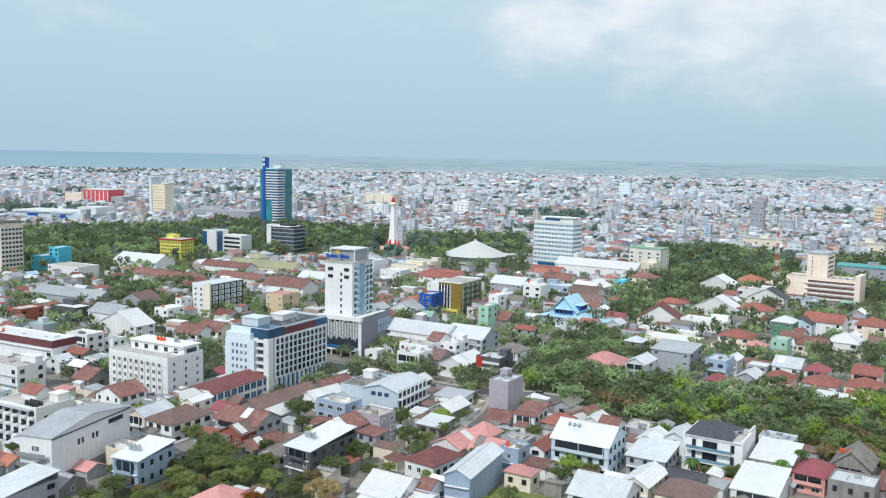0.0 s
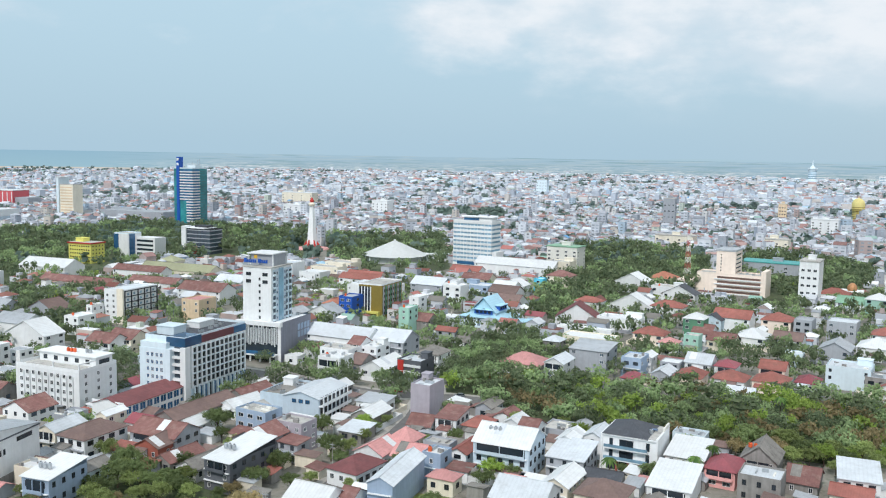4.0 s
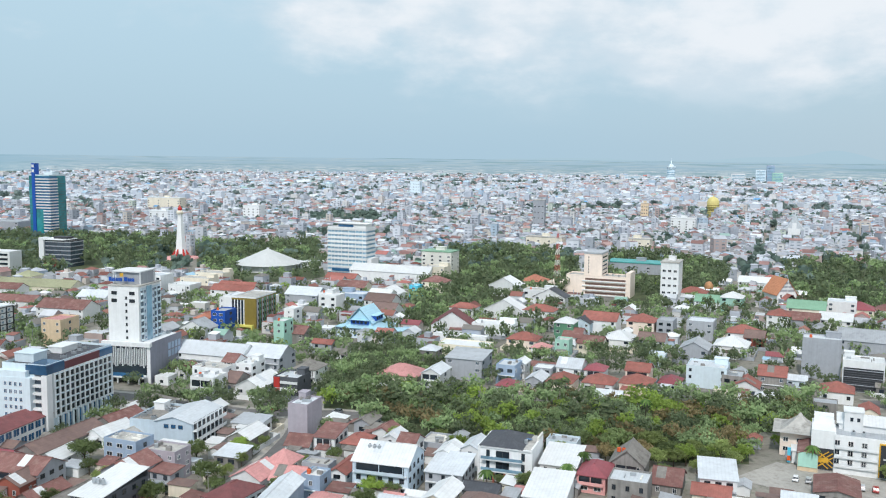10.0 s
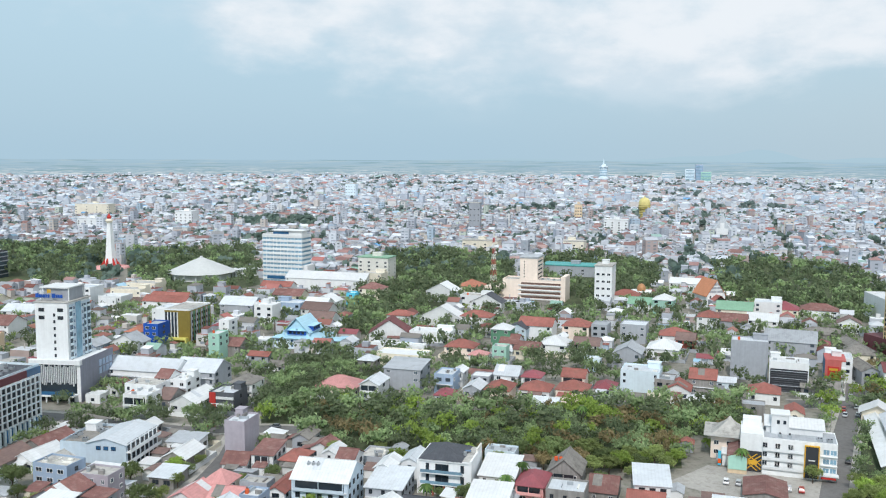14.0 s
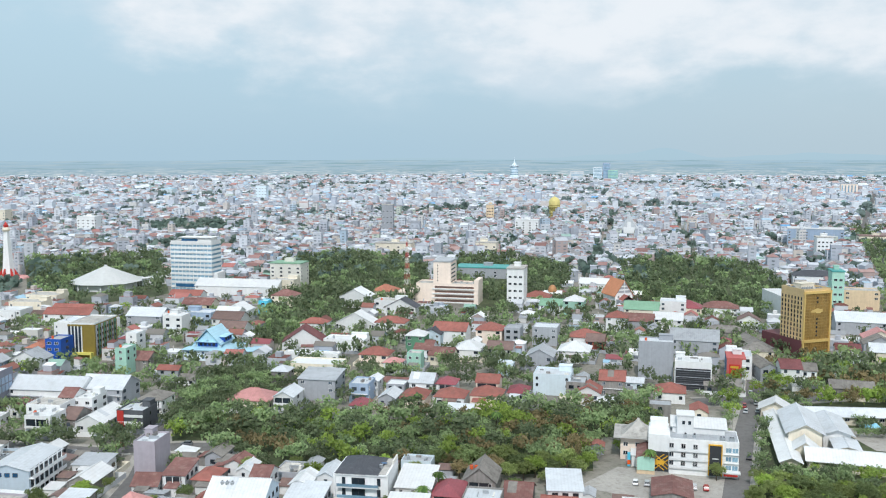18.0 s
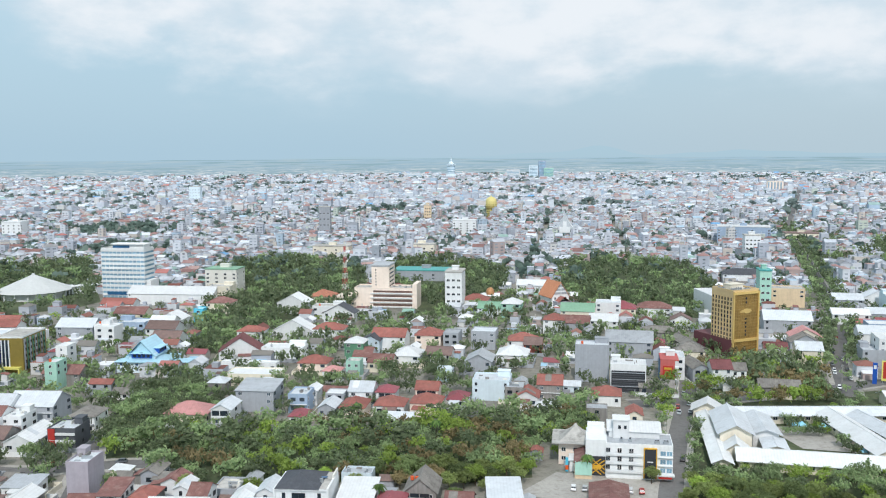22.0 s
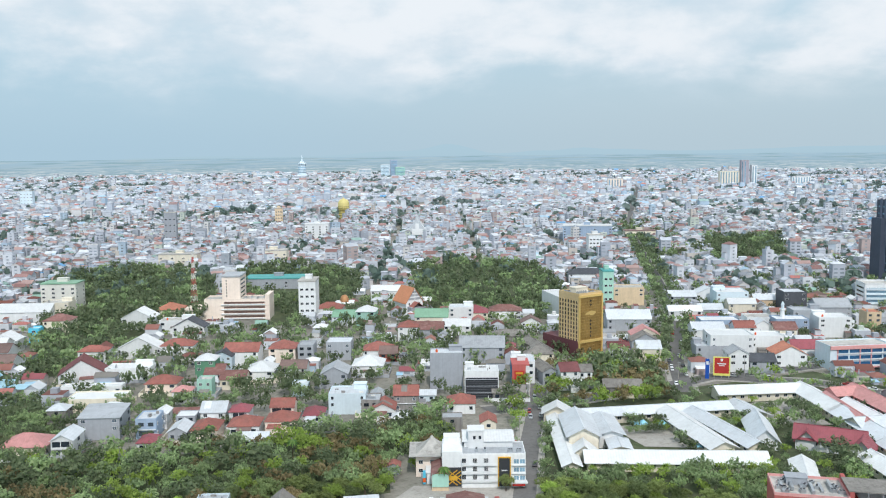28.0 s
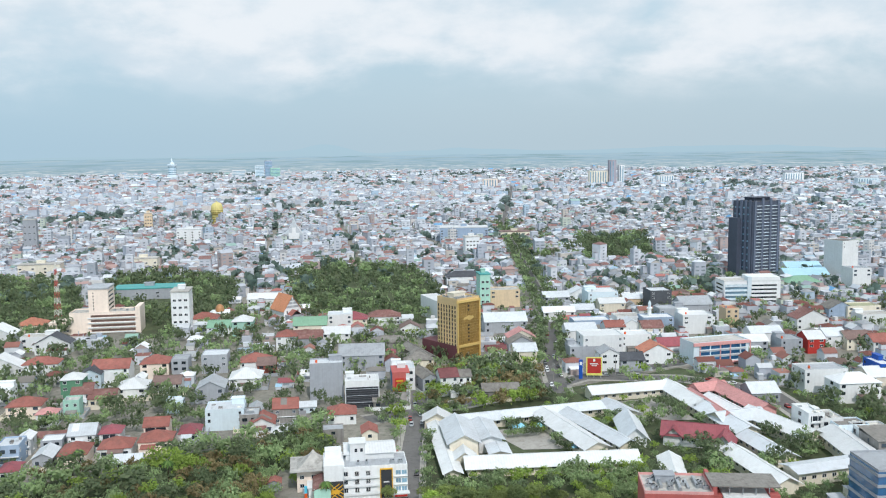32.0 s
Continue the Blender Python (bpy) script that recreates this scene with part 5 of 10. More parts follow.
def teal_tower():
    yaw = -30
    w, d, h = 28, 26, 72
    x, y = from_corner(-201, 1065, yaw, w, d)
    top = thing("office_tower", x, y, yaw, "tall teal glass tower with white bands and a blue core", "skyscraper")
    boxes("body", top, GLASS_TEAL, (-w / 2, w / 2, -d / 2, d / 2, 0, h))
    # dark glazed floors between white spandrels round the near corner
    boxes("banded_face", top, GLASS_BLUE, (-w / 2 + 9, w / 2 + 0.25, -d / 2 - 0.25, d / 2 - 14, 34, h - 0.5), (w / 2 - 9, w / 2 + 0.25, -d / 2 - 0.25, d / 2 - 14, 4, 34), label="blue glazing behind the white bands")
    for i in range(20):
        z = 6 + i * 3.25
        boxes("floor_band", top, FRAME, (-w / 2 + 9 if z > 33 else w / 2 - 9, w / 2 + 0.7, -d / 2 - 0.7, d / 2 - 13.5, z, z + 1.35))
    boxes("blue_core", top, WALL["royal"], (-w / 2 + 4.6, -w / 2 + 8.8, -d / 2 - 0.9, -d / 2 + 6, 3, h + 14), label="dark blue lift core that rises over the roof")
    for z in (h + 4, h + 9.5):
        boxes("sign_panel", top, FRAME, (-w / 2 + 5.1, -w / 2 + 8.3, -d / 2 - 1.05, -d / 2 - 0.9, z, z + 3))
    for i in range(22):
        boxes("glazing_joint", top, FRAME_DARK, (-w / 2 - 0.06, -w / 2 + 4.5, -d / 2 - 0.10, -d / 2, 4 + i * 3.1, 4.2 + i * 3.1))
        boxes("side_joint", top, FRAME_DARK, (w / 2, w / 2 + 0.10, d / 2 - 13, d / 2, 4 + i * 3.1, 4.25 + i * 3.1))
    flat_roof(top, w, d, h, ROOF["cement"], 1.4, WALL["ice"])
    plant_room(top, 4, 2, 12, 10, h, 4.5, WALL["ice"])
    for u in (1, 5, 9, 12):
        boxes("antenna", top, STEEL, (u, u + 0.3, 2, 2.3, h + 4.6, h + 8 + u * 0.3))


def monument_tower():
    top = thing("monument", -49.5, 862, 0, "slender white stone monument with red flame-like fins at its foot", "monument")
    bm = bmesh.new()
    tube(bm, 0, 0, 0, 8, 6.0, 5.4, 5)
    tube(bm, 0, 0, 8, 42, 5.2, 2.3, 5)
    part("shaft", bm, WALL["white"], top)
    bm = bmesh.new()
    tube(bm, 0, 0, 42, 43.6, 2.8, 3.4, 8)
    tube(bm, 0, 0, 43.6, 45.4, 3.4, 2.2, 8)
    part("gallery", bm, WALL["cream"], top)
    bm = bmesh.new()
    tube(bm, 0, 0, 45.4, 47.2, 1.6, 2.2, 8)
    tube(bm, 0, 0, 47.2, 50.5, 2.0, 0.1, 8)
    part("flame", bm, WALL["red"], top, "small red flame finial")
    for i in range(6):
        bm = bmesh.new()
        v = [bm.verts.new(q) for q in ((4.6, -0.7, 0), (10.0, -0.7, 0), (4.6, -0.7, 9), (4.6, 0.7, 0), (10.0, 0.7, 0), (4.6, 0.7, 9))]
        for f in ((0, 1, 2), (5, 4, 3), (1, 4, 5, 2), (0, 2, 5, 3)):
            bm.faces.new([v[k] for k in f])
        part("red_fin", bm, WALL["red"], top, at=pose(0, 0, 0, 0, 0, i * 60))
    bm = bmesh.new()
    tube(bm, 0, 0, 0, 1.2, 17, 16, 20)
    part("terrace", bm, WALL["pink"], top, "round red-and-white terrace")


def pavilion_dome():
    top = thing("assembly_hall", 28, 766, 10, "wide low assembly hall under a faceted white cone roof", "hall")
    bm = bmesh.new()
    tube(bm, 0, 0, 0, 6, 24, 24, 24)
    part("wall", bm, WALL["white"], top)
    bm = bmesh.new()
    n = 10
    apex = bm.verts.new((0, 0, 18.5))
    lo, hi = [], []
    for i in range(n):
        a = i * math.tau / n
        r, z = 29.5, 6.0
        lo.append(bm.verts.new((r * math.cos(a), r * math.sin(a), z)))
        hi.append(bm.verts.new((11 * math.cos(a), 11 * math.sin(a), 13.8)))
    for i in range(n):
        j = (i + 1) % n
        bm.faces.new((lo[i], lo[j], hi[j], hi[i]))
        bm.faces.new((hi[i], hi[j], apex))
    part("roof", bm, surface("weathered_white_membrane", rgb("c2c5c4"), 0.8, 0.06), top, "faceted pale cone roof")
    boxes("eave_band", top, WALL["white"], (-1, 1, -1, 1, 18.2, 19.0))
    for i in range(16):
        a = i * math.tau / 16
        bm = bmesh.new()
        tube(bm, 26 * math.cos(a), 26 * math.sin(a), 0, 6.2, 0.5, 0.5, 8)
        part("column", bm, WALL["white"], top)
    boxes("side_wing", top, WALL["white"], (27, 48, -6, 6, 0, 6), (26, 49, -7, 7, 6, 6.5))


def pink_office():
    yaw = -36
    top = thing("office_block", 258, 588, yaw, "peach-coloured office block with long window bands and a windowless tower", "office building")
    w, d, h = 46, 17, 14
    surface_band = surface("brown_shaded_glazing", rgb("6d5750"), 0.5, 0.15)
    boxes("wall", top, WALL["peach"], (-w / 2, w / 2, -d / 2, d / 2, 0, h))
    for i in range(4):
        boxes("window_band", top, surface_band, (-w / 2 + 14, w / 2 - 3, -d / 2 - 0.15, -d / 2, 1.6 + i * 3.3, 3.0 + i * 3.3))
        boxes("sill_band", top, WALL["white"], (-w / 2 + 12, w / 2 - 2, -d / 2 - 0.9, -d / 2, 0.6 + i * 3.3, 1.3 + i * 3.3))
    boxes("end_wall", top, WALL["peach"], (w / 2 - 2.6, w / 2 + 0.6, -d / 2 - 1.0, d / 2, 0, h + 4.0))
    flat_roof(top, w, d, h, ROOF["cement"], 1.0, WALL["peach"])
    boxes("tower", top, WALL["peach"], (-w / 2 + 12, -w / 2 + 25, -d / 2 + 4, d / 2 + 8, 0, 30))
    boxes("tower_roof", top, ROOF["grey"], (-w / 2 + 11.6, -w / 2 + 25.4, -d / 2 + 3.6, d / 2 + 8.4, 30, 31.2))
    for i in range(6):
        boxes("tower_vent", top, GLASS, (-w / 2 + 25, -w / 2 + 25.15, -2, 12, 12 + i * 3, 13.0 + i * 3))
        boxes("tower_slot", top, GLASS, (-w / 2 + 15, -w / 2 + 15.6, -d / 2 + 3.85, -d / 2 + 4, 16 + i * 2.2, 17 + i * 2.2))
    boxes("low_wing", top, WALL["peach"], (-w / 2 - 14, -w / 2, -d / 2 + 1, d / 2, 0, 8.5))
    windows(top, "front", w, d - 2, 2, 6, 2.6, 3.6, 1.6, 1.5, FRAME, GLASS, True, 1, span=14, shift=-w / 2 - 7)
    air_units(top, [(5, 0), (9, 2), (14, -2), (18, 3), (1, 3)], h + 0.15)


def radio_mast():
    top = thing("radio_mast", 240, 628, 20, "red and white lattice radio mast", "mast")
    red, white = WALL["brickred"], WALL["pearl"]
    n, h = 11, 46
    for k in range(n):
        z0, z1 = h * k / n, h * (k + 1) / n
        r0, r1 = 2.4 * (1 - z0 / h) + 0.5, 2.4 * (1 - z1 / h) + 0.5
        bm = bmesh.new()
        for i in range(4):
            a, b = i * math.pi / 2 + 0.785, (i + 1) * math.pi / 2 + 0.785
            P = [Vector((r * math.cos(q), r * math.sin(q), z)) for r, q, z in ((r0, a, z0), (r1, a, z1), (r0, b, z0), (r1, b, z1))]
            for s, e in ((0, 1), (0, 3), (1, 2), (1, 3)):
                ax = (P[e] - P[s]).normalized()
                t = ax.orthogonal().normalized() * 0.11
                u = ax.cross(t)
                lo = [bm.verts.new(P[s] + v) for v in (t, u, -t, -u)]
                hi = [bm.verts.new(P[e] + v) for v in (t, u, -t, -u)]
                for j in range(4):
                    bm.faces.new((lo[j], lo[(j + 1) % 4], hi[(j + 1) % 4], hi[j]))
        part("mast_section", bm, red if k % 2 else white, top)
    for z in (30, 38, 42):
        bm = bmesh.new()
        tube(bm, 1.2, -1.0, z, z + 1.0, 0.9, 0.9, 10)
        part("dish", bm, white, top)


def gold_tower():
    yaw, w, d, h = -4, 18, 17, 36
    x, y = from_corner(356, 345, yaw, w, d, "left")
    top = thing("hotel", x, y, yaw, "gold-clad tower hotel with arched window rows and a latticed gold screen", "hotel")
    gold = surface("gold_cladding", rgb("d8bf92"), 0.4, 0.08, metal=0.15, second=rgb("c8ac7c"), second_amount=0.4, spec=0.5)
    rim = surface("bright_gold_frame", rgb("dfc079"), 0.35, 0.05, metal=0.2, spec=0.6)
    dark = surface("bronze_screen", rgb("a1834d"), 0.3, 0.25, 1.2, 0.2, metal=0.5)
    lattice = surface("bronze_lattice", rgb("bb9d63"), 0.4, 0.1, metal=0.4)
    boxes("wall", top, gold, (-w / 2, w / 2, -d / 2, d / 2, 8, h))
    boxes("podium", top, MAROON, (-w / 2 - 0.4, w / 2 - 0.2, -d / 2 + 0.3, d / 2 + 14, 0, 9.6), label="brick-red podium wall")
    for z0, z1, m, nm in ((9.9, h - 1.4, dark, "screen"), (1.2, 8.4, dark, "lower_screen")):
        boxes(nm, top, m, (-w / 2 + 0.8, w / 2 - 0.8, -d / 2 - 0.25, -d / 2, z0, z1))
        cols, step = 10, 1.6
        for i in range(int((z1 - z0) / step)):
            z = z0 + 0.3 + i * step
            boxes("screen_rail", top, lattice, (-w / 2 + 0.8, w / 2 - 0.8, -d / 2 - 0.36, -d / 2 - 0.25, z, z + 0.16))
        for c in range(cols + 1):
            u = -w / 2 + 0.8 + c * (w - 1.6) / cols
            boxes("screen_post", top, lattice, (u - 0.08, u + 0.08, -d / 2 - 0.36, -d / 2 - 0.25, z0, z1))
    for u in (-w / 2, w / 2 - 0.8):
        boxes("pier", top, rim, (u, u + 0.8, -d / 2 - 0.9, -d / 2, 0, h))
    boxes("belt", top, rim, (-w / 2 - 0.1, w / 2 + 0.1, -d / 2 - 0.9, -d / 2, 8.4, 9.9), (-w / 2, w / 2, -d / 2 - 0.9, -d / 2, 0.3, 1.2))
    # the cloud-shaped gold ornament and the row of dark lozenges on the screen
    bm = bmesh.new()
    for u, z, r, q in ((-2.2, 0, 1.5, 0.8), (0, 0.35, 2.1, 1.1), (2.3, 0.1, 1.5, 0.9), (0.8, -0.7, 1.9, 0.7), (-3.4, -0.3, 0.9, 0.5)):
        ring = [(u + r * math.cos(k * 0.628), z + q * math.sin(k * 0.628)) for k in range(10)]
        v = -d / 2 - 0.42 - 0.02 * (u + 4)
        bm.faces.new([bm.verts.new((a, v, 25.2 + b)) for a, b in ring])
    part("ornament", bm, rim, top, "gold cloud-shaped ornament")
    for z in (12.0, 14.2, 16.4, 18.6, 20.8, 30.0, 32.2):
        bm = bmesh.new()
        bm.faces.new([bm.verts.new((a, -d / 2 - 0.40, z + b)) for a, b in ((-0.7, 0), (0, -0.8), (0.7, 0), (0, 0.8))])
        part("lozenge", bm, GLASS, top, "dark lozenge")
    # arched windows on the side walls
    bm = bmesh.new()
    pts = [(-0.55, -0.9)] + [(0.55 * math.cos(q), 0.45 + 0.55 * math.sin(q)) for q in (math.pi * k / 6 for k in range(7))][::-1] + [(0.55, -0.9)]
    bm.faces.new([bm.verts.new((u, -0.06, z)) for u, z in pts][::-1])
    outer = [(u * 1.32, z * 1.12) for u, z in pts]
    for (u0, z0), (u1, z1), (p0, q0), (p1, q1) in zip(pts, pts[1:], outer, outer[1:]):
        poly(bm, [(u0, -0.14, z0), (u1, -0.14, z1), (p1, -0.14, q1), (p0, -0.14, q0)], 1)
        poly(bm, [(p0, -0.14, q0), (p1, -0.14, q1), (p1, 0.02, q1), (p0, 0.02, q0)], 1)
    arch = mesh_of(bm, "window", GLASS, gold)
    for r in range(10):
        for c in range(7):
            part("window", arch, None, top, at=face_pose("left", -7.2 + c * 2.4, 9.9 + r * 2.45, w, d))
    boxes("cornice", top, rim, (-w / 2 - 0.1, w / 2 + 0.1, -d / 2 - 0.95, -d / 2, h - 1.4, h))
    flat_roof(top, w, d, h, ROOF["cement"], 1.2, gold)
    plant_room(top, 1, 3, 9, 6, h, 2.6, WALL["cream"])
    for i in range(5):
        water_tank(top, STEEL, pose(-6 + i * 1.6, -4, h + 0.15))
    air_units(top, [(-6, 3), (-6, 6), (5, -5), (3, -5)], h + 0.15)


def dark_tower():
    yaw, w, d, h = -22, 32, 25, 72
    x, y = from_corner(747, 356.5, yaw, w, d, "left")
    top = thing("apartment_tower", x, y, yaw, "tall charcoal apartment tower with white balcony edges", "skyscraper")
    dk = surface("charcoal_facade", rgb("4c5463"), 0.5, 0.1)
    mid = surface("slate_facade", rgb("667082"), 0.5, 0.1)
    boxes("wall", top, dk, (-w / 2, w / 2, -d / 2, d / 2, 0, h))
    for i, (v0, v1) in enumerate(((-11, -8.6), (-5.4, -3.2), (0.2, 2.6), (5.6, 7.8))):
        boxes("side_pier", top, mid, (-w / 2 - 0.8, -w / 2, v0, v1, 0, h + 1.5))
    for i, u in enumerate((-14.6, -6.0, 3.0, 12.0)):
        boxes("front_pier", top, mid, (u, u + 2.2, -d / 2 - 1.4, -d / 2, 0, h + (3 if i in (1, 2) else 1)))
    for r in range(22):
        z = 5 + r * 3.0
        for u in (-12.3, -3.7, 5.3):
            boxes("balcony", top, WALL["ice"], (u, u + 6.4, -d / 2 - 1.2, -d / 2, z, z + 0.45))
        if r % 2 == 0:
            for v in (-8.4, -3.0, 2.8, 8.0):
                boxes("side_window", top, GLASS_PALE, (-w / 2 - 0.1, -w / 2, v, v + 2.4, z + 0.8, z + 2.2))
        boxes("corner_balcony", top, WALL["grey"], (w / 2 - 0.6, w / 2 + 0.9, -d / 2 - 1.2, d / 2 - 4, z, z + 0.35))
    boxes("side_wing", top, dk, (-w / 2 - 5, -w / 2 - 0.8, 1, d / 2, 0, h - 15))
    boxes("crown", top, dk, (-9, 10, -6, 6, h, h + 3.2), (-11, 12, -8, 8, h + 3.2, h + 3.8))
    boxes("roof", top, ROOF["char"], (-w / 2, w / 2, -d / 2, d / 2, h, h + 0.3))
    # white car-park podium before it
    pw, pd, ph = 44, 20, 18
    pod = thing("office_block", 647, 311, -43, "white office block with long window slots before the dark tower", "office building")
    boxes("podium", pod, WALL["white"], (-pw / 2, pw / 2, -pd / 2, pd / 2, 0, ph))
    for r in range(5):
        boxes("slot", pod, GLASS, (-2, pw / 2 - 3, -pd / 2 - 0.12, -pd / 2, 2.2 + r * 3.1, 3.4 + r * 3.1))
        boxes("side_slot", pod, GLASS, (-pw / 2 - 0.12, -pw / 2, -pd / 2 + 3, pd / 2 - 3, 2.2 + r * 3.1, 3.4 + r * 3.1))
    flat_roof(pod, pw, pd, ph, ROOF["cement"], 1.2, WALL["white"])
    boxes("upper_block", pod, WALL["white"], (-1, pw / 2, -pd / 2 + 1, pd / 2, ph, ph + 3.4))
    boxes("glass_wing", pod, GLASS_PALE, (-pw / 2 + 1, -4, -pd / 2 - 0.4, -pd / 2, 4, ph - 2))
    for r in range(4):
        boxes("spandrel", pod, WALL["ice"], (-pw / 2 + 0.6, -3.6, -pd / 2 - 0.8, -pd / 2 - 0.4, 4 + r * 3.4, 5.6 + r * 3.4))
    boxes("stair_block", pod, WALL["ice"], (-4, -1, -pd / 2 - 1, -pd / 2 + 6, 0, ph + 4))


def slab_left():
    yaw = -28
    w, d, h = 34, 18, 36
    x, y = from_corner(-315, 622, yaw, w, d)
    top = thing("office_block", x, y, yaw, "cream office slab with rows of dark window slots between ribs", "office building")
    boxes("wall", top, WALL["cream"], (-w / 2, w / 2, -d / 2, d / 2, 0, h))
    for r in range(10):
        for c in range(6):
            boxes("window_slot", top, GLASS, (w / 2, w / 2 + 0.1, -d / 2 + 0.9 + c * 2.85, -d / 2 + 3.0 + c * 2.85, 3.0 + r * 3.2, 4.5 + r * 3.2))
        boxes("front_slot", top, GLASS, (-w / 2 + 1.5, w / 2 - 1.5, -d / 2 - 0.1, -d / 2, 3.0 + r * 3.2, 4.5 + r * 3.2))
        boxes("sill_band", top, WALL["white"], (w / 2, w / 2 + 0.35, -d / 2 + 0.5, d / 2 - 0.4, 2.2 + r * 3.2, 2.7 + r * 3.2))
    for c in range(7):
        boxes("rib", top, WALL["white"], (w / 2, w / 2 + 0.5, -d / 2 + 0.35 + c * 2.85, -d / 2 + 0.75 + c * 2.85, 0, h - 1))
    flat_roof(top, w, d, h, ROOF["brown"], 1.6, WALL["cream"])
    boxes("roof_eave", top, WALL["dark"], (-w / 2 - 0.8, w / 2 + 0.8, -d / 2 - 0.8, d / 2 + 0.8, h + 1.6, h + 2.2))


def yellow_block():
    yaw = -28
    x, y = from_corner(-220.5, 735, yaw, 24, 15)
    top = thing("school_block", x, y, yaw, "bright yellow five-storey block with a red roof edge", "building")
    w, d, h = 24, 15, 16
    boxes("wall", top, WALL["yellow"], (-w / 2, w / 2, -d / 2, d / 2, 0, h))
    windows(top, "front", w, d, 5, 9, 2, 3.0, 1.5, 1.3, WALL["yellow"], GLASS, False, 1.5)
    windows(top, "right", w, d, 5, 4, 2, 3.0, 1.5, 1.3, WALL["yellow"], GLASS, False, 1.5)
    boxes("roof_edge", top, WALL["red"], (-w / 2 - 0.8, w / 2 + 0.8, -d / 2 - 0.8, d / 2 + 0.8, h, h + 1.0))
    boxes("roof", top, ROOF["cement"], (-w / 2, w / 2, -d / 2, d / 2, h + 1.0, h + 1.1))
    plant_room(top, -4, 0, 8, 7, h + 1.1, 3, WALL["yellow"])


def glass_pair():
    yaw = -28
    x, y = from_corner(-203, 783, yaw, 16, 16)
    top = thing("office_block", x, y, yaw, "white and blue office block with a curved glass fin", "office building")
    boxes("wall", top, WALL["white"], (-8, 8, -8, 8, 0, 20), (8, 30, 0, 14, 0, 17))
    boxes("blue_flank", top, GLASS_BLUE, (-8.3, -3, -8.3, -8, 1, 20))
    boxes("blue_flank", top, GLASS_BLUE, (8, 8.2, -7, 0, 1, 20))
    for r in range(4):
        boxes("window_band", top, GLASS, (10, 28, -0.2, 0, 2 + r * 3.8, 3.8 + r * 3.8))
    flat_roof(top, 16, 16, 20, ROOF["cement"], 1.0, WALL["ice"])
    x, y = from_corner(-137, 805, yaw, 28, 17)
    top = striped_tower("office_block", "grey-blue glass office block with a white roof slab", x, y, yaw, 28, 17, 22, 6, WALL["grey"], GLASS_GREY, FRAME_DARK, 0.8)
    boxes("white_core", top, WALL["white"], (-17, -12, -10, -2, 0, 25), (-17, 8, -10, 9, 23.2, 23.8))
    boxes("red_base", top, WALL["brick"], (-12, 0, -9.8, -9.2, 0, 7))


def curtain_hotel_green():
    """Olive and green striped building with its blue neighbour."""
    yaw = -29
    x, y = from_corner(11.0, 492, yaw, 15, 25)
    top = thing("hotel", x, y, yaw, "olive-gold building with green stripes and a yellow portal", "hotel")
    w, d, h = 15, 25, 19
    boxes("wall", top, WALL["olive"], (-w / 2, w / 2, -d / 2, d / 2, 0, h))
    boxes("glass_face", top, GLASS, (-w / 2, 0, -d / 2 - 0.2, -d / 2, 4, h - 1))
    for i in range(5):
        boxes("white_pier", top, WALL["white"], (-w / 2 + i * 1.9, -w / 2 + 0.5 + i * 1.9, -d / 2 - 0.6, -d / 2, 4, h - 1))
    for i in range(8):
        boxes("green_stripe", top, WALL["green"] if i % 2 else WALL["grey"], (w / 2, w / 2 + 0.25, -d / 2 + 1.2 + i * 2.95, -d / 2 + 2.9 + i * 2.95, 2, h - 0.6))
    windows(top, "right", w, d, 5, 8, 3.2, 3.2, 0.9, 1.5, FRAME_DARK, GLASS, False, 2.2, out=0.25)
    boxes("portal", top, WALL["yellow"], (-w / 2 - 2, w / 2 - 1, -d / 2 - 3.0, -d / 2, 3.2, 4.2), (-w / 2 - 2, -w / 2 - 1.2, -d / 2 - 3.0, -d / 2, 0, 3.2), (w / 2 - 1.8, w / 2 - 1, -d / 2 - 3.0, -d / 2, 0, 3.2))
    flat_roof(top, w, d, h, ROOF["cement"], 0.8, WALL["white"])


def gabled_hall():
    x, y, yaw = 367, 531, -6
    top = thing("church", x, y, yaw, "tall white church with a steep orange tile roof", "church")
    w, d, h, rise = 14, 19, 8.5, 10
    part("wall", walls_bm(w, d, h, "gable_y", rise), WALL["white"], top)
    part("roof", roof_bm("gable_y", w, d, rise, 0.9, 0.35), surface("bright_orange_tile", rgb("c98a68"), 0.8, 0.1, ribs=1.6, bump=0.6), top, at=pose(0, 0, h))
    for z, s in ((h + 1, 5.2), (h + 3.6, 3.6), (h + 6.2, 1.9)):
        boxes("louvre", top, WALL["grey"], (-s, s, -d / 2 - 0.15, -d / 2, z, z + 1.6))
    boxes("king_post", top, WALL["white"], (-0.2, 0.2, -d / 2 - 0.95, -d / 2 - 0.8, h, h + rise - 0.4))
    boxes("porch", top, WALL["grey"], (-6, 6, -d / 2 - 6, -d / 2, 0, 5))
    part("porch_roof", roof_bm("gable_y", 9, 6, 3.5, 0.6), ROOF["tile"], top, at=pose(0, -d / 2 - 3, 5))
    windows(top, "front", w, d, 2, 4, 3, 3.5, 1.4, 2.0, FRAME, GLASS, True, 2)


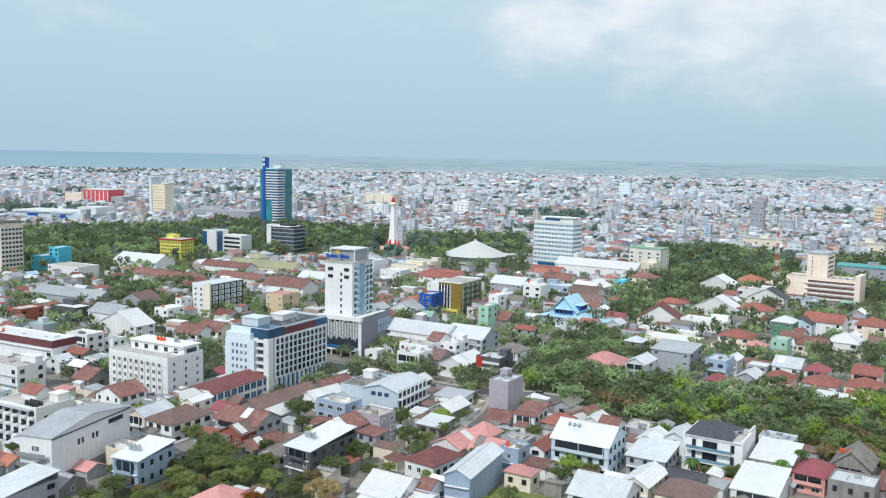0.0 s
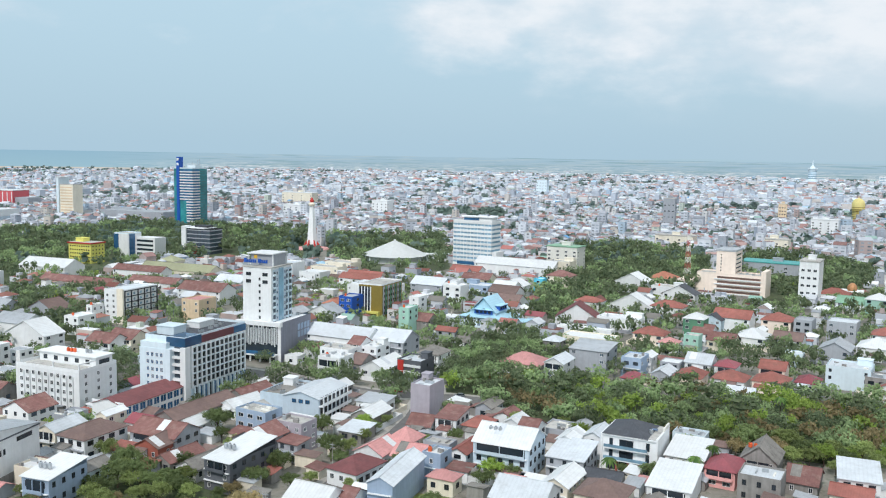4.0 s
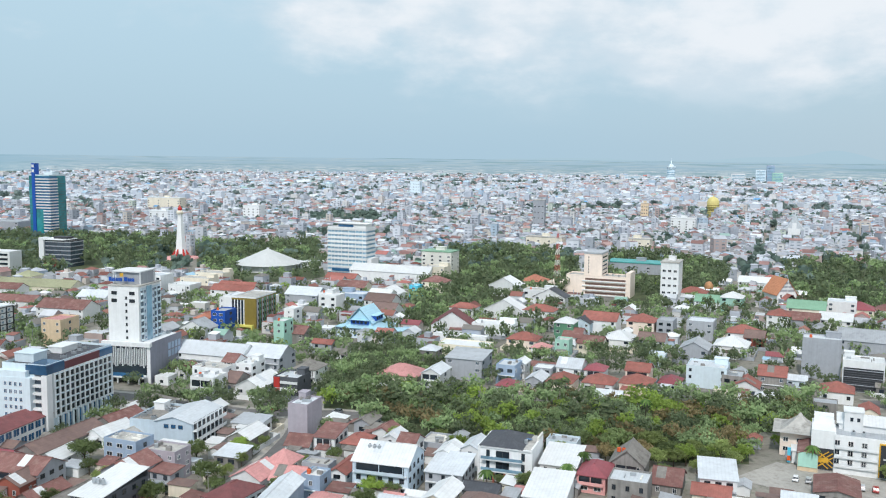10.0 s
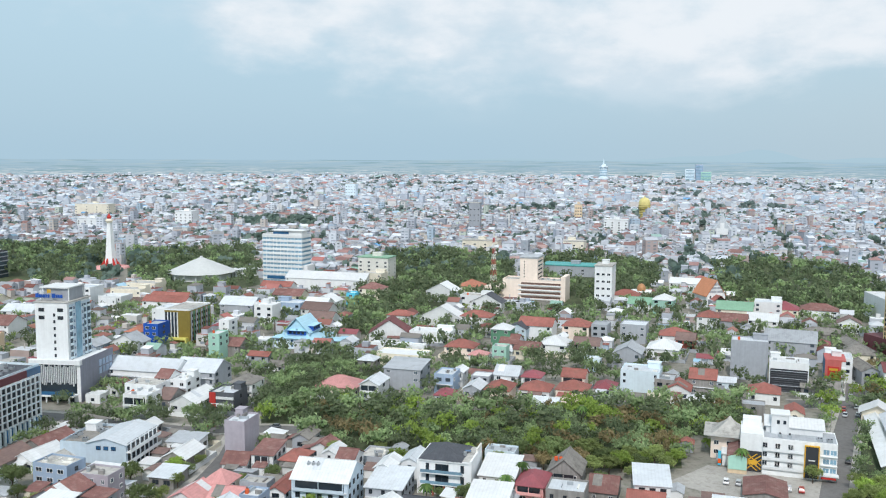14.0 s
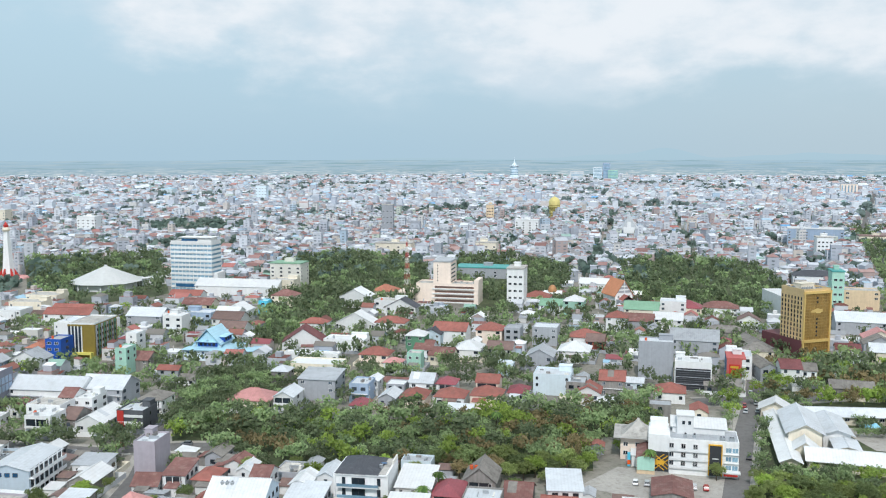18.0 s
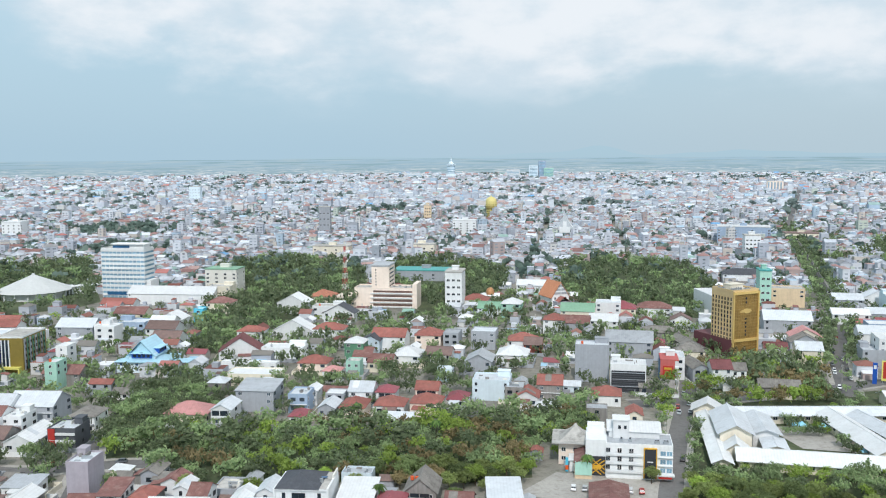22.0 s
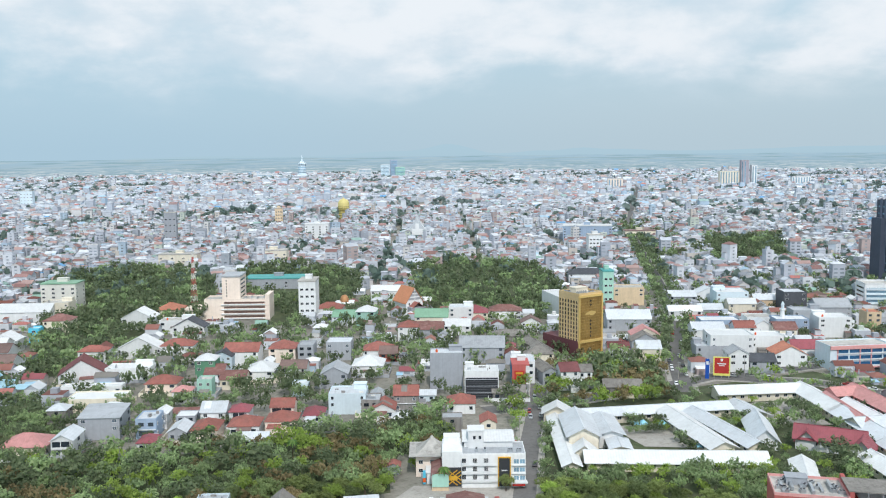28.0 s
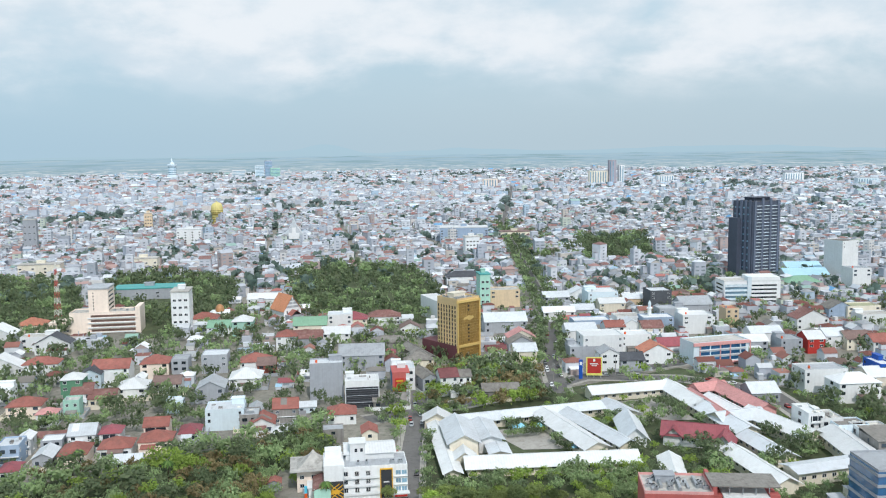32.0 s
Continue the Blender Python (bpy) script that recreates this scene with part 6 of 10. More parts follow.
def blue_roof_house():
    yaw = -33
    top = thing("mansion", 70, 474, yaw, "large house with a tiered sky-blue metal roof", "house")
    boxes("wall", top, WALL["ice"], (-13, 13, -9.5, 9.5, 0, 6.0), (-7, 7, -7.5, 8, 6.0, 10.0))
    part("roof", roof_bm("hip", 26, 19, 3.2, 1.2), ROOF["blue"], top, at=pose(0, 0, 6.0))
    part("upper_roof", roof_bm("gable_y", 14, 17, 7.2, 0.9), ROOF["blue"], top, at=pose(0, 0.3, 9.6))
    v = roof_bm("gable_y", 12.6, 0.3, 6.4, 0.0, 5.0)
    part("gable_wall", v, ROOF["blue"], top, at=pose(0, -7.6, 9.6))
    boxes("gable_windows", top, WALL["royal"], (-5.4, 5.4, -8.3, -7.5, 7.6, 9.9), label="deep blue window band under the gable")
    boxes("gable_hood", top, ROOF["blue"], (-6.2, 6.2, -9.2, -7.5, 9.9, 10.2))
    for u in (-3.6, -1.2, 1.2, 3.6):
        boxes("window", top, GLASS, (u - 0.8, u + 0.8, -8.38, -8.3, 8.0, 9.4))
    boxes("side_dormer", top, WALL["royal"], (4.2, 7.9, -4, 5, 9.4, 12.0), label="deep blue side dormer")
    boxes("dormer_hood", top, ROOF["blue"], (3.2, 8.6, -4.6, 5.6, 12.0, 12.3))
    for u in (-2.4, 0.5, 3.4):
        boxes("window", top, GLASS, (7.9, 7.98, u - 1.0, u + 1.0, 10.0, 11.5))
    boxes("side_roof", top, ROOF["blue"], (13, 24, -5, 5, 4.6, 5.0), label="flat blue carport roof")
    for u in (15, 23):
        for q in (-4.5, 4.3):
            boxes("post", top, WALL["white"], (u, u + 0.25, q, q + 0.25, 0, 4.6))
    windows(top, "front", 26, 19, 2, 6, 1.8, 2.6, 1.6, 1.4, FRAME, GLASS_BLUE, True, 1.5)
    windows(top, "right", 26, 19, 2, 4, 1.8, 2.6, 1.6, 1.4, FRAME, GLASS_BLUE, True, 1.5)


def corner_block():
    """White four-storey block with a stair tower and a black-and-yellow crossed panel."""
    yaw, w, d, h = -37, 22.5, 13, 12
    x, y = from_corner(202.2, 220.2, yaw, w, d)
    top = thing("office_block", x, y, yaw, "white four-storey block with yellow-framed black panels and a stair tower", "office building")
    boxes("wall", top, WALL["white"], (-w / 2, w / 2, -d / 2, d / 2, 0, h))
    flat_roof(top, w, d, h, ROOF["grey"], 0.5, WALL["white"])
    boxes("attic", top, WALL["white"], (-w / 2 + 1, w / 2 - 4, d / 2 - 5, d / 2 + 8, 0, h + 2.5))
    part("attic_roof", roof_bm("gable_x", 18, 13, 1.6, 0.5), ROOF["white"], top, at=pose(-1.5, d / 2 + 1.5, h + 2.5))
    boxes("stair_tower", top, WALL["white"], (-w / 2 + 2.5, -w / 2 + 8, 0, 6, 0, h + 6.5), (-w / 2 + 2.2, -w / 2 + 8.3, -0.3, 6.3, h + 6.5, h + 6.9))
    for u in (4.2, 6.2):
        boxes("tower_window", top, GLASS, (-w / 2 + u, -w / 2 + u + 0.9, -0.12, 0, h + 3.6, h + 4.8))
    boxes("left_wing", top, WALL["white"], (-w / 2 - 7, -w / 2, -d / 2 + 1, d / 2 + 2, 0, h + 1), (-w / 2 - 6.5, -w / 2 - 0.5, 3, d / 2 + 1, h + 1, h + 3.6))
    boxes("black_panel", top, FRAME_DARK, (-w / 2 - 6.6, -w / 2 - 0.2, -d / 2 + 0.75, -d / 2 + 1, 0.3, 7.2))
    for s in (1, -1):
        bm = bmesh.new()
        for off in (-1.1, 0, 1.1):
            box(bm, -3.8 + abs(off) * 0.6, 3.8 - abs(off) * 0.6, -0.12, 0.0, off - 0.16, off + 0.16)
        part("yellow_brace", bm, WALL["amber"], top, at=pose(-w / 2 - 3.4, -d / 2 + (0.72 if s > 0 else 0.68), 3.6, 0, s * 38, 0))
    boxes("yellow_sign", top, WALL["amber"], (-w / 2 - 5.2, -w / 2 - 1.6, -d / 2 + 0.5, -d / 2 + 0.65, 2.8, 4.2))
    for a, b, q, e in ((1.8, 5.6, 0.6, 11.0),):
        boxes("black_bay", top, FRAME_DARK, (a, b, -d / 2 - 0.5, -d / 2, q, e))
        boxes("bay_frame", top, WALL["amber"], (a - 0.35, a, -d / 2 - 0.7, -d / 2, q, e), (b, b + 0.35, -d / 2 - 0.7, -d / 2, q, e), (a - 0.35, b + 0.35, -d / 2 - 0.7, -d / 2, e, e + 0.35))
        boxes("bay_sign", top, WALL["white"], (a + 0.9, b - 0.9, -d / 2 - 0.6, -d / 2 - 0.5, 6.3, 6.7))
    windows(top, "front", w, d, 3, 3, 4.0, 3.0, 1.5, 1.7, FRAME, GLASS, True, 0.6, span=10.6, shift=-6.6, split=True)
    windows(top, "front", w, d, 3, 2, 4.0, 3.0, 1.5, 1.7, FRAME, GLASS, True, 0.6, span=6.6, shift=-4.8, split=True)
    for s in range(3):
        boxes("ledge", top, WALL["white"], (-w / 2 + 0.2, 1.2, -d / 2 - 0.7, -d / 2, 2.2 + s * 3.0, 2.4 + s * 3.0), (-w / 2 + 0.2, 1.2, -d / 2 - 0.7, -d / 2 - 0.62, 2.4 + s * 3.0, 2.9 + s * 3.0))
        boxes("ledge", top, WALL["white"], (6.4, w / 2, -d / 2 - 0.7, -d / 2, 2.2 + s * 3.0, 2.4 + s * 3.0))
    boxes("shop_band", top, WALL["red"], (6.4, w / 2 - 0.4, -d / 2 - 2.56, -d / 2 - 2.5, 1.5, 2.2), label="red shop sign strip")
    hut = thing("shop_hut", 180.5, 241.5, yaw, "narrow shop hut with a rusty brown roof and green front", "shop", z=0)
    part("wall", walls_bm(6, 13, 6, "gable_y", 1.2), WALL["beige"], hut)
    part("roof", roof_bm("gable_y", 6, 13, 1.2, 0.4), ROOF["rust"], hut, at=pose(0, 0, 6))
    boxes("green_front", hut, WALL["mint"], (-2.9, 2.9, -6.75, -6.5, 1.5, 6.2), label="bright green front panel")
    windows(top, "front", w, d, 3, 2, 3.6, 3.0, 1.9, 1.7, FRAME, GLASS_PALE, True, 0.8, span=5.6, shift=9, split=True)
    windows(top, "right", w, d, 3, 3, 3.6, 3.0, 1.4, 1.5, FRAME, GLASS, True, 2)
    boxes("shop_canopy", top, WALL["white"], (5, w / 2 + 0.5, -d / 2 - 2.5, -d / 2, 2.3, 2.7))
    air_units(top, [(-6, -3), (-3, -3), (6, -4), (9, -4)], h + 0.15)


def pagoda_house():
    yaw = -36
    top = thing("house", 186, 254, yaw, "house with a sweeping pagoda-like grey tile roof", "house")
    boxes("wall", top, WALL["peach"], (-6, 6, -6, 6, 0, 8.0))
    bm = bmesh.new()
    n = 6
    rings = []
    for k in range(n + 1):
        u = k / n
        s, z = 8.2 * (1 - u) ** 1.35 + 0.25, 7.4 + 6.2 * u ** 1.25 + (0.5 if k == 0 else 0)
        rings.append([bm.verts.new((sx * s, sy * s, z + (0.5 if k == 0 else 0))) for sx, sy in ((-1, -1), (1, -1), (1, 1), (-1, 1))])
    for a, b in zip(rings, rings[1:]):
        for i in range(4):
            bm.faces.new((a[i], a[(i + 1) % 4], b[(i + 1) % 4], b[i]))
    bm.faces.new(rings[0][::-1])
    bm.faces.new(rings[-1])
    part("roof", bm, ROOF["cement"], top, "curved pagoda roof of pale grey tiles")
    windows(top, "front", 12, 12, 2, 3, 2.4, 3.2, 1.6, 1.5, FRAME, GLASS, True, 1)
    boxes("annex", top, WALL["white"], (-2, 10, -13, -6, 0, 4), (-2.4, 10.4, -13.4, -5.6, 4, 4.3))
    boxes("mural", top, WALL["aqua"], (-3.4, -2.4, -14, -13.4, 0.3, 5.2), label="bright blue and orange painted sign")
    boxes("mural_strip", top, WALL["orange"], (-3.4, -2.4, -14.1, -14.0, 1.0, 2.6))


def wing(name, x0, y0, x1, y1, width, h, rise, roof, label, wall="cream", bays=True):
    """A long one-storey school wing between two points with a gabled metal roof and an open gallery."""
    L = math.hypot(x1 - x0, y1 - y0)
    yaw = math.degrees(math.atan2(y1 - y0, x1 - x0))
    top = thing(name, (x0 + x1) / 2, (y0 + y1) / 2, yaw, label, "school building", "school wings")
    part("wall", walls_bm(L, width, h, "gable_x", rise), WALL[wall], top)
    part("roof", roof_bm("gable_x", L, width, rise, 1.3), ROOF[roof], top, at=pose(0, 0, h))
    side, front, ks, kf = seen_faces((x0 + x1) / 2, (y0 + y1) / 2, yaw)
    if bays:
        windows(top, front, L, width, 1, max(2, int(L / 4.2)), h * 0.55, 1, 1.9, 1.4, FRAME, GLASS, True, 1.2)
    bm = bmesh.new()
    box(bm, -L / 2 - 1.2, L / 2 + 1.2, -0.2, 0.2, h + rise - 0.05, h + rise + 0.12)
    part("ridge", bm, ROOF[roof], top)
    return top


def school():
    W = "long white school wing with a bright metal roof"
    G = "school wing with a pale grey metal roof"
    R = "school wing with a coral-red metal roof"
    wing("school_wing", 234, 221.5, 284, 179, 11, 4.2, 2.4, "white", W)
    wing("school_wing", 224, 219, 261, 266, 5.5, 3.8, 1.2, "white", W)
    wing("school_porch", 262, 266, 268, 272, 11, 5.0, 3.0, "white", "school gatehouse with a white hipped metal roof")
    wing("school_wing", 272, 261, 331, 229, 10, 4.2, 1.8, "silver", G)
    wing("school_wing", 303, 239, 281.5, 195, 10, 4.6, 2.2, "white", W)
    wing("school_wing", 312, 232, 293.5, 188, 8, 4.6, 1.8, "silver", W)
    wing("school_hall", 243.4, 231.8, 260.5, 253.5, 11.5, 7.6, 3.0, "silver", "school assembly hall with a tall gable and a silver roof", "cream")
    wing("school_hall", 256.5, 229.5, 271, 249, 9.5, 6.0, 1.6, "silver", "lower side hall of the school with a silver roof", "white")
    wing("school_porch", 236, 224.5, 241, 230, 8, 4.2, 3.0, "white", "small gabled front wing of the school hall")
    wing("school_wing", 251, 219.5, 258, 228, 7, 4.2, 0.9, "silver", G)
    # the second court
    wing("school_wing", 346, 245, 382, 223, 11, 4.6, 2.2, "white", W)
    wing("school_wing", 383, 224, 362, 192, 11, 4.6, 2.4, "white", W)
    wing("school_wing", 362, 192, 341, 160, 11, 4.6, 2.4, "silver", G)
    wing("school_wing", 338, 229, 330, 212, 9, 4.0, 1.6, "silver", G)
    wing("school_wing", 374, 206, 350, 174, 8, 5.0, 2.6, "coral", R, "pink")
    wing("school_wing", 398, 206, 374, 168, 10, 5.0, 2.6, "coral", R, "pink")
    wing("school_wing", 384, 209, 398, 202, 9, 5.0, 2.2, "coral", R, "pink")
    wing("school_wing", 378, 198, 364, 176, 8, 4.2, 1.8, "white", W)
    wing("school_hall", 317, 186, 328, 164, 10, 5.4, 3.6, "crimson", "school chapel with a steep dark red roof", "white")
    wing("school_porch", 314, 180, 322, 184, 7, 4.6, 3.4, "crimson", "school porch with a dark red gable roof", "white")
    wing("school_porch", 318, 160, 328, 164, 7, 4.8, 3.6, "crimson", "school porch with a dark red gable roof", "white")
    wing("school_wing", 366, 172, 352, 138, 12, 5.0, 2.6, "white", W)
    wing("school_wing", 347, 178, 366, 168, 11, 5.0, 2.6, "silver", G)
    wing("school_wing", 336, 158, 322, 136, 9, 4.6, 2.0, "silver", G)
    wing("school_wing", 316, 155, 296, 124, 9, 4.6, 2.2, "white", W)
    wing("school_wing", 362, 134, 338, 110, 12, 5.4, 2.6, "white", W)
    wing("school_wing", 308, 128, 346, 107, 9, 5.6, 1.0, "silver", "flat-roofed pale school wing with a gallery", "cream")
    wing("school_hall", 322, 208, 302, 190, 9, 4.6, 4.0, "silver", "small hall with a steep pale roof", "white")
    wing("school_wing", 294, 170, 278, 158, 7, 3.6, 1.8, "white", W)
    bm = bmesh.new()
    for q in ((268, 222), (284, 207), (303, 236), (276, 248)):
        bm.verts.new((*q, 0.2))
    bm.faces.new(bm.verts)
    setting("court_paving", bm, PAVING, "grey paved school court", "pavement")
    bm = bmesh.new()
    for q in ((346, 236), (370, 222), (352, 190), (334, 206)):
        bm.verts.new((*q, 0.2))
    bm.faces.new(bm.verts)
    setting("court_paving_east", bm, PAVING, "dusty paved school court", "pavement")
    cloth = surface("pale_blue_canvas", rgb("8fc9df"), 0.8, 0.06)
    for x, y in ((283, 240), (286, 238), (292, 233), (295, 231), (281, 205), (285, 203)):
        t = thing("tent", x, y, -36, "small pale blue canvas canopy on four poles", "tent", "court tents")
        bm = bmesh.new()
        k = [bm.verts.new((sx * 1.9, sy * 1.9, 2.3)) for sx, sy in ((-1, -1), (1, -1), (1, 1), (-1, 1))]
        a = bm.verts.new((0, 0, 3.9))
        for i in range(4):
            bm.faces.new((k[i], k[(i + 1) % 4], a))
        part("canopy", bm, cloth, t)
        for sx, sy in ((-1, -1), (1, -1), (1, 1), (-1, 1)):
            bm = bmesh.new()
            tube(bm, sx * 1.8, sy * 1.8, 0, 2.3, 0.06, 0.06, 6)
            part("pole", bm, STEEL, t)


def red_hotel():
    """Red-walled hotel whose roof fittings show over the school trees."""
    yaw, w, d, h = -50, 21, 16, 16
    x, y = 241.5, 137
    top = thing("hotel", x, y, yaw, "red-walled hotel with a cluttered flat roof and a white sign wall", "hotel")
    boxes("wall", top, WALL["brickred"], (-w / 2, w / 2, -d / 2, d / 2, 0, h))
    flat_roof(top, w, d, h, ROOF["cement"], 0.9, WALL["pink"])
    boxes("sign_wall", top, WALL["white"], (w / 2 + 3, w / 2 + 17, -d / 2 - 0.2, d / 2 - 3, 0, h - 0.3))
    boxes("upper_block", top, WALL["brickred"], (w / 2, w / 2 + 20, -d / 2 + 1, d / 2, 0, h - 0.6), (w / 2, w / 2 + 1.2, -d / 2 + 0.6, d / 2, h - 0.6, h + 2.4), (w / 2 + 17, w / 2 + 20, -d / 2 - 0.2, -d / 2 + 3, 0, h + 0.4))
    for u in (5, 9, 13, 17):
        boxes("roof_post", top, STEEL, (w / 2 + u, w / 2 + u + 0.25, -d / 2 + 1.4, -d / 2 + 1.65, h - 0.6, h + 2.4))
    boxes("upper_roof", top, ROOF["ash"], (w / 2 - 0.4, w / 2 + 20.4, -d / 2 + 0.6, d / 2 - 4, h + 2.4, h + 2.75))
    boxes("logo_block", top, WALL["red"], (w / 2 + 4.2, w / 2 + 7.6, -d / 2 - 0.35, -d / 2 - 0.2, h - 4.2, h - 2.0), label="red logo shape on the sign wall")
    cu = bpy.data.curves.new("sign_text", "FONT")
    cu.body, cu.size, cu.extrude, cu.align_x = "HOTEL", 2.2, 0.05, "CENTER"
    ob = new("sign_text", cu)
    me = bpy.data.meshes.new_from_object(ob.evaluated_get(bpy.context.evaluated_depsgraph_get()))
    bpy.data.objects.remove(ob)
    me.materials.clear()
    me.materials.append(WALL["red"])
    part("sign_text", me, None, top, at=pose(w / 2 + 12, -d / 2 - 0.3, h - 3.9, 90, 0, 0))
    boxes("glass_end", top, GLASS_TEAL, (w / 2 + 17.5, w / 2 + 19.5, -d / 2 + 0.8, -d / 2 + 1, 4, h))
    rnd = random.Random(8)
    air_units(top, [(rnd.uniform(-9, 9), rnd.uniform(-6, 6)) for _ in range(22)], h + 0.15)
    for i in range(6):
        boxes("duct", top, STEEL, (-8 + i * 2.8, -7.2 + i * 2.8, -6 + i % 3 * 2, 1 + i % 3 * 2, h + 0.3, h + 0.9 + i % 2 * 0.5))
    plant_room(top, -3, 3, 6, 4, h + 0.1, 2.4, WALL["grey"])
    windows(top, "front", w, d, 4, 8, 2.4, 3.4, 1.4, 1.6, FRAME_DARK, GLASS, True, 1.5)
    t2 = thing("office_block", 303, 90, -42, "blue-grey glass office block with a flat roof", "office building")
    boxes("wall", t2, GLASS_BLUE, (-12, 12, -9, 9, 0, 19))
    for i in range(5):
        boxes("floor_band", t2, WALL["grey"], (-12.3, 12.3, -9.3, 9.3, 3 + i * 3.6, 4.0 + i * 3.6))
    flat_roof(t2, 24, 18, 19, ROOF["grey"], 0.8, WALL["grey"])


def striped_shops():
    yaw = -30
    w, d, h = 35, 15, 12.5
    x, y = from_corner(438.5, 240.5, yaw, w, d, "left")
    top = thing("shop_building", x, y, yaw, "white shop building with a pink edge band and blue window bands", "building")
    boxes("wall", top, WALL["ice"], (-w / 2, w / 2, -d / 2, d / 2, 0, h))
    boxes("pink_band", top, WALL["pink"], (-w / 2 - 0.2, w / 2 + 0.2, -d / 2 - 0.8, -d / 2, h - 1.2, h + 0.6), (-w / 2 - 0.2, w / 2 + 0.2, -d / 2 - 2.0, -d / 2, 0.9, 1.6))
    for r in range(3):
        boxes("window_band", top, GLASS_BLUE, (-w / 2 + 4, w / 2 - 2, -d / 2 - 0.15, -d / 2, 2.4 + r * 3.4, 4.2 + r * 3.4))
        boxes("sill", top, WALL["white"], (-w / 2 + 3.5, w / 2 - 1.5, -d / 2 - 0.7, -d / 2, 1.7 + r * 3.4, 2.2 + r * 3.4))
    for i in range(6):
        u = -w / 2 + 4 + i * 6.4
        boxes("pier", top, WALL["pink"] if i in (0, 2, 3, 5) else WALL["ice"], (u - 0.3, u + 0.3, -d / 2 - 0.5, -d / 2, 1, h))
    flat_roof(top, w, d, h, ROOF["cement"], 0.8, WALL["ice"])


def sign_corner():
    """Big red-and-yellow advertising board over the junction, with a blue pylon."""
    top = thing("billboard", 381, 267, -50, "large red billboard in a yellow frame with unreadable white writing", "billboard")
    panel = boxes("panel", top, WALL["red"], (-3.6, 3.6, -0.2, 0.2, 2.6, 10.8))
    boxes("frame", top, WALL["yellow"], (-4.2, -3.6, -0.3, 0.3, 1.4, 11.3), (3.6, 4.2, -0.3, 0.3, 1.4, 11.3), (-3.6, 3.6, -0.3, 0.3, 10.8, 11.3), (-3.6, 3.6, -0.3, 0.3, 1.4, 2.6))
    boxes("writing", panel, WALL["white"], (-2.2, 2.2, -0.26, -0.2, 7.4, 8.0), (-1.4, 1.4, -0.26, -0.2, 6.5, 6.9), (-0.6, 0.6, -0.26, -0.2, 9.0, 10.4), label="white bars of writing")
    for u in (-3.6, 0, 3.6):
        boxes("post", top, STEEL, (u - 0.2, u + 0.2, 0.3, 0.7, 0, 10.8))
    t2 = thing("pylon_sign", 374.5, 271, -52, "tall royal blue sign pylon", "sign")
    boxes("pylon", t2, WALL["royal"], (-1.0, 1.0, -0.5, 0.5, 0, 10.5))
    boxes("writing", t2, WALL["white"], (-0.6, 0.6, -0.56, -0.5, 7.6, 9.4))
    t3 = thing("shop_house", 288.3, 319.5, -38, "shop house with a red lettered front and blue side wall", "building")
    boxes("wall", t3, WALL["white"], (-4, 4.4, -7, 7, 0, 13))
    boxes("side_wall", t3, surface("slate_blue_paint", rgb("5f7f9c"), 0.8, 0.08, streak=0.1), (-4.2, -4, -7, 7, 0, 12.6), label="slate-blue side wall")
    boxes("red_front", t3, WALL["brickred"], (-4.1, 2.6, -7.4, -7, 0, 13.6), (-4.2, 4.5, -7.2, 7.1, 13, 13.6))
    panel = boxes("sign_panel", t3, WALL["red"], (-3.0, 1.8, -7.6, -7.4, 1.2, 10.6))
    boxes("writing", panel, WALL["amber"], (-2.4, 1.2, -7.66, -7.6, 8.8, 9.8), (-2.0, 0.8, -7.66, -7.6, 6.9, 7.9), (-2.5, 1.3, -7.66, -7.6, 4.2, 5.8))
    boxes("logo_bar", panel, WALL["white"], (-1.8, 0.6, -7.66, -7.6, 2.0, 3.0))
    for r in range(3):
        boxes("balcony", t3, WALL["white"], (2.6, 4.4, -8.0, -7, 3.0 + r * 3.2, 4.0 + r * 3.2))
    plant_room(t3, 1, 3, 4, 4, 13.6, 2.2, WALL["white"])
    t4 = thing("shop_front_sign", 506, 213.5, -40, "square orange shop sign with white writing bars", "sign")
    boxes("panel", t4, WALL["orange"], (-3.2, 3.2, -0.2, 0.2, 0.5, 7.5))
    boxes("writing", t4, WALL["white"], (-2.0, 2.0, -0.26, -0.2, 3.6, 4.8))


def minaret():
    top = thing("minaret", 506, 311, 0, "slender white minaret above the low roofs", "minaret")
    bm = bmesh.new()
    tube(bm, 0, 0, 0, 15, 1.5, 1.3, 12)
    part("shaft", bm, WALL["white"], top)
    bm = bmesh.new()
    tube(bm, 0, 0, 15, 15.8, 1.9, 1.9, 12)
    part("gallery", bm, WALL["white"], top)
    bm = bmesh.new()
    tube(bm, 0, 0, 15.8, 18.4, 1.0, 0.9, 12)
    tube(bm, 0, 0, 18.4, 20.6, 1.2, 0.1, 12)
    part("cap", bm, WALL["ice"], top)
    # gilded dome of the small mosque among the park trees
    top = thing("mosque", 334, 568, -33, "small mosque with a gilded onion dome", "mosque")
    boxes("wall", top, WALL["cream"], (-7, 7, -7, 7, 0, 5))
    boxes("parapet", top, WALL["white"], (-7.3, 7.3, -7.3, 7.3, 5, 5.6))
    bm = bmesh.new()
    tube(bm, 0, 0, 5.6, 6.6, 3.0, 3.0, 16)
    for k in range(6):
        a, b = k * 0.26, (k + 1) * 0.26
        tube(bm, 0, 0, 6.6 + 4.4 * math.sin(a), 6.6 + 4.4 * math.sin(b), 3.3 * math.cos(a), 3.3 * math.cos(b), 16)
    part("dome", bm, surface("gilded_dome", rgb("b98a62"), 0.5, 0.1, metal=0.25), top, "gilded dome")
    windows(top, "front", 14, 14, 1, 4, 2.6, 1, 1.4, 2.6, FRAME, GLASS, True, 1.2)


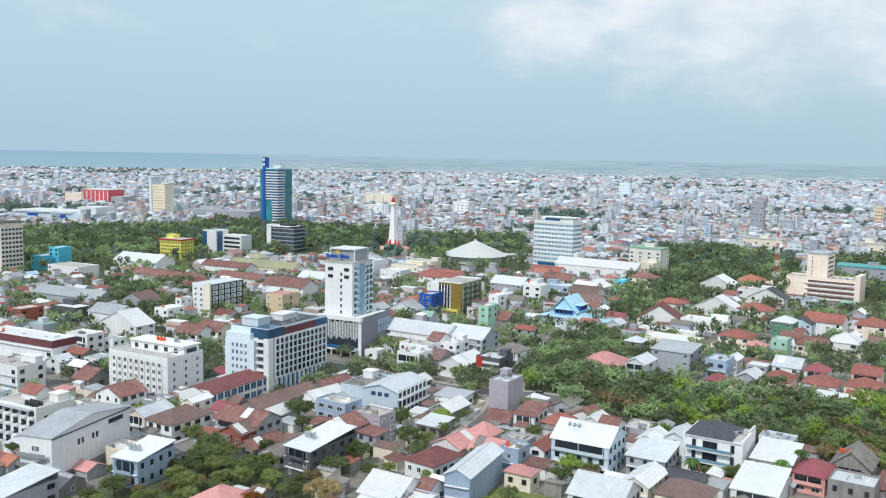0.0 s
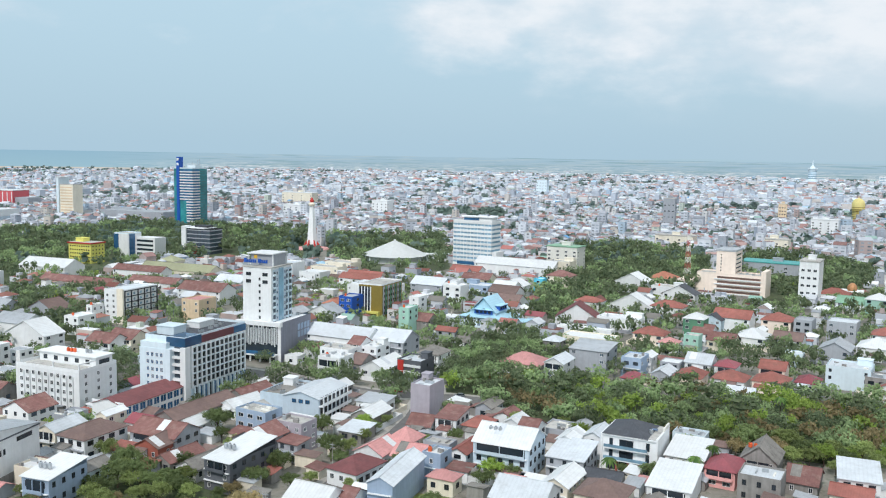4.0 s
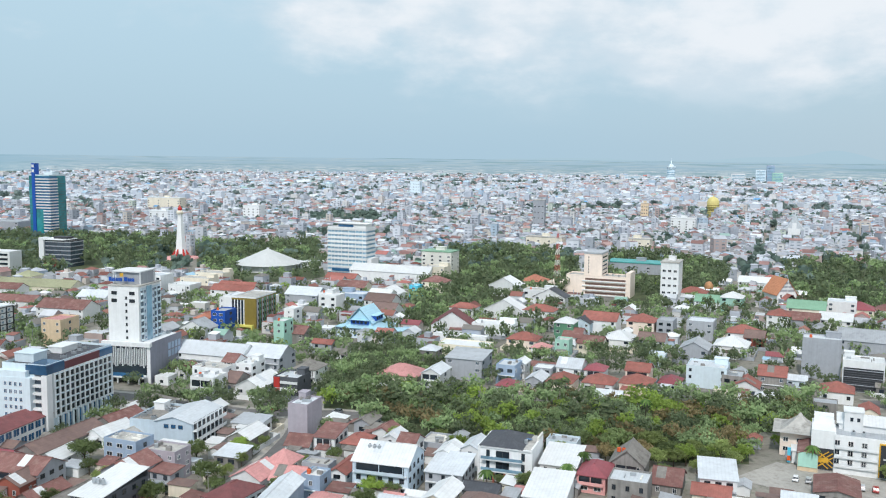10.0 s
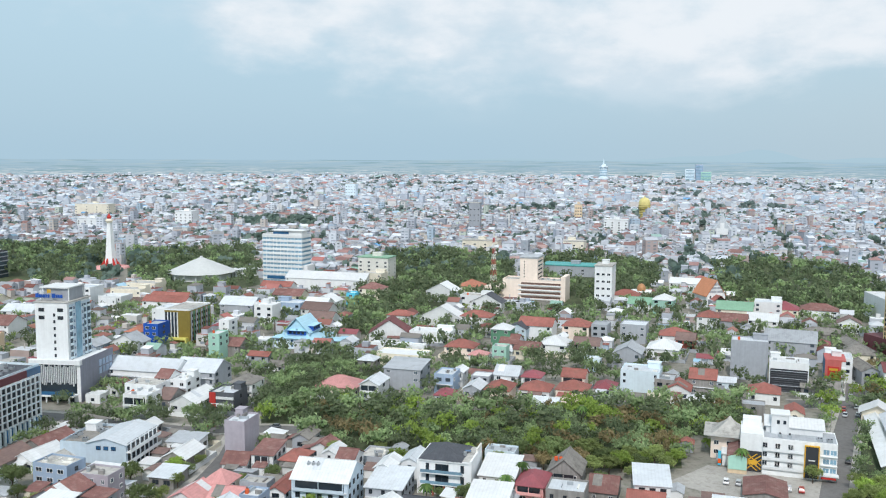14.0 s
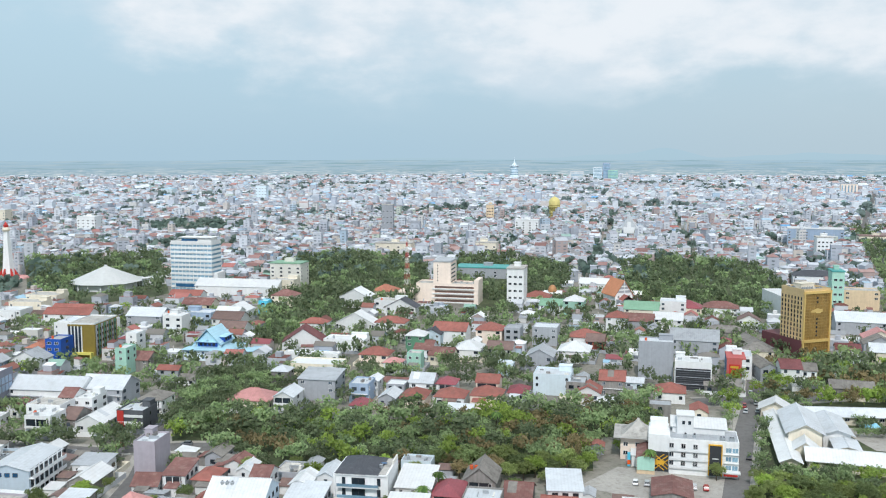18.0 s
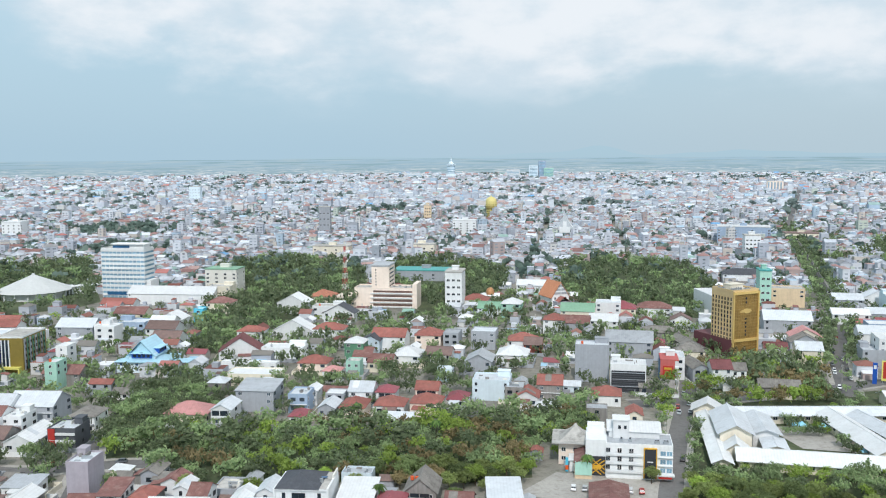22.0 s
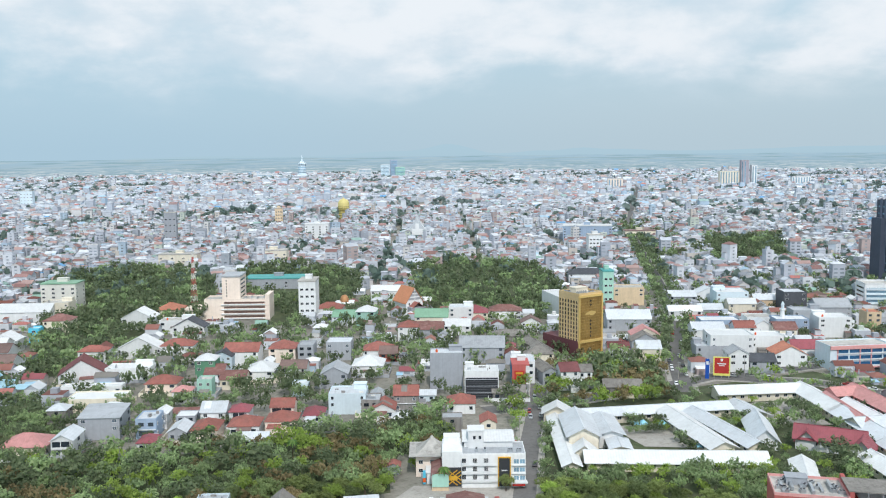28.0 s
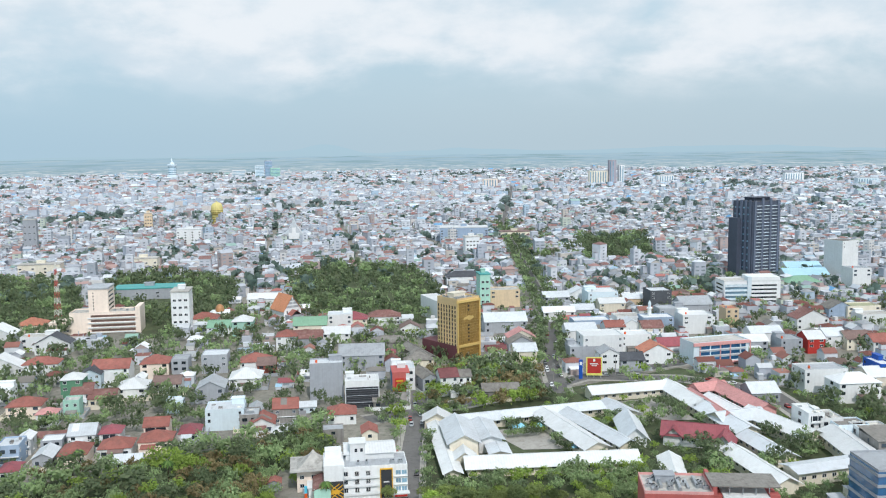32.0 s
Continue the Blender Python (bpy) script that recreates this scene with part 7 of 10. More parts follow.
def far_landmarks():
    # red and white mall with the cream tower to the west
    t = thing("mall", -560, 1445, -20, "wide red and cream shopping mall", "mall")
    boxes("wall", t, surface("mall_pink_red", rgb("d0656b"), 0.7, 0.06), (-28, 27, -18, 18, 0, 27))
    boxes("cream_wing", t, WALL["peach"], (-62, -28, -18, 18, 0, 20))
    boxes("roof", t, ROOF["white"], (-28.5, 27.5, -18.5, 18.5, 27, 28))
    boxes("side_wing", t, WALL["grey"], (27, 52, -14, 14, 0, 17))
    for i in range(7):
        boxes("stripe", t, WALL["white"], (-26 + i * 8.4, -24.6 + i * 8.4, -18.4, -18, 2, 25))
    t = thing("hotel", -392, 1228, -25, "cream tower hotel with a tall white side fin", "hotel")
    boxes("wall", t, WALL["cream"], (-11, 11, -9, 9, 0, 45))
    boxes("fin", t, WALL["ice"], (-15, -11, -11, 9, 0, 55))
    for i in range(11):
        boxes("window_band", t, WALL["beige"], (-10, 10, -9.2, -9, 3 + i * 3.8, 4.6 + i * 3.8))
    boxes("roof", t, ROOF["cement"], (-11, 11, -9, 9, 45, 46))
    boxes("fin_cap", t, WALL["white"], (-15.5, -6, -11.5, 4, 55, 56))
    t = thing("sports_hall", -470, 1090, -20, "low blue and white sports hall with an arched roof", "hall")
    boxes("wall", t, WALL["blue"], (-60, 60, -20, 20, 0, 14))
    boxes("roof", t, ROOF["white"], (-62, 30, -22, 22, 14, 16), (34, 62, -16, 16, 14, 22))
    boxes("blue_panel", t, WALL["royal"], (-40, -24, -20.3, -20, 2, 12), (10, 20, -20.3, -20, 2, 12))
    # spire tower near the horizon
    t = thing("tower", 1846, 3489, 0, "distant pale round tower with a spire", "tower")
    bm = bmesh.new()
    tube(bm, 0, 0, 0, 20, 24, 22, 20)
    tube(bm, 0, 0, 20, 62, 17, 17, 20)
    tube(bm, 0, 0, 62, 67, 20, 20, 20)
    tube(bm, 0, 0, 67, 76, 11, 8, 14)
    tube(bm, 0, 0, 76, 102, 3.5, 0.3, 10)
    part("body", bm, WALL["ice"], t)
    for i in range(5):
        bm = bmesh.new()
        tube(bm, 0, 0, 24 + i * 7.4, 27 + i * 7.4, 17.4, 17.4, 20)
        part("window_ring", bm, GLASS_PALE, t)
    for x, y, w, h, wall in ((2033, 3267, 56, 41, "white"), (2107, 3220, 38, 58, "ice"), (2138, 3199, 30, 77, "steelblue"), (2152, 3170, 40, 47, "mint"), (2204, 3154, 30, 28, "white"), (1700, 3560, 70, 26, "white")):
        t = thing("office_tower", x, y, -30, "distant pale high-rise block", "skyscraper", "far high-rises")
        boxes("wall", t, WALL[wall], (-w / 2, w / 2, -12, 12, 0, h))
        for i in range(int(h / 6)):
            boxes("window_band", t, GLASS_PALE, (-w / 2 + 2, w / 2 - 2, -12.3, -12, 3 + i * 6, 5.4 + i * 6))
        boxes("roof", t, ROOF["grey"], (-w / 2, w / 2, -12, 12, h, h + 0.8))
    for x, y, w, h, wall in ((2290, 1607, 60, 46, "cream"), (2314, 1572, 22, 78, "mauve"), (2330, 1550, 16, 63, "white"), (2485, 1490, 56, 27, "white"), (1930, 1737, 42, 31, "peach"), (2730, 1180, 60, 32, "white"), (2560, 900, 60, 26, "ice")):
        t = thing("apartment_tower", x, y, -40, "distant white apartment block", "apartment building", "far high-rises")
        boxes("wall", t, WALL[wall], (-w / 2, w / 2, -10, 10, 0, h))
        for i in range(max(2, int(w / 8))):
            boxes("window_strip", t, GLASS_PALE, (-w / 2 + 2 + i * 8, -w / 2 + 5 + i * 8, -10.3, -10, 3, h - 3))
        boxes("roof", t, ROOF["grey"], (-w / 2, w / 2, -10, 10, h, h + 0.8))
    # yellow domed tower
    t = thing("hotel", 778, 1321, -30, "round yellow tower with a domed top", "tower")
    bm = bmesh.new()
    tube(bm, 0, 0, 0, 17, 8.6, 8.6, 18)
    tube(bm, 0, 0, 17, 20, 8.6, 9.8, 18)
    tube(bm, 0, 0, 20, 27, 9.8, 9.8, 18)
    for k in range(5):
        a, b = k * 0.3, (k + 1) * 0.3
        tube(bm, 0, 0, 27 + 10 * math.sin(a), 27 + 10 * math.sin(b), 9.8 * math.cos(a), 9.8 * math.cos(b), 18)
    tube(bm, 0, 0, 36.9, 39.5, 1.2, 0.2, 8)
    part("body", bm, surface("pale_gold_render", rgb("d9cc86"), 0.6, 0.08), t)
    for i in range(8):
        bm = bmesh.new()
        tube(bm, 0, 0, 2 + i * 2.9, 2.9 + i * 2.9, 8.85 if i < 5 else 10.05, 8.85 if i < 5 else 10.05, 18)
        part("window_ring", bm, WALL["olive"], t)
    # church with a sweeping roof
    t = thing("church", 672, 950, -36, "pale church with an upswept pointed roof", "church")
    boxes("wall", t, WALL["ice"], (-15, 15, -10, 10, 0, 8))
    bm = bmesh.new()
    prof = [(-21, 12), (-15, 13), (-9, 17), (-4.5, 23), (-1.5, 30), (0, 34.5), (1.5, 30), (4.5, 23), (9, 17), (15, 13), (21, 12)]
    rows = [[bm.verts.new((u, v, z)) for v in (-12, 12)] for u, z in prof]
    for a, b in zip(rows, rows[1:]):
        bm.faces.new((a[0], b[0], b[1], a[1]))
    bm.faces.new([r[0] for r in rows])
    bm.faces.new([r[1] for r in rows][::-1])
    part("roof", bm, ROOF["silver"], t, "upswept silver roof")
    boxes("gable_wall", t, WALL["white"], (-7, 7, -12.4, -12.1, 8, 16), (-2.5, 2.5, -12.4, -12.1, 16, 23))
    for name, label, x, y, w, d, h, wall, roof, yaw in (
            ("mall", "long white mall with a grey glass front", 830, 793, 62, 30, 20, "steelblue", "white", -44),
            ("building", "slim orange and grey tower block", 640, 1292, 12, 14, 28, "beige", "cement", -30),
            ("building", "plain grey concrete slab block", 400, 1118, 15, 12, 42, "grey", "cement", -30),
            ("building", "pale tower block with a blue sign", 437, 2121, 26, 18, 38, "ice", "cement", -30),
            ("building", "pale store under a bright blue roof", 265, 2531, 32, 24, 19, "ice", "blue", -30),
            ("building", "tall white house above low roofs", -95, 1290, 34, 20, 18, "white", "white", -30),
            ("building", "cream terraced building with white roof", -110, 1560, 62, 20, 24, "cream", "white", -30),
            ("building", "white block with a violet side", 30, 1320, 26, 22, 24, "white", "white", -30),
            ("building", "long white row of flats", 330, 900, 40, 16, 13, "cream", "cement", -36),
            ("building", "white flats with open balconies", 585, 1065, 32, 18, 20, "white", "white", -36),
            ("building", "cream four-storey block of flats", 417, 857, 30, 16, 14, "cream", "cement", -36),
            ("building", "white block on the avenue", 716, 672, 16, 16, 24, "white", "cement", -36),
            ("building", "narrow teal tower with glass front", 489, 446, 8, 14, 28, "mint", "teal", -36),
            ("building", "long low store with a brown top", 905, 770, 40, 22, 10, "cream", "brown", -40),
            ("sports_hall", "long hall with a teal metal roof", 345, 700, 55, 24, 9, "grey", "teal", -36),
            ("building", "white stepped apartment block", 295.5, 552, 12, 20, 28, "white", "cement", -36),
            ("building", "concrete block with a green roof house", 170, 721, 27, 18, 19, "pearl", "green", -36)):
        t = thing(name, x, y, yaw, label, "building")
        boxes("wall", t, WALL[wall], (-w / 2, w / 2, -d / 2, d / 2, 0, h))
        boxes("roof", t, ROOF[roof], (-w / 2 - 0.4, w / 2 + 0.4, -d / 2 - 0.4, d / 2 + 0.4, h, h + 0.8))
        side, front, ks, kf = seen_faces(x, y, yaw)
        windows(t, front, w, d, max(2, min(5, int(h / 3.6))), max(2, min(4, int(w / 4))), 2.4, (h - 3) / max(2, min(5, int(h / 3.6))), 2.2, 1.6, FRAME, GLASS, True, 1.2)
        windows(t, side, w, d, max(2, min(5, int(h / 3.6))), 2, 2.4, (h - 3) / max(2, min(5, int(h / 3.6))), 1.8, 1.6, FRAME, GLASS, True, 1.5)
        plant_room(t, 0, 2, min(8, w * 0.4), 5, h + 0.8, 2.6, WALL[wall])


for build in (slab_hotel, tower_hotel, white_hotel, warehouse, arcade_block, balcony_flats, grid_office, apartment_hall, villa_dark_roof, office_white_tower, teal_tower,
              monument_tower, pavilion_dome, pink_office, radio_mast, gold_tower, dark_tower, slab_left, yellow_block, glass_pair, curtain_hotel_green,
              gabled_hall, blue_roof_house, corner_block, pagoda_house, school, red_hotel, striped_shops, sign_corner, minaret, far_landmarks):
    build()

# ---- houses and small buildings ----
house(-177.6, 371.8, -27, 44.8, 12.0, 11, "flat", "white", "white", extra="maroon")
house(-163.8, 326.7, -27, 25.4, 12.0, 10, "flat", "cement", "white")
house(-157.1, 381.2, -27, 13.3, 9.0, 10, "flat", "white", "white")
house(-112.4, 303.0, -28, 11.7, 12.0, 6, "gable_y", "rust", "white")
house(-132.4, 328.1, -27, 8.7, 12.0, 5, "gable_x", "rust", "bare")
house(-93.7, 277.5, -25, 7.3, 12.9, 7, "gable_y", "silver", "cream")
house(-82.5, 272.0, -31, 11.3, 16.9, 7, "hip", "brown", "white")
house(-61.4, 275.1, -29, 17.5, 12.0, 6, "gable_x", "rust", "grey")
house(-62.1, 265.6, -27, 8.8, 8.8, 5, "gable_y", "brown", "brick")
house(-53.6, 257.1, -36, 7.2, 13.0, 4, "gable_y", "rust", "bare")
house(-45.6, 252.0, -32, 7.6, 14.5, 4, "gable_y", "ash", "white")
house(-34.0, 244.9, -34, 9.3, 19.2, 9, "shed", "white", "dark", extra="tank")
house(-30.7, 264.5, -34, 10.5, 13.6, 7.5, "gable_y", "rust", "grey")
house(-20.6, 262.4, -36, 7.5, 5.8, 6, "shed", "rust", "grey")
house(-20.9, 272.6, -33, 10.9, 8.1, 9, "flat", "cement", "mauve")
house(-33.6, 285.6, -35, 12.6, 8.4, 9, "flat", "cement", "steelblue")
house(-42.6, 311.0, -38, 9.6, 14.6, 4, "gable_y", "white", "white")
house(-56.8, 303.0, -32, 9.4, 30.5, 5, "gable_y", "brown", "bare")
house(-41.3, 326.2, -36, 9.8, 16.0, 4, "gable_y", "rust", "bare")
house(-55.0, 289.5, -28, 7.4, 11.5, 4, "gable_y", "white", "white")
house(-81.4, 288.5, -29, 4.2, 9.0, 8, "gable_y", "white", "cream")
house(5.0, 312.0, -31, 11.0, 9.0, 4.5, "shed", "grey", "white")
house(3.4, 299.0, -31, 8.6, 13.0, 4.2, "gable_y", "white", "bare")
house(-1.5, 281.5, -31, 8.5, 9.0, 3.6, "shed", "silver", "bare")
house(-20.2, 284.2, -34, 11.5, 5.6, 6, "shed", "white", "cream")
house(22.8, 298.7, -32, 7.4, 11.0, 14, "flat", "silver", "mauve", extra="blank")
house(30.4, 286.6, -28, 7.4, 12.0, 6.5, "shed", "rust", "white")
house(39.0, 282.2, -34, 7.4, 11.0, 5, "hip", "tile", "bare")
house(20.8, 287.0, -26, 8.2, 9.6, 4, "gable_x", "rust", "white")
house(5.1, 258.0, -34, 9.9, 11.4, 5, "gable_y", "coral", "white")
house(15.4, 253.0, -30, 9.4, 10.6, 5.2, "gable_x", "coral", "white")
house(13.6, 264.0, -33, 8.4, 8.4, 6.2, "hip", "coral", "cream", rise=3.4)
house(-1.4, 244.0, -38, 10.4, 13.6, 5, "hip", "maroon", "white")
house(9.6, 229.2, -24, 7.0, 24.0, 9, "gable_y", "silver", "steelblue", extra="blank")
house(21.8, 246.0, -33, 6.0, 7.0, 7.5, "flat", "white", "steelblue")
house(28.4, 242.6, -30, 6.4, 5.2, 4, "shed", "rust", "white")
house(32.4, 257.4, -32, 5.6, 15.5, 5.5, "gable_y", "tile", "white")
house(43.8, 250.6, -30, 17.2, 15.0, 10, "gable_x", "white", "blue", extra="tank")
house(54.0, 268.6, -33, 5.9, 9.0, 8, "gable_x", "rust", "white")
house(50.9, 279.0, -32, 4.7, 9.0, 7, "gable_y", "white", "white")
house(65.0, 261.1, -33, 6.0, 10.8, 7, "gable_y", "white", "white")
house(74.4, 263.9, -33, 6.5, 11.5, 7, "gable_y", "silver", "white")
house(62.4, 249.0, -31, 11.2, 14.5, 6, "shed", "silver", "grey")
house(55.6, 230.0, -34, 7.6, 14.5, 5.5, "gable_y", "white", "cream")
house(97.8, 247.4, -32, 11.0, 15.5, 6.5, "shed", "white", "white")
house(86.0, 227.2, -31, 11.5, 17.5, 5.5, "shed", "white", "white")
house(105.0, 238.6, -35, 8.6, 13.0, 5.5, "hip", "crimson", "pink")
house(118.9, 244.3, -34, 10.4, 13.0, 6, "gable_y", "ash", "bare", rise=4.2, extra="tankorange")
house(110.2, 225.7, -34, 11.2, 10.0, 7, "flat", "silver", "bare")
house(64.6, 221.3, -33, 12.8, 12.0, 5, "hip", "brown", "cream")
house(42.2, 215.8, -32, 14.1, 14.0, 7, "gable_x", "silver", "white")
house(-11.8, 219.8, -31, 11.7, 14.0, 5, "gable_x", "white", "white")
house(-54.3, 211.6, -29, 10.8, 12.0, 5, "hip", "coral", "white")
house(-2.3, 220.3, -31, 4.1, 9.2, 5, "gable_x", "rust", "white")
house(-106.5, 213.2, -28, 10.1, 18.0, 6, "shed", "silver", "grey")
house(-45.3, 215.7, -30, 4.0, 7.4, 4, "gable_x", "brown", "bare")
house(-198.1, 465.3, -27, 19.6, 12.0, 7, "flat", "white", "dark")
house(-170.0, 448.7, -27, 20.5, 14.0, 8, "gable_x", "grey", "white")
house(-150.2, 414.0, -27, 23.5, 12.0, 9, "gable_y", "white", "white")
house(-219.6, 457.5, -27, 11.0, 14.0, 7, "flat", "cement", "brick")
house(-214.8, 506.5, -27, 53.5, 14.0, 7, "gable_x", "grey", "grey")
house(-172.1, 497.2, -27, 18.3, 14.0, 6, "gable_y", "brown", "grey")
house(-142.7, 479.9, -27, 4.0, 8.4, 10, "flat", "cement", "white")
house(-142.6, 454.5, -27, 9.2, 12.0, 9, "flat", "white", "white")
house(-115.8, 406.7, -28, 13.9, 12.0, 7, "gable_x", "rust", "white")
house(-108.5, 414.3, -28, 14.2, 12.0, 7, "gable_x", "rust", "cream")
house(-159.3, 649.9, -27, 43.3, 12.0, 7, "gable_x", "rust", "white")
house(-187.8, 599.5, -27, 59.0, 12.0, 6, "gable_x", "rust", "cream")
house(-134.4, 661.9, -27, 62.7, 16.0, 6, "gable_x", "olive", "cream")
house(-136.9, 598.0, -27, 38.8, 12.0, 6, "gable_x", "rust", "white")
house(-86.5, 597.8, -29, 21.2, 14.0, 7, "gable_x", "silver", "white")
house(-87.6, 477.2, -29, 11.6, 14.0, 14, "flat", "coral", "beige")
house(-74.0, 442.5, -29, 13.8, 14.0, 8, "flat", "cement", "grey")
house(-303.0, 664.0, -27, 12.0, 14.0, 10, "flat", "white", "aqua")
house(-292.5, 668.0, -27, 10.5, 12.0, 16, "flat", "white", "aqua")
house(-261.5, 617.8, -27, 30.8, 18.0, 9, "flat", "cement", "white")
house(-230.8, 674.6, -27, 43.8, 20.0, 7, "gable_x", "white", "white")
house(-148.7, 699.0, -27, 15.1, 14.0, 8, "hip", "olive", "cream")
house(-15.1, 693.6, -31, 24.0, 16.0, 8, "flat", "cement", "cream")
house(-33.8, 626.6, -30, 17.2, 14.0, 9, "flat", "white", "white")
house(-293.4, 1183.4, -27, 104.9, 30.0, 14, "flat", "grey", "grey")
house(121.2, 677.3, -34, 66.7, 18.0, 9, "gable_x", "white", "white")
house(86.2, 613.2, -33, 12.6, 14.0, 7, "gable_x", "rust", "cream")
house(144.0, 622.9, -35, 17.9, 14.0, 8, "hip", "rust", "cream")
house(101.6, 575.4, -34, 15.9, 14.0, 8, "gable_y", "white", "white")
house(89.1, 521.9, -33, 16.5, 12.0, 7, "gable_x", "brown", "white")
house(59.6, 549.3, -33, 11.4, 12.0, 11, "flat", "white", "white")
house(45.5, 574.0, -32, 23.0, 16.0, 9, "gable_x", "silver", "grey")
house(80.6, 667.1, -33, 24.5, 12.0, 6, "gable_x", "tile", "white")
house(2.8, 632.9, -31, 27.8, 12.0, 6, "gable_x", "tile", "cream")
house(9.6, 548.2, -31, 29.7, 16.0, 12, "flat", "silver", "white")
house(-15.7, 509.5, -31, 8.9, 14.0, 7, "hip", "orange", "white")
house(-19.4, 479.9, -30, 16.2, 12.0, 7, "gable_y", "grey", "white")
house(-36.4, 478.0, -30, 9.6, 14.0, 7, "gable_y", "grey", "steelblue")
house(31.8, 498.3, -32, 6.2, 10.0, 12, "flat", "white", "white")
house(24.1, 456.4, -32, 6.0, 10.0, 13, "flat", "white", "mint")
house(29.4, 464.7, -32, 19.0, 12.0, 6, "gable_x", "rust", "bare")
house(-6.3, 493.4, -31, 8.6, 12.0, 13, "flat", "grey", "royal")
house(386.6, 588.2, -40, 26.1, 14.0, 7, "gable_x", "white", "white")
house(138.0, 225.4, -28, 10.4, 14.0, 7, "shed", "silver", "white")
house(125.3, 231.0, -35, 8.4, 12.0, 4, "gable_x", "rust", "bare")
house(171.0, 215.0, -37, 12.0, 15.0, 3.8, "gable_y", "rust", "bare", rise=1.3)
house(185.0, 252.2, -36, 5.2, 6.8, 7, "gable_y", "rust", "mint")
house(111.1, 345.8, -34, 7.1, 10.0, 4, "hip", "crimson", "white")
house(125.7, 349.7, -35, 7.4, 12.5, 5, "gable_y", "silver", "grey")
house(135.6, 345.1, -35, 10.8, 14.0, 5, "hip", "tile", "peach")
house(150.2, 339.4, -35, 12.8, 12.0, 5, "hip", "tile", "white")
house(165.6, 335.3, -36, 13.2, 12.0, 5, "hip", "tile", "peach")
house(170.6, 344.2, -36, 10.1, 10.0, 8, "gable_x", "tile", "peach")
house(154.1, 352.6, -35, 8.6, 10.0, 7, "hip", "crimson", "white")
house(182.0, 336.9, -36, 8.7, 12.0, 4, "hip", "crimson", "white")
house(201.7, 340.5, -37, 16.9, 14.0, 9, "flat", "silver", "ice")
house(207.7, 330.3, -37, 8.4, 11.8, 7, "flat", "grey", "bare")
house(208.8, 322.1, -37, 10.8, 12.0, 5, "gable_y", "tile", "white")
house(224.1, 326.1, -37, 11.1, 12.0, 8, "gable_x", "tile", "bare")
house(241.9, 307.7, -38, 12.6, 12.0, 5, "hip", "tile", "white")
house(145.6, 360.2, -35, 10.8, 12.0, 7, "gable_x", "silver", "white")
house(125.8, 370.9, -35, 5.4, 9.2, 7, "gable_y", "white", "white")
house(102.2, 375.3, -34, 17.0, 15.0, 9.6, "shed", "grey", "grey")
house(84.1, 362.6, -33, 8.4, 14.0, 7, "gable_y", "silver", "white")
house(70.9, 370.0, -33, 18.0, 14.0, 5, "hip", "coral", "cream")
house(117.4, 363.3, -34, 8.6, 12.0, 8, "flat", "silver", "steelblue")
house(112.3, 420.0, -34, 26.0, 14.0, 5, "flat", "white", "cream")
house(119.1, 472.2, -20, 23.0, 16.0, 6, "gable_y", "maroon", "white", rise=7.5)
house(135.5, 510.8, -35, 15.4, 10.0, 8, "hip", "tile", "white")
house(139.9, 460.1, -35, 23.1, 12.0, 7, "flat", "white", "white")
house(145.3, 425.0, -35, 15.5, 12.0, 6, "hip", "tile", "peach")
house(169.8, 429.2, -36, 10.2, 11.0, 13, "hip", "white", "green")
house(160.1, 407.4, -35, 7.2, 8.0, 8, "flat", "cement", "mint")
house(199.0, 449.8, -37, 19.1, 14.0, 10, "gable_x", "tile", "white")
house(187.9, 449.3, -36, 10.4, 14.0, 9, "gable_y", "char", "blue")
house(222.0, 446.0, -37, 15.0, 14.0, 9, "hip", "tile", "peach")
house(232.6, 437.9, -38, 8.9, 12.0, 10, "flat", "grey", "grey")
house(251.3, 433.2, -38, 14.2, 14.0, 10, "flat", "silver", "grey")
house(266.0, 415.2, -38, 16.5, 14.0, 7, "hip", "tile", "white")
house(195.3, 418.1, -36, 14.6, 16.0, 6, "hip", "white", "white")
house(210.8, 411.2, -37, 13.6, 12.0, 6, "gable_x", "brown", "white")
house(178.2, 414.2, -36, 12.9, 12.0, 5, "gable_x", "rust", "cream")
house(221.0, 385.6, -37, 13.5, 16.0, 7, "gable_y", "grey", "grey")
house(245.3, 392.3, -38, 16.2, 16.0, 6, "hip", "white", "white")
house(268.0, 407.2, -39, 9.9, 12.0, 6, "gable_x", "brown", "brick")
house(172.4, 423.5, -36, 9.6, 14.0, 7, "gable_x", "rust", "white")
house(311.1, 449.6, -40, 12.5, 14.0, 9, "hip", "tile", "white")
house(261.2, 344.0, -38, 16.5, 11.0, 18, "flat", "silver", "grey", extra="blank")
house(264.3, 320.3, -38, 16.4, 12.0, 13, "flat", "white", "white", extra="black")
house(312.3, 378.1, -40, 25.2, 18.0, 9, "gable_x", "grey", "grey")
house(299.2, 329.4, -39, 12.1, 14.0, 11, "flat", "silver", "white")
house(334.0, 355.5, -32, 16.0, 15.0, 5.5, "hip", "ash", "cream")
house(347, 367, -22, 9.0, 40.0, 4.5, "gable_y", "ash", "bare")
house(316.0, 507.4, -40, 13.3, 14.0, 10, "hip", "white", "mint")
house(313.8, 554.2, -40, 18.9, 14.0, 6, "hip", "tile", "white")
house(308.2, 517.7, -40, 21.9, 14.0, 6, "gable_x", "green", "white")
house(190.2, 598.1, -36, 21.5, 16.0, 8, "gable_y", "white", "white")
house(217.7, 614.9, -37, 18.2, 16.0, 8, "hip", "orange", "cream")
house(205.1, 567.3, -37, 21.6, 12.0, 8, "flat", "cement", "white")
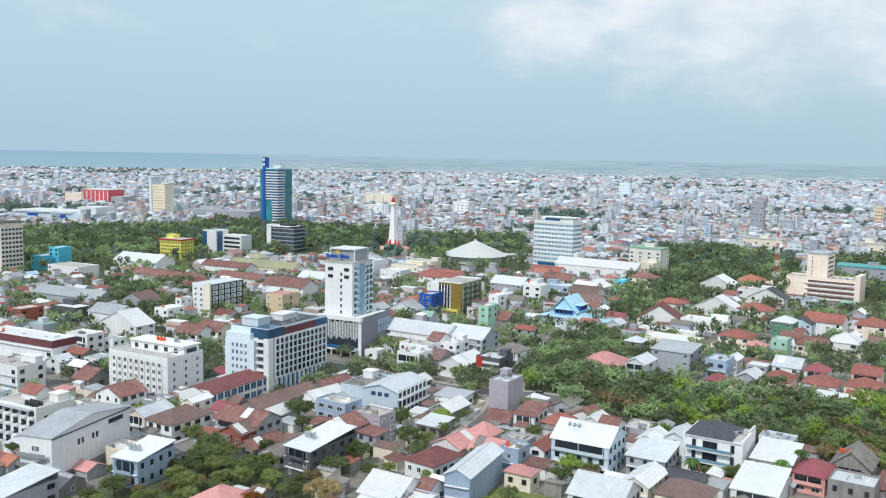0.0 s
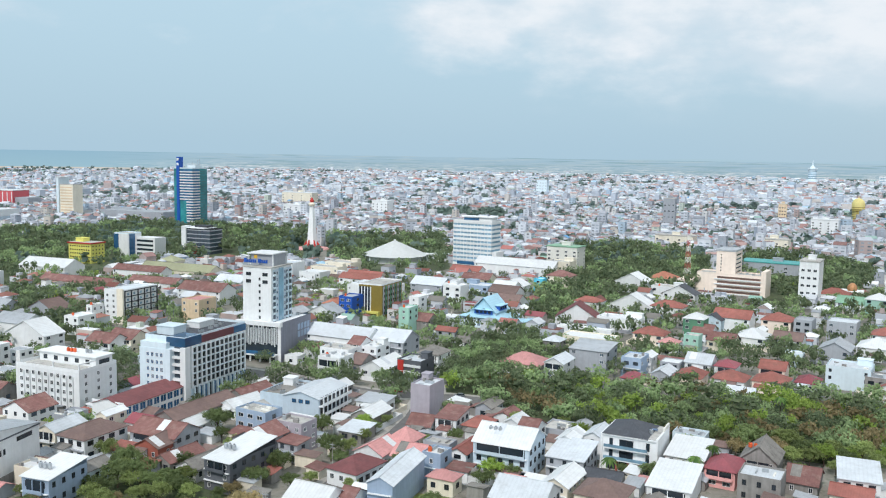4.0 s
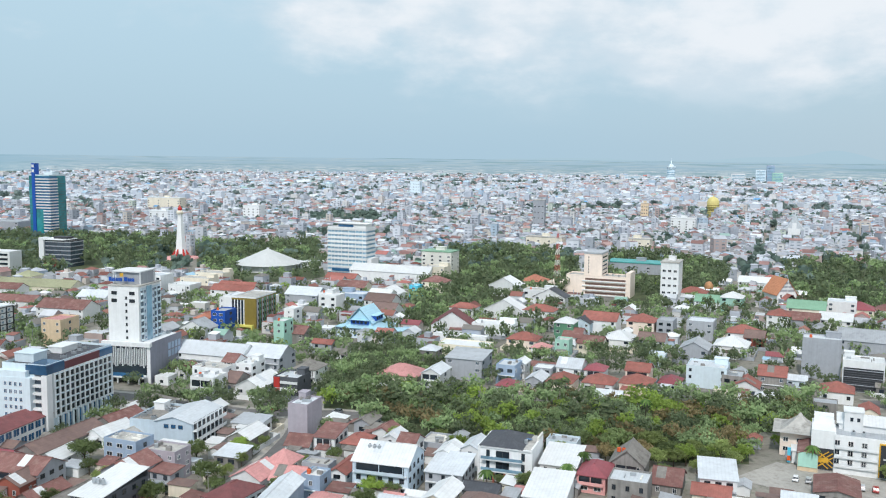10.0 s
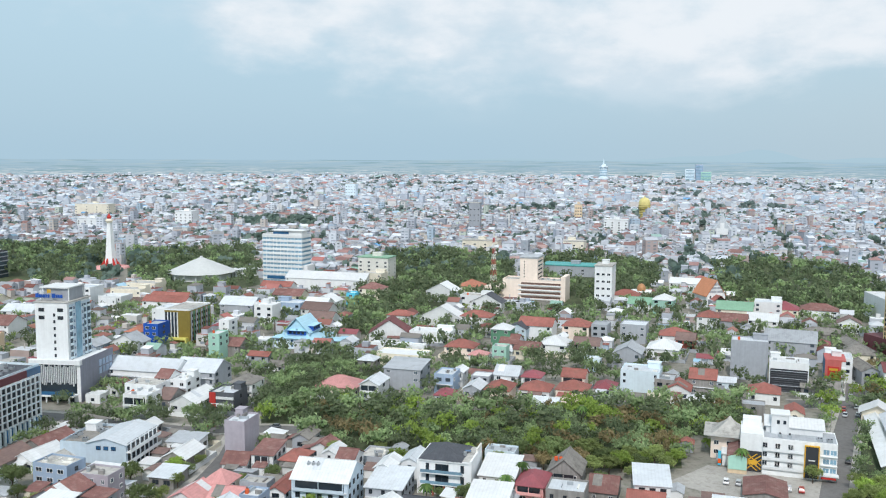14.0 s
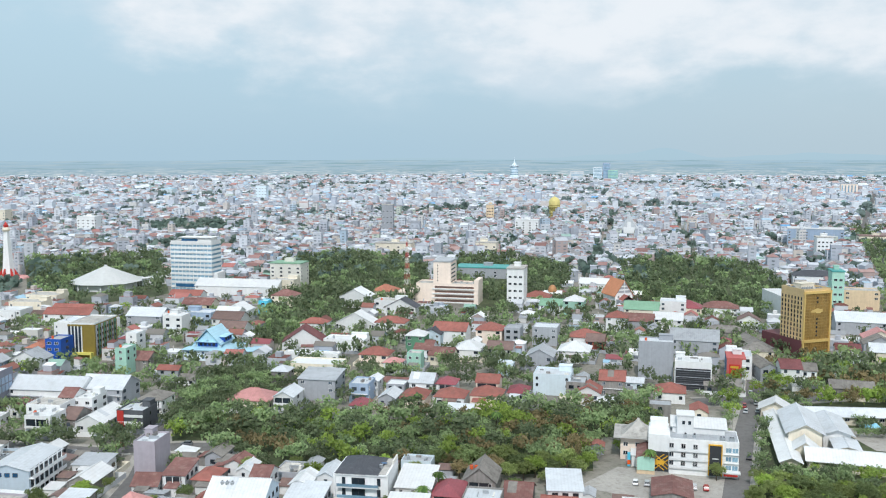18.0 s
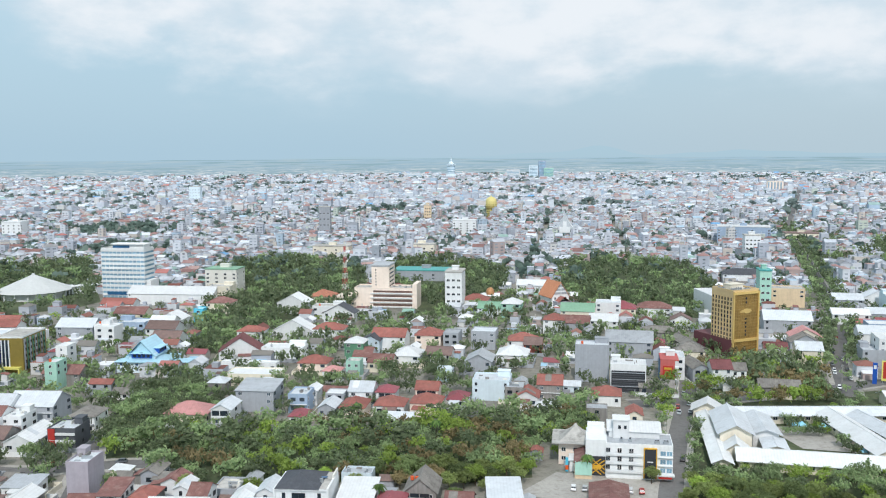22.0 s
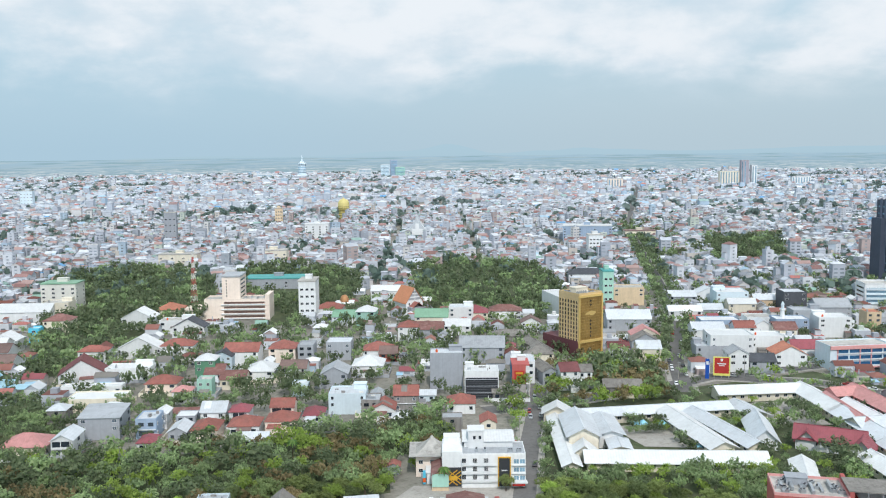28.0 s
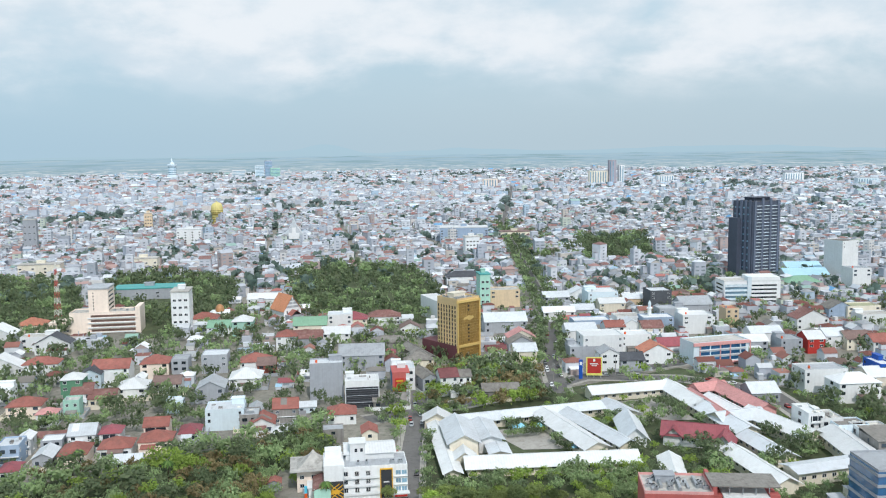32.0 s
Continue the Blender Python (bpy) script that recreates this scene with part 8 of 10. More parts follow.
house(145.8, 623.1, -35, 14.1, 12.0, 8, "hip", "brown", "cream")
house(153.2, 664.5, -35, 19.4, 14.0, 13, "flat", "cement", "cream")
house(122.8, 593.7, -34, 6.5, 9.0, 9, "flat", "blue", "aqua")
house(206.4, 548.3, -37, 21.0, 12.0, 7, "gable_y", "char", "white")
house(180.7, 499.3, -36, 18.8, 12.0, 7, "hip", "tile", "white")
house(162.2, 509.7, -36, 26.1, 12.0, 6, "gable_y", "white", "white")
house(116.5, 444.9, -34, 29.8, 6.0, 4, "flat", "white", "white")
house(-8.2, 408.2, -31, 32.8, 16.0, 9, "gable_x", "silver", "white")
house(13.9, 400.2, -31, 19.9, 16.0, 9, "gable_x", "silver", "grey")
house(-0.9, 385.6, -31, 5.9, 10.0, 10, "gable_x", "rust", "white")
house(-8.9, 378.7, -31, 14.5, 12.0, 9, "flat", "cement", "white")
house(5.4, 383.0, -31, 9.0, 12.0, 9, "flat", "white", "white")
house(-11.0, 366.0, -31, 10.7, 11.0, 8, "flat", "white", "white")
house(9.2, 365.5, -31, 11.5, 19.0, 5, "gable_y", "white", "white")
house(22.4, 360.2, -32, 11.0, 12.0, 8, "flat", "silver", "dark", extra="redpanel")
house(31.4, 379.4, -32, 10.8, 12.0, 7, "hip", "ash", "white")
house(-28.0, 416.3, -30, 10.1, 12.0, 7, "gable_y", "silver", "steelblue")
house(0.1, 371.1, -31, 5.8, 12.0, 5, "gable_x", "brown", "bare")
house(4.8, 550.1, -31, 23.8, 16.0, 11, "flat", "white", "white")
house(0.0, 604.3, -31, 30.9, 12.0, 8, "gable_x", "tile", "white")
house(-25.3, 663.9, -30, 23.7, 14.0, 8, "flat", "cement", "cream")
house(-35.0, 625.4, -30, 12.4, 14.0, 8, "flat", "white", "white")
house(-57.9, 643.4, -29, 27.1, 16.0, 14, "flat", "silver", "white")
house(58.8, 559.0, -33, 9.3, 12.0, 11, "flat", "white", "white")
house(77.7, 579.7, -33, 20.0, 14.0, 7, "flat", "silver", "steelblue")
house(91.2, 547.1, -34, 18.8, 14.0, 8, "gable_x", "brown", "white")
house(92.9, 557.0, -34, 15.1, 12.0, 10, "gable_x", "white", "white")
house(-95.6, 546.9, -28, 31.5, 16.0, 9, "gable_x", "rust", "white")
house(79.7, 624.2, -33, 13.6, 12.0, 6, "gable_x", "rust", "white")
house(379.3, 471.3, -40, 23.1, 16.0, 7, "hip", "crimson", "cream")
house(404.1, 464.5, -40, 23.6, 14.0, 6, "hip", "rust", "white")
house(345.8, 444.3, -40, 17.8, 14.0, 6, "gable_x", "white", "white")
house(343.1, 468.3, -40, 21.7, 16.0, 9, "gable_x", "green", "cream")
house(366.5, 466.3, -40, 16.5, 14.0, 12, "flat", "silver", "white")
house(322.2, 444.6, -40, 20.5, 14.0, 7, "gable_x", "rust", "grey")
house(389.2, 421.0, -40, 13.0, 12.0, 6, "gable_y", "brown", "white")
house(354.0, 402.0, -40, 24.0, 12.0, 5, "hip", "ash", "bare")
house(334.0, 380.0, -40, 8.0, 8.0, 5, "hip", "crimson", "cream")
house(307.0, 304.5, -32, 9.2, 12.0, 10, "gable_x", "maroon", "white")
house(317.5, 303.5, -36, 7.0, 10.0, 8, "gable_x", "ash", "white")
house(305.5, 319.5, -26, 8.0, 20.0, 8, "gable_y", "ash", "grey")
house(379.6, 314.6, -40, 13.0, 13.0, 9, "gable_x", "silver", "cream")
house(378.0, 335.0, -40, 12.0, 9.0, 6, "gable_x", "maroon", "white")
house(396.0, 331.0, -40, 16.0, 11.0, 8, "gable_y", "ash", "grey")
house(409.0, 342.0, -40, 17.0, 12.0, 8, "gable_y", "coral", "cream")
house(441.9, 384.0, -40, 28.4, 18.0, 8, "gable_x", "silver", "grey")
house(440.5, 446.0, -23, 13.0, 38.0, 15, "flat", "white", "white")
house(513.0, 446.5, -40, 23.0, 16.0, 13, "flat", "cement", "beige")
house(567.4, 540.1, -40, 34.2, 16.0, 9, "hip", "char", "white")
house(418.4, 289.9, -40, 23.5, 18.0, 15, "flat", "white", "white")
house(408.8, 295.1, -40, 17.5, 14.0, 9, "flat", "silver", "grey")
house(402.2, 273.3, -40, 10.5, 12.0, 10, "gable_y", "grey", "white")
house(434.5, 263.4, -40, 17.2, 14.0, 7, "gable_y", "orange", "white")
house(455.0, 264.6, -40, 17.9, 14.0, 7, "gable_x", "crimson", "white")
house(412.1, 265.1, -40, 13.7, 12.0, 6, "gable_x", "char", "grey")
house(554.9, 385.2, -40, 23.0, 20.0, 13, "flat", "white", "ice")
house(572.3, 345.7, -40, 15.9, 18.0, 16, "flat", "silver", "dark")
house(523.1, 288.1, -40, 20.1, 16.0, 12, "flat", "white", "white")
house(474.6, 337.0, -40, 24.4, 14.0, 9, "flat", "white", "steelblue")
house(502.0, 326.4, -40, 17.0, 14.0, 9, "flat", "cement", "white")
house(446.7, 325.0, -40, 19.4, 14.0, 9, "gable_x", "silver", "white")
house(507.4, 307.2, -40, 20.7, 14.0, 10, "flat", "white", "steelblue")
house(552.6, 278.0, -40, 9.1, 12.0, 13, "flat", "orange", "beige")
house(583.1, 236.7, -40, 22.0, 14.0, 8, "gable_y", "rust", "white")
house(504.8, 216.8, -40, 13.0, 14.0, 9, "flat", "grey", "grey")
house(520.0, 238.6, -40, 20.2, 12.0, 8, "gable_x", "silver", "white")
house(616.0, 206.6, -40, 23.0, 14.0, 9, "flat", "cement", "white")
house(440.4, 171.5, -40, 22.1, 14.0, 11, "flat", "grey", "white")
house(432.0, 152.0, -40, 21.0, 14.0, 10, "hip", "white", "white")
house(463.8, 151.2, -40, 7.3, 16.0, 13, "flat", "white", "royal")
house(368.7, 147.3, -40, 7.1, 15.0, 10, "flat", "white", "white")
house(372.1, 141.3, -40, 9.7, 12.0, 8, "flat", "cement", "white")
house(361.2, 114.8, -40, 10.7, 14.0, 8, "shed", "ash", "bare")
house(632.0, 237.0, -40, 18.0, 14.0, 8, "gable_y", "ash", "steelblue")
house(642.2, 225.2, -40, 24.4, 14.0, 9, "flat", "olive", "cream")
house(812.0, 303.0, -25, 18.0, 22.0, 36, "flat", "ash", "white")
house(756.0, 269.0, -40, 16.0, 18.0, 20, "flat", "grey", "white")
house(827.3, 346.0, -40, 34.0, 18.0, 7, "gable_x", "blue", "white")
house(783.0, 325.0, -40, 40.0, 20.0, 7, "gable_x", "blue", "white")
house(738.0, 308.0, -40, 30.0, 18.0, 7, "hip", "green", "cream")
house(451.7, 288.7, -40, 18.5, 14.0, 10, "flat", "white", "white")
house(272.1, 309.2, -39, 15.6, 10.0, 4, "gable_x", "ash", "bare")
house(318.9, 279.5, -40, 18.2, 10.0, 5, "gable_x", "ash", "bare")
house(543.1, 419.4, -40, 20.3, 14.0, 7, "gable_x", "silver", "grey")
house(561.4, 409.8, -40, 19.5, 14.0, 8, "gable_y", "silver", "white")
house(494.6, 379.1, -40, 22.7, 12.0, 7, "gable_x", "white", "white")
house(513.3, 371.9, -40, 16.7, 12.0, 7, "gable_x", "silver", "grey")
house(544.3, 368.1, -40, 19.4, 12.0, 8, "gable_x", "white", "cream")
house(571.1, 367.4, -40, 15.5, 12.0, 8, "gable_x", "silver", "beige")
house(537.7, 314.0, -40, 20.1, 14.0, 11, "flat", "grey", "grey")
house(483.4, 312.1, -40, 14.7, 12.0, 8, "gable_y", "silver", "white")
house(486.2, 298.2, -40, 12.5, 12.0, 8, "gable_x", "rust", "cream")
house(518.8, 208.2, -40, 10.7, 14.0, 9, "gable_x", "white", "red")
house(539.1, 204.5, -40, 12.9, 14.0, 8, "gable_x", "silver", "white")
house(561.1, 310.4, -40, 22.3, 18.0, 12, "gable_x", "grey", "grey")
house(528.2, 283.5, -40, 10.0, 14.0, 10, "flat", "ash", "white")
house(544.6, 193.1, -40, 15.4, 14.0, 7, "gable_x", "brown", "cream")
house(545.4, 180.3, -40, 10.9, 14.0, 7, "gable_x", "tile", "white")
house(403.2, 185.0, -40, 14.0, 14.0, 5, "gable_x", "silver", "grey")
house(371.5, 131.7, -40, 13.3, 10.0, 7, "flat", "ash", "ice")
house(372.4, 123.0, -40, 13.2, 10.0, 7, "flat", "cement", "white")
house(489.1, 300.1, -40, 14.2, 12.0, 8, "gable_x", "rust", "white")
house(473.5, 317.8, -40, 12.7, 12.0, 8, "gable_x", "tile", "white")
house(496.8, 234.7, -40, 15.4, 12.0, 7, "gable_x", "white", "grey")
house(454.7, 150.5, -40, 11.7, 14.0, 9, "gable_x", "white", "cream")

# ---- close-set houses between the larger buildings ----
def built(x, y, gap):
    for bx, by, c, s, hw, hd in FEET:
        dx, dy = x - bx, y - by
        if abs(dx * c + dy * s) < hw + gap and abs(-dx * s + dy * c) < hd + gap:
            return True
    return False


# every block that stands so far, so that trees and further houses keep clear of it
FEET = []
for cx_, cy_ in ((-46.8, 287.2), (-9.1, 260.1), (-23.6, 248.8), (-69.2, 254.3), (12.9, 344), (47.3, 321.5), (33.7, 233.9)):
    FEET.append((cx_, cy_, 1, 0, 1.5, 1.5))
# open ground before the landmarks, kept clear of trees and houses
for cx_, cy_, cr_ in ((-226, 716, 17), (-185, 762, 22), (-128, 786, 20), (28, 735, 26), (-49, 842, 20), (-268, 632, 22), (28, 766, 24), (-49, 862, 16), (262, 562, 20), (95, 700, 24), (165, 700, 18), (368, 512, 12), (376, 262, 10), (368, 254, 8), (384, 270, 7), (-47, 818, 20), (-46, 792, 18), (-44, 768, 14), (338, 672, 20), (330, 650, 14), (-58, 366, 7), (-46, 376, 9), (-36, 366, 7), (-30, 377, 6), (-55, 329, 3.5), (-50, 339, 3.5), (-45, 349, 3.5)):
    FEET.append((cx_, cy_, 1, 0, cr_, cr_))
for ob in [o for o in scene.objects if o.parent is None and o.type == "EMPTY"]:
    for ch in ob.children:
        if ch.type == "MESH" and ch.name.split(".")[0] in ("wall", "podium", "body"):
            bb = [Vector(v) for v in ch.bound_box]
            x0, x1, y0, y1 = min(v.x for v in bb), max(v.x for v in bb), min(v.y for v in bb), max(v.y for v in bb)
            a = ob.matrix_basis.to_euler().z
            c_ = ob.matrix_basis @ ch.matrix_basis @ Vector(((x0 + x1) / 2, (y0 + y1) / 2, 0))
            FEET.append((c_.x, c_.y, math.cos(a), math.sin(a), (x1 - x0) / 2, (y1 - y0) / 2))


def inside(x, y, pts):
    hit = False
    for (ax, ay), (bx, by) in zip(pts, pts[1:] + pts[:1]):
        if (ay > y) != (by > y) and x < ax + (y - ay) * (bx - ax) / (by - ay):
            hit = not hit
    return hit


WOOD = [(27, 346), (31, 337), (42, 322), (48, 307), (58, 290), (80, 284), (104, 272), (118, 264), (127, 258), (148, 249), (162, 246), (172, 262), (186, 276), (204, 266), (218, 284),
        (230, 303), (220, 311), (205, 305), (190, 312), (171, 320), (153, 319), (131, 326), (109, 334), (95, 343), (74, 348), (55, 356)]
PARKS = [
    WOOD,
    [(196, 214), (222, 217), (236, 212), (258, 194), (284, 168), (300, 148), (262, 112), (205, 150), (175, 188)],
    [(-471, 982), (-331, 1018), (-280, 1129), (-63, 1041), (-47, 783), (-77, 732), (-121, 770), (-202, 689), (-248, 596), (-322, 640)],
    [(-40, 981), (92, 981), (72, 715), (52, 693), (-1, 684), (-31, 762)],
    [(159, 721), (205, 876), (263, 912), (314, 852), (321, 786), (276, 675), (223, 576), (153, 555), (114, 490), (97, 504)],
    [(347, 791), (414, 802), (433, 746), (421, 681), (327, 551), (261, 541), (300, 633), (294, 671)],
    [(481, 702), (570, 739), (597, 641), (516, 517), (425, 439), (372, 484), (406, 576)],
    [(957, 707), (1041, 649), (827, 505), (750, 542)],
    [(-199, 535), (-168, 528), (-136, 435), (-156, 433)],
    [(330, 255), (372, 300), (350, 340), (300, 335), (262, 305), (255, 285)],
    [(-90, 200), (-30, 195), (-32, 240), (-58, 250), (-92, 236)],
    [(24, 344), (26, 356), (44, 397), (60, 438), (84, 456), (96, 440), (88, 404), (84, 374), (72, 356), (48, 350)],
    [(12, 232), (40, 222), (46, 205), (10, 205)],
    [(170, 118), (430, 100), (430, 245), (345, 268), (262, 290), (215, 225)],
]
def district(seed, r0, r1, a0, a1, cell, tall, w0, w1, keep):
    """House spots on a jittered street grid over a ring sector of the plain."""
    rnd = random.Random(seed)
    spots = []
    n = int(r1 / cell) + 2
    ang = radians(-36)
    ca, sa = math.cos(ang), math.sin(ang)
    for i in range(-n, n + 1):
        for j in range(-n, n + 1):
            if r0 < 1500 and ((i + 4) % 9 == 0 or (j + 6) % 13 == 0):
                continue
            u, v = (i + rnd.uniform(-0.28, 0.28)) * cell, (j + rnd.uniform(-0.28, 0.28)) * cell
            x, y = ca * u - sa * v, sa * u + ca * v
            r = math.hypot(x, y)
            if not r0 <= r < r1 or not radians(a0) < math.atan2(x, y) < radians(a1):
                continue
            if not keep(x, y, rnd):
                continue
            h = rnd.choice((3.5, 4, 6, 6.5, 7, 7, 8, 9.5))
            if rnd.random() < tall:
                h = rnd.uniform(11, 22)
            spots.append((x, y, ang + rnd.choice((0, 0, 0, 0.06, -0.08, 0.5)) + rnd.choice((0, math.pi / 2)), rnd.uniform(w0, w1), rnd.uniform(w0, w1) * 0.8, h, rnd.choice((0, 0, 1, 1, 2))))
    return spots


VILLAS = [(100, 350), (175, 330), (236, 305), (300, 380), (330, 440), (345, 500), (250, 560), (150, 540), (95, 460), (96, 400)]
OPEN_PLOTS = ((2.5, 358, 8), (77.7, 294.6, 8), (181, 270, 9), (171, 253, 8), (131, 246, 9), (150, 247, 9), (121, 258, 7))
LOT = [(112, 262), (150, 240), (168, 250), (176, 240), (192, 232), (214, 221), (190, 190), (166, 200), (146, 226), (128, 240), (116, 250)]


def open_plot(x, y):
    return any((x - a) ** 2 + (y - b) ** 2 < r * r for a, b, r in OPEN_PLOTS)


def near_zone(x, y, rnd):
    """Ground of the middle distance that is neither planted nor built yet."""
    if rnd.random() < (0.24 if math.hypot(x, y) < 300 else 0.46) or near_road(x, y, 6) or built(x, y, 3.4) or open_plot(x, y):
        return False
    if inside(x, y, VILLAS) and rnd.random() < 0.45:
        return False
    return not inside(x, y, LOT) and not any(inside(x, y, p) for p in PARKS)


ROOF_PICK = ["tile", "tile", "tile", "rust", "rust", "rust", "brown", "brown", "silver", "silver", "white", "grey", "grey", "ash", "ash", "cement", "coral", "orange", "crimson", "char", "green"]
WALL_PICK = ["white", "white", "white", "cream", "grey", "grey", "ice", "bare", "bare"]
fill = random.Random(21)
MIDDLE = []
for x, y, yaw, w, d, h, kind in district(31, 205, 760, -34, 80, 12.0, 0.04, 7, 11.0, near_zone):
    if math.hypot(x, y) > 350:
        MIDDLE.append((x, y, radians(street_angle(x)) + (math.pi / 2 if fill.random() < 0.5 else 0), w, d, min(h, 7.5) * 0.85, kind))
        continue
    shape = ("flat", "gable_x", "hip")[kind]
    house(x, y, street_angle(x) + (90 if fill.random() < 0.5 else 0), w, d, min(h, 6.0) * 0.82, shape,
          fill.choice(("cement", "white", "grey", "silver")) if shape == "flat" else fill.choice(ROOF_PICK), fill.choice(WALL_PICK))
    FEET.append((x, y, 1, 0, w / 2, d / 2))
# low sheds, lean-tos and back kitchens that close the gaps between the nearest houses
yard = random.Random(77)
for k in range(1700):
    r_, a_ = math.sqrt(yard.uniform(190 ** 2, 345 ** 2)), radians(yard.uniform(-33, 74))
    x, y = r_ * math.sin(a_), r_ * math.cos(a_)
    w, d, h = yard.uniform(4, 7.5), yard.uniform(3.5, 6.5), yard.uniform(2.6, 3.8)
    if near_road(x, y, 3.2) or open_plot(x, y) or built(x, y, 2.2) or inside(x, y, LOT) or inside(x, y, VILLAS) or any(inside(x, y, p) for p in PARKS):
        continue
    shape, roof = yard.choice(("shed", "gable_x", "shed")), yard.choice(("rust", "brown", "brown", "ash", "ash", "silver", "white", "white", "grey", "grey", "tile", "coral"))
    top = thing("shed", x, y, street_angle(x) + yard.choice((0, 90, 180)), f"low yard shed with a {SHAPE_WORD[shape]} {ROOF_WORD[roof]} roof", "shed", "yard sheds")
    rise = 0.14 * d if shape == "shed" else 0.22 * d
    part("wall", walls_bm(w, d, h, shape, rise), WALL[yard.choice(("white", "bare", "grey", "cream"))], top)
    part("roof", roof_bm(shape, w, d, rise, 0.4, 0.1), ROOF[roof], top, at=pose(0, 0, h))
    FEET.append((x, y, 1, 0, w / 2, d / 2))
MIDDLE.sort(key=lambda q: q[0] ** 2 + q[1] ** 2)
for x, y, yaw, w, d, h, kind in MIDDLE[:60]:
    # simpler houses of the middle distance: walls with windows and doors, and a roof of their own
    shape, roof, wall = ("flat", "gable_x", "hip")[kind], fill.choice(ROOF_PICK), fill.choice(WALL_PICK)
    if shape == "flat":
        roof = fill.choice(("cement", "white", "grey", "silver"))
    rise = 0.26 * (d if kind == 1 else min(w, d))
    bm = walls_bm(w, d, h, shape, rise, 0.5)
    side, front, ks, kf = seen_faces(x, y, math.degrees(yaw))
    sg = -1 if front == "front" else 1
    for i in range(max(1, round(h / 3.3))):
        for u in (-0.26, 0.26):
            y0, y1 = sorted((sg * d / 2, sg * (d / 2 + 0.06)))
            box(bm, u * w - 0.8, u * w + 0.8, y0, y1, 1.0 + i * 3.2, 2.3 + i * 3.2, 1)
        x0, x1 = sorted(((1 if side == "right" else -1) * w / 2, (1 if side == "right" else -1) * (w / 2 + 0.06)))
        box(bm, x0, x1, -0.8, 0.8, 1.0 + i * 3.2, 2.3 + i * 3.2, 1)
    storeys = "two-storey" if h > 5 else "one-storey"
    ob = tagged(new("house", mesh_of(bm, "house", WALL[wall], GLASS)), f"{storeys} {WALL_WORD.get(wall, wall)} house with a {SHAPE_WORD[shape]} {ROOF_WORD[roof]} roof", "house", "town houses")
    ob.matrix_basis = Matrix.Translation((x, y, 0)) @ Matrix.Rotation(yaw, 4, "Z")
    if shape == "flat":
        bm = bmesh.new()
        box(bm, -w / 2 + 0.22, w / 2 - 0.22, -d / 2 + 0.22, d / 2 - 0.22, h, h + 0.12)
        part("roof", bm, ROOF[roof], ob)
    else:
        part("roof", roof_bm(shape, w, d, rise), ROOF[roof], ob, at=pose(0, 0, h))
FEET.extend((q[0], q[1], 1, 0, q[3] / 2, q[4] / 2) for q in MIDDLE)

# ---- trees ----
def crown_mesh(seed, material, lobes, leaf, count):
    """A crown one metre in radius and height: many clumps heaped over a dome, each a knot of foliage covered by leaf sprays."""
    rnd = random.Random(seed)
    balls = [(Vector((0, 0, 0.46)), 0.44)]
    for i in range(lobes):
        a = i * 2.39996 + rnd.uniform(-0.35, 0.35)
        u = math.sqrt((i + 0.6) / lobes)
        r = rnd.uniform(0.15, 0.26) * (14 / lobes) ** 0.25
        rad = min(u, 1.0) * rnd.uniform(0.62, 0.86)
        balls.append((Vector((rad * math.cos(a), rad * math.sin(a), 0.24 + 0.56 * math.sqrt(max(0.0, 1 - rad * rad)) * rnd.uniform(0.55, 1.12))), r))
    verts, faces = [], []
    ico = bmesh.new()
    bmesh.ops.create_icosphere(ico, subdivisions=1, radius=1.0)
    ico.verts.index_update()
    shell = [v.co.copy() for v in ico.verts]
    tris = [[v.index for v in f.verts] for f in ico.faces]
    ico.free()
    if leaf > 0.08:
        shell = [Vector(q) for q in ((1, 0, 0), (0, 1, 0), (-1, 0, 0), (0, -1, 0), (0, 0, 1), (0, 0, -1))]
        tris = [(0, 1, 4), (1, 2, 4), (2, 3, 4), (3, 0, 4), (1, 0, 5), (2, 1, 5), (3, 2, 5), (0, 3, 5)]
    for c, r in balls:
        k = len(verts)
        verts.extend(c + Vector((v.x, v.y, v.z * 0.6)) * r * rnd.uniform(0.42, 0.72) for v in shell)
        faces.extend([tuple(k + i for i in f) for f in tris])
    weights = [b[1] ** 2 for b in balls]
    for _ in range(count):
        c, r = rnd.choices(balls, weights)[0]
        dirn = Vector((rnd.gauss(0, 1), rnd.gauss(0, 1), rnd.gauss(0.45, 1))).normalized()
        p = c + Vector((dirn.x, dirn.y, dirn.z * 0.62)) * r * rnd.uniform(0.75, 1.35)
        if p.z < 0.14:
            continue
        nrm = (dirn + Vector((rnd.uniform(-0.5, 0.5), rnd.uniform(-0.5, 0.5), rnd.uniform(-0.1, 0.6)))).normalized()
        t = nrm.orthogonal().normalized()
        t.rotate(Matrix.Rotation(rnd.uniform(0, math.tau), 3, nrm))
        b = nrm.cross(t)
        s = leaf * rnd.uniform(0.6, 1.3)
        k = len(verts)
        for u, v, w in ((-1, -0.25, -0.1), (0.15, -0.7, 0.15), (1, 0.2, -0.15), (-0.2, 0.7, 0.1)):
            verts.append(p + (t * u * rnd.uniform(0.7, 1.1) + b * v + nrm * w) * s)
        faces.append((k, k + 1, k + 2, k + 3))
    me = bpy.data.meshes.new("crown")
    me.from_pydata(verts, [], faces)
    me.materials.append(material)
    return me


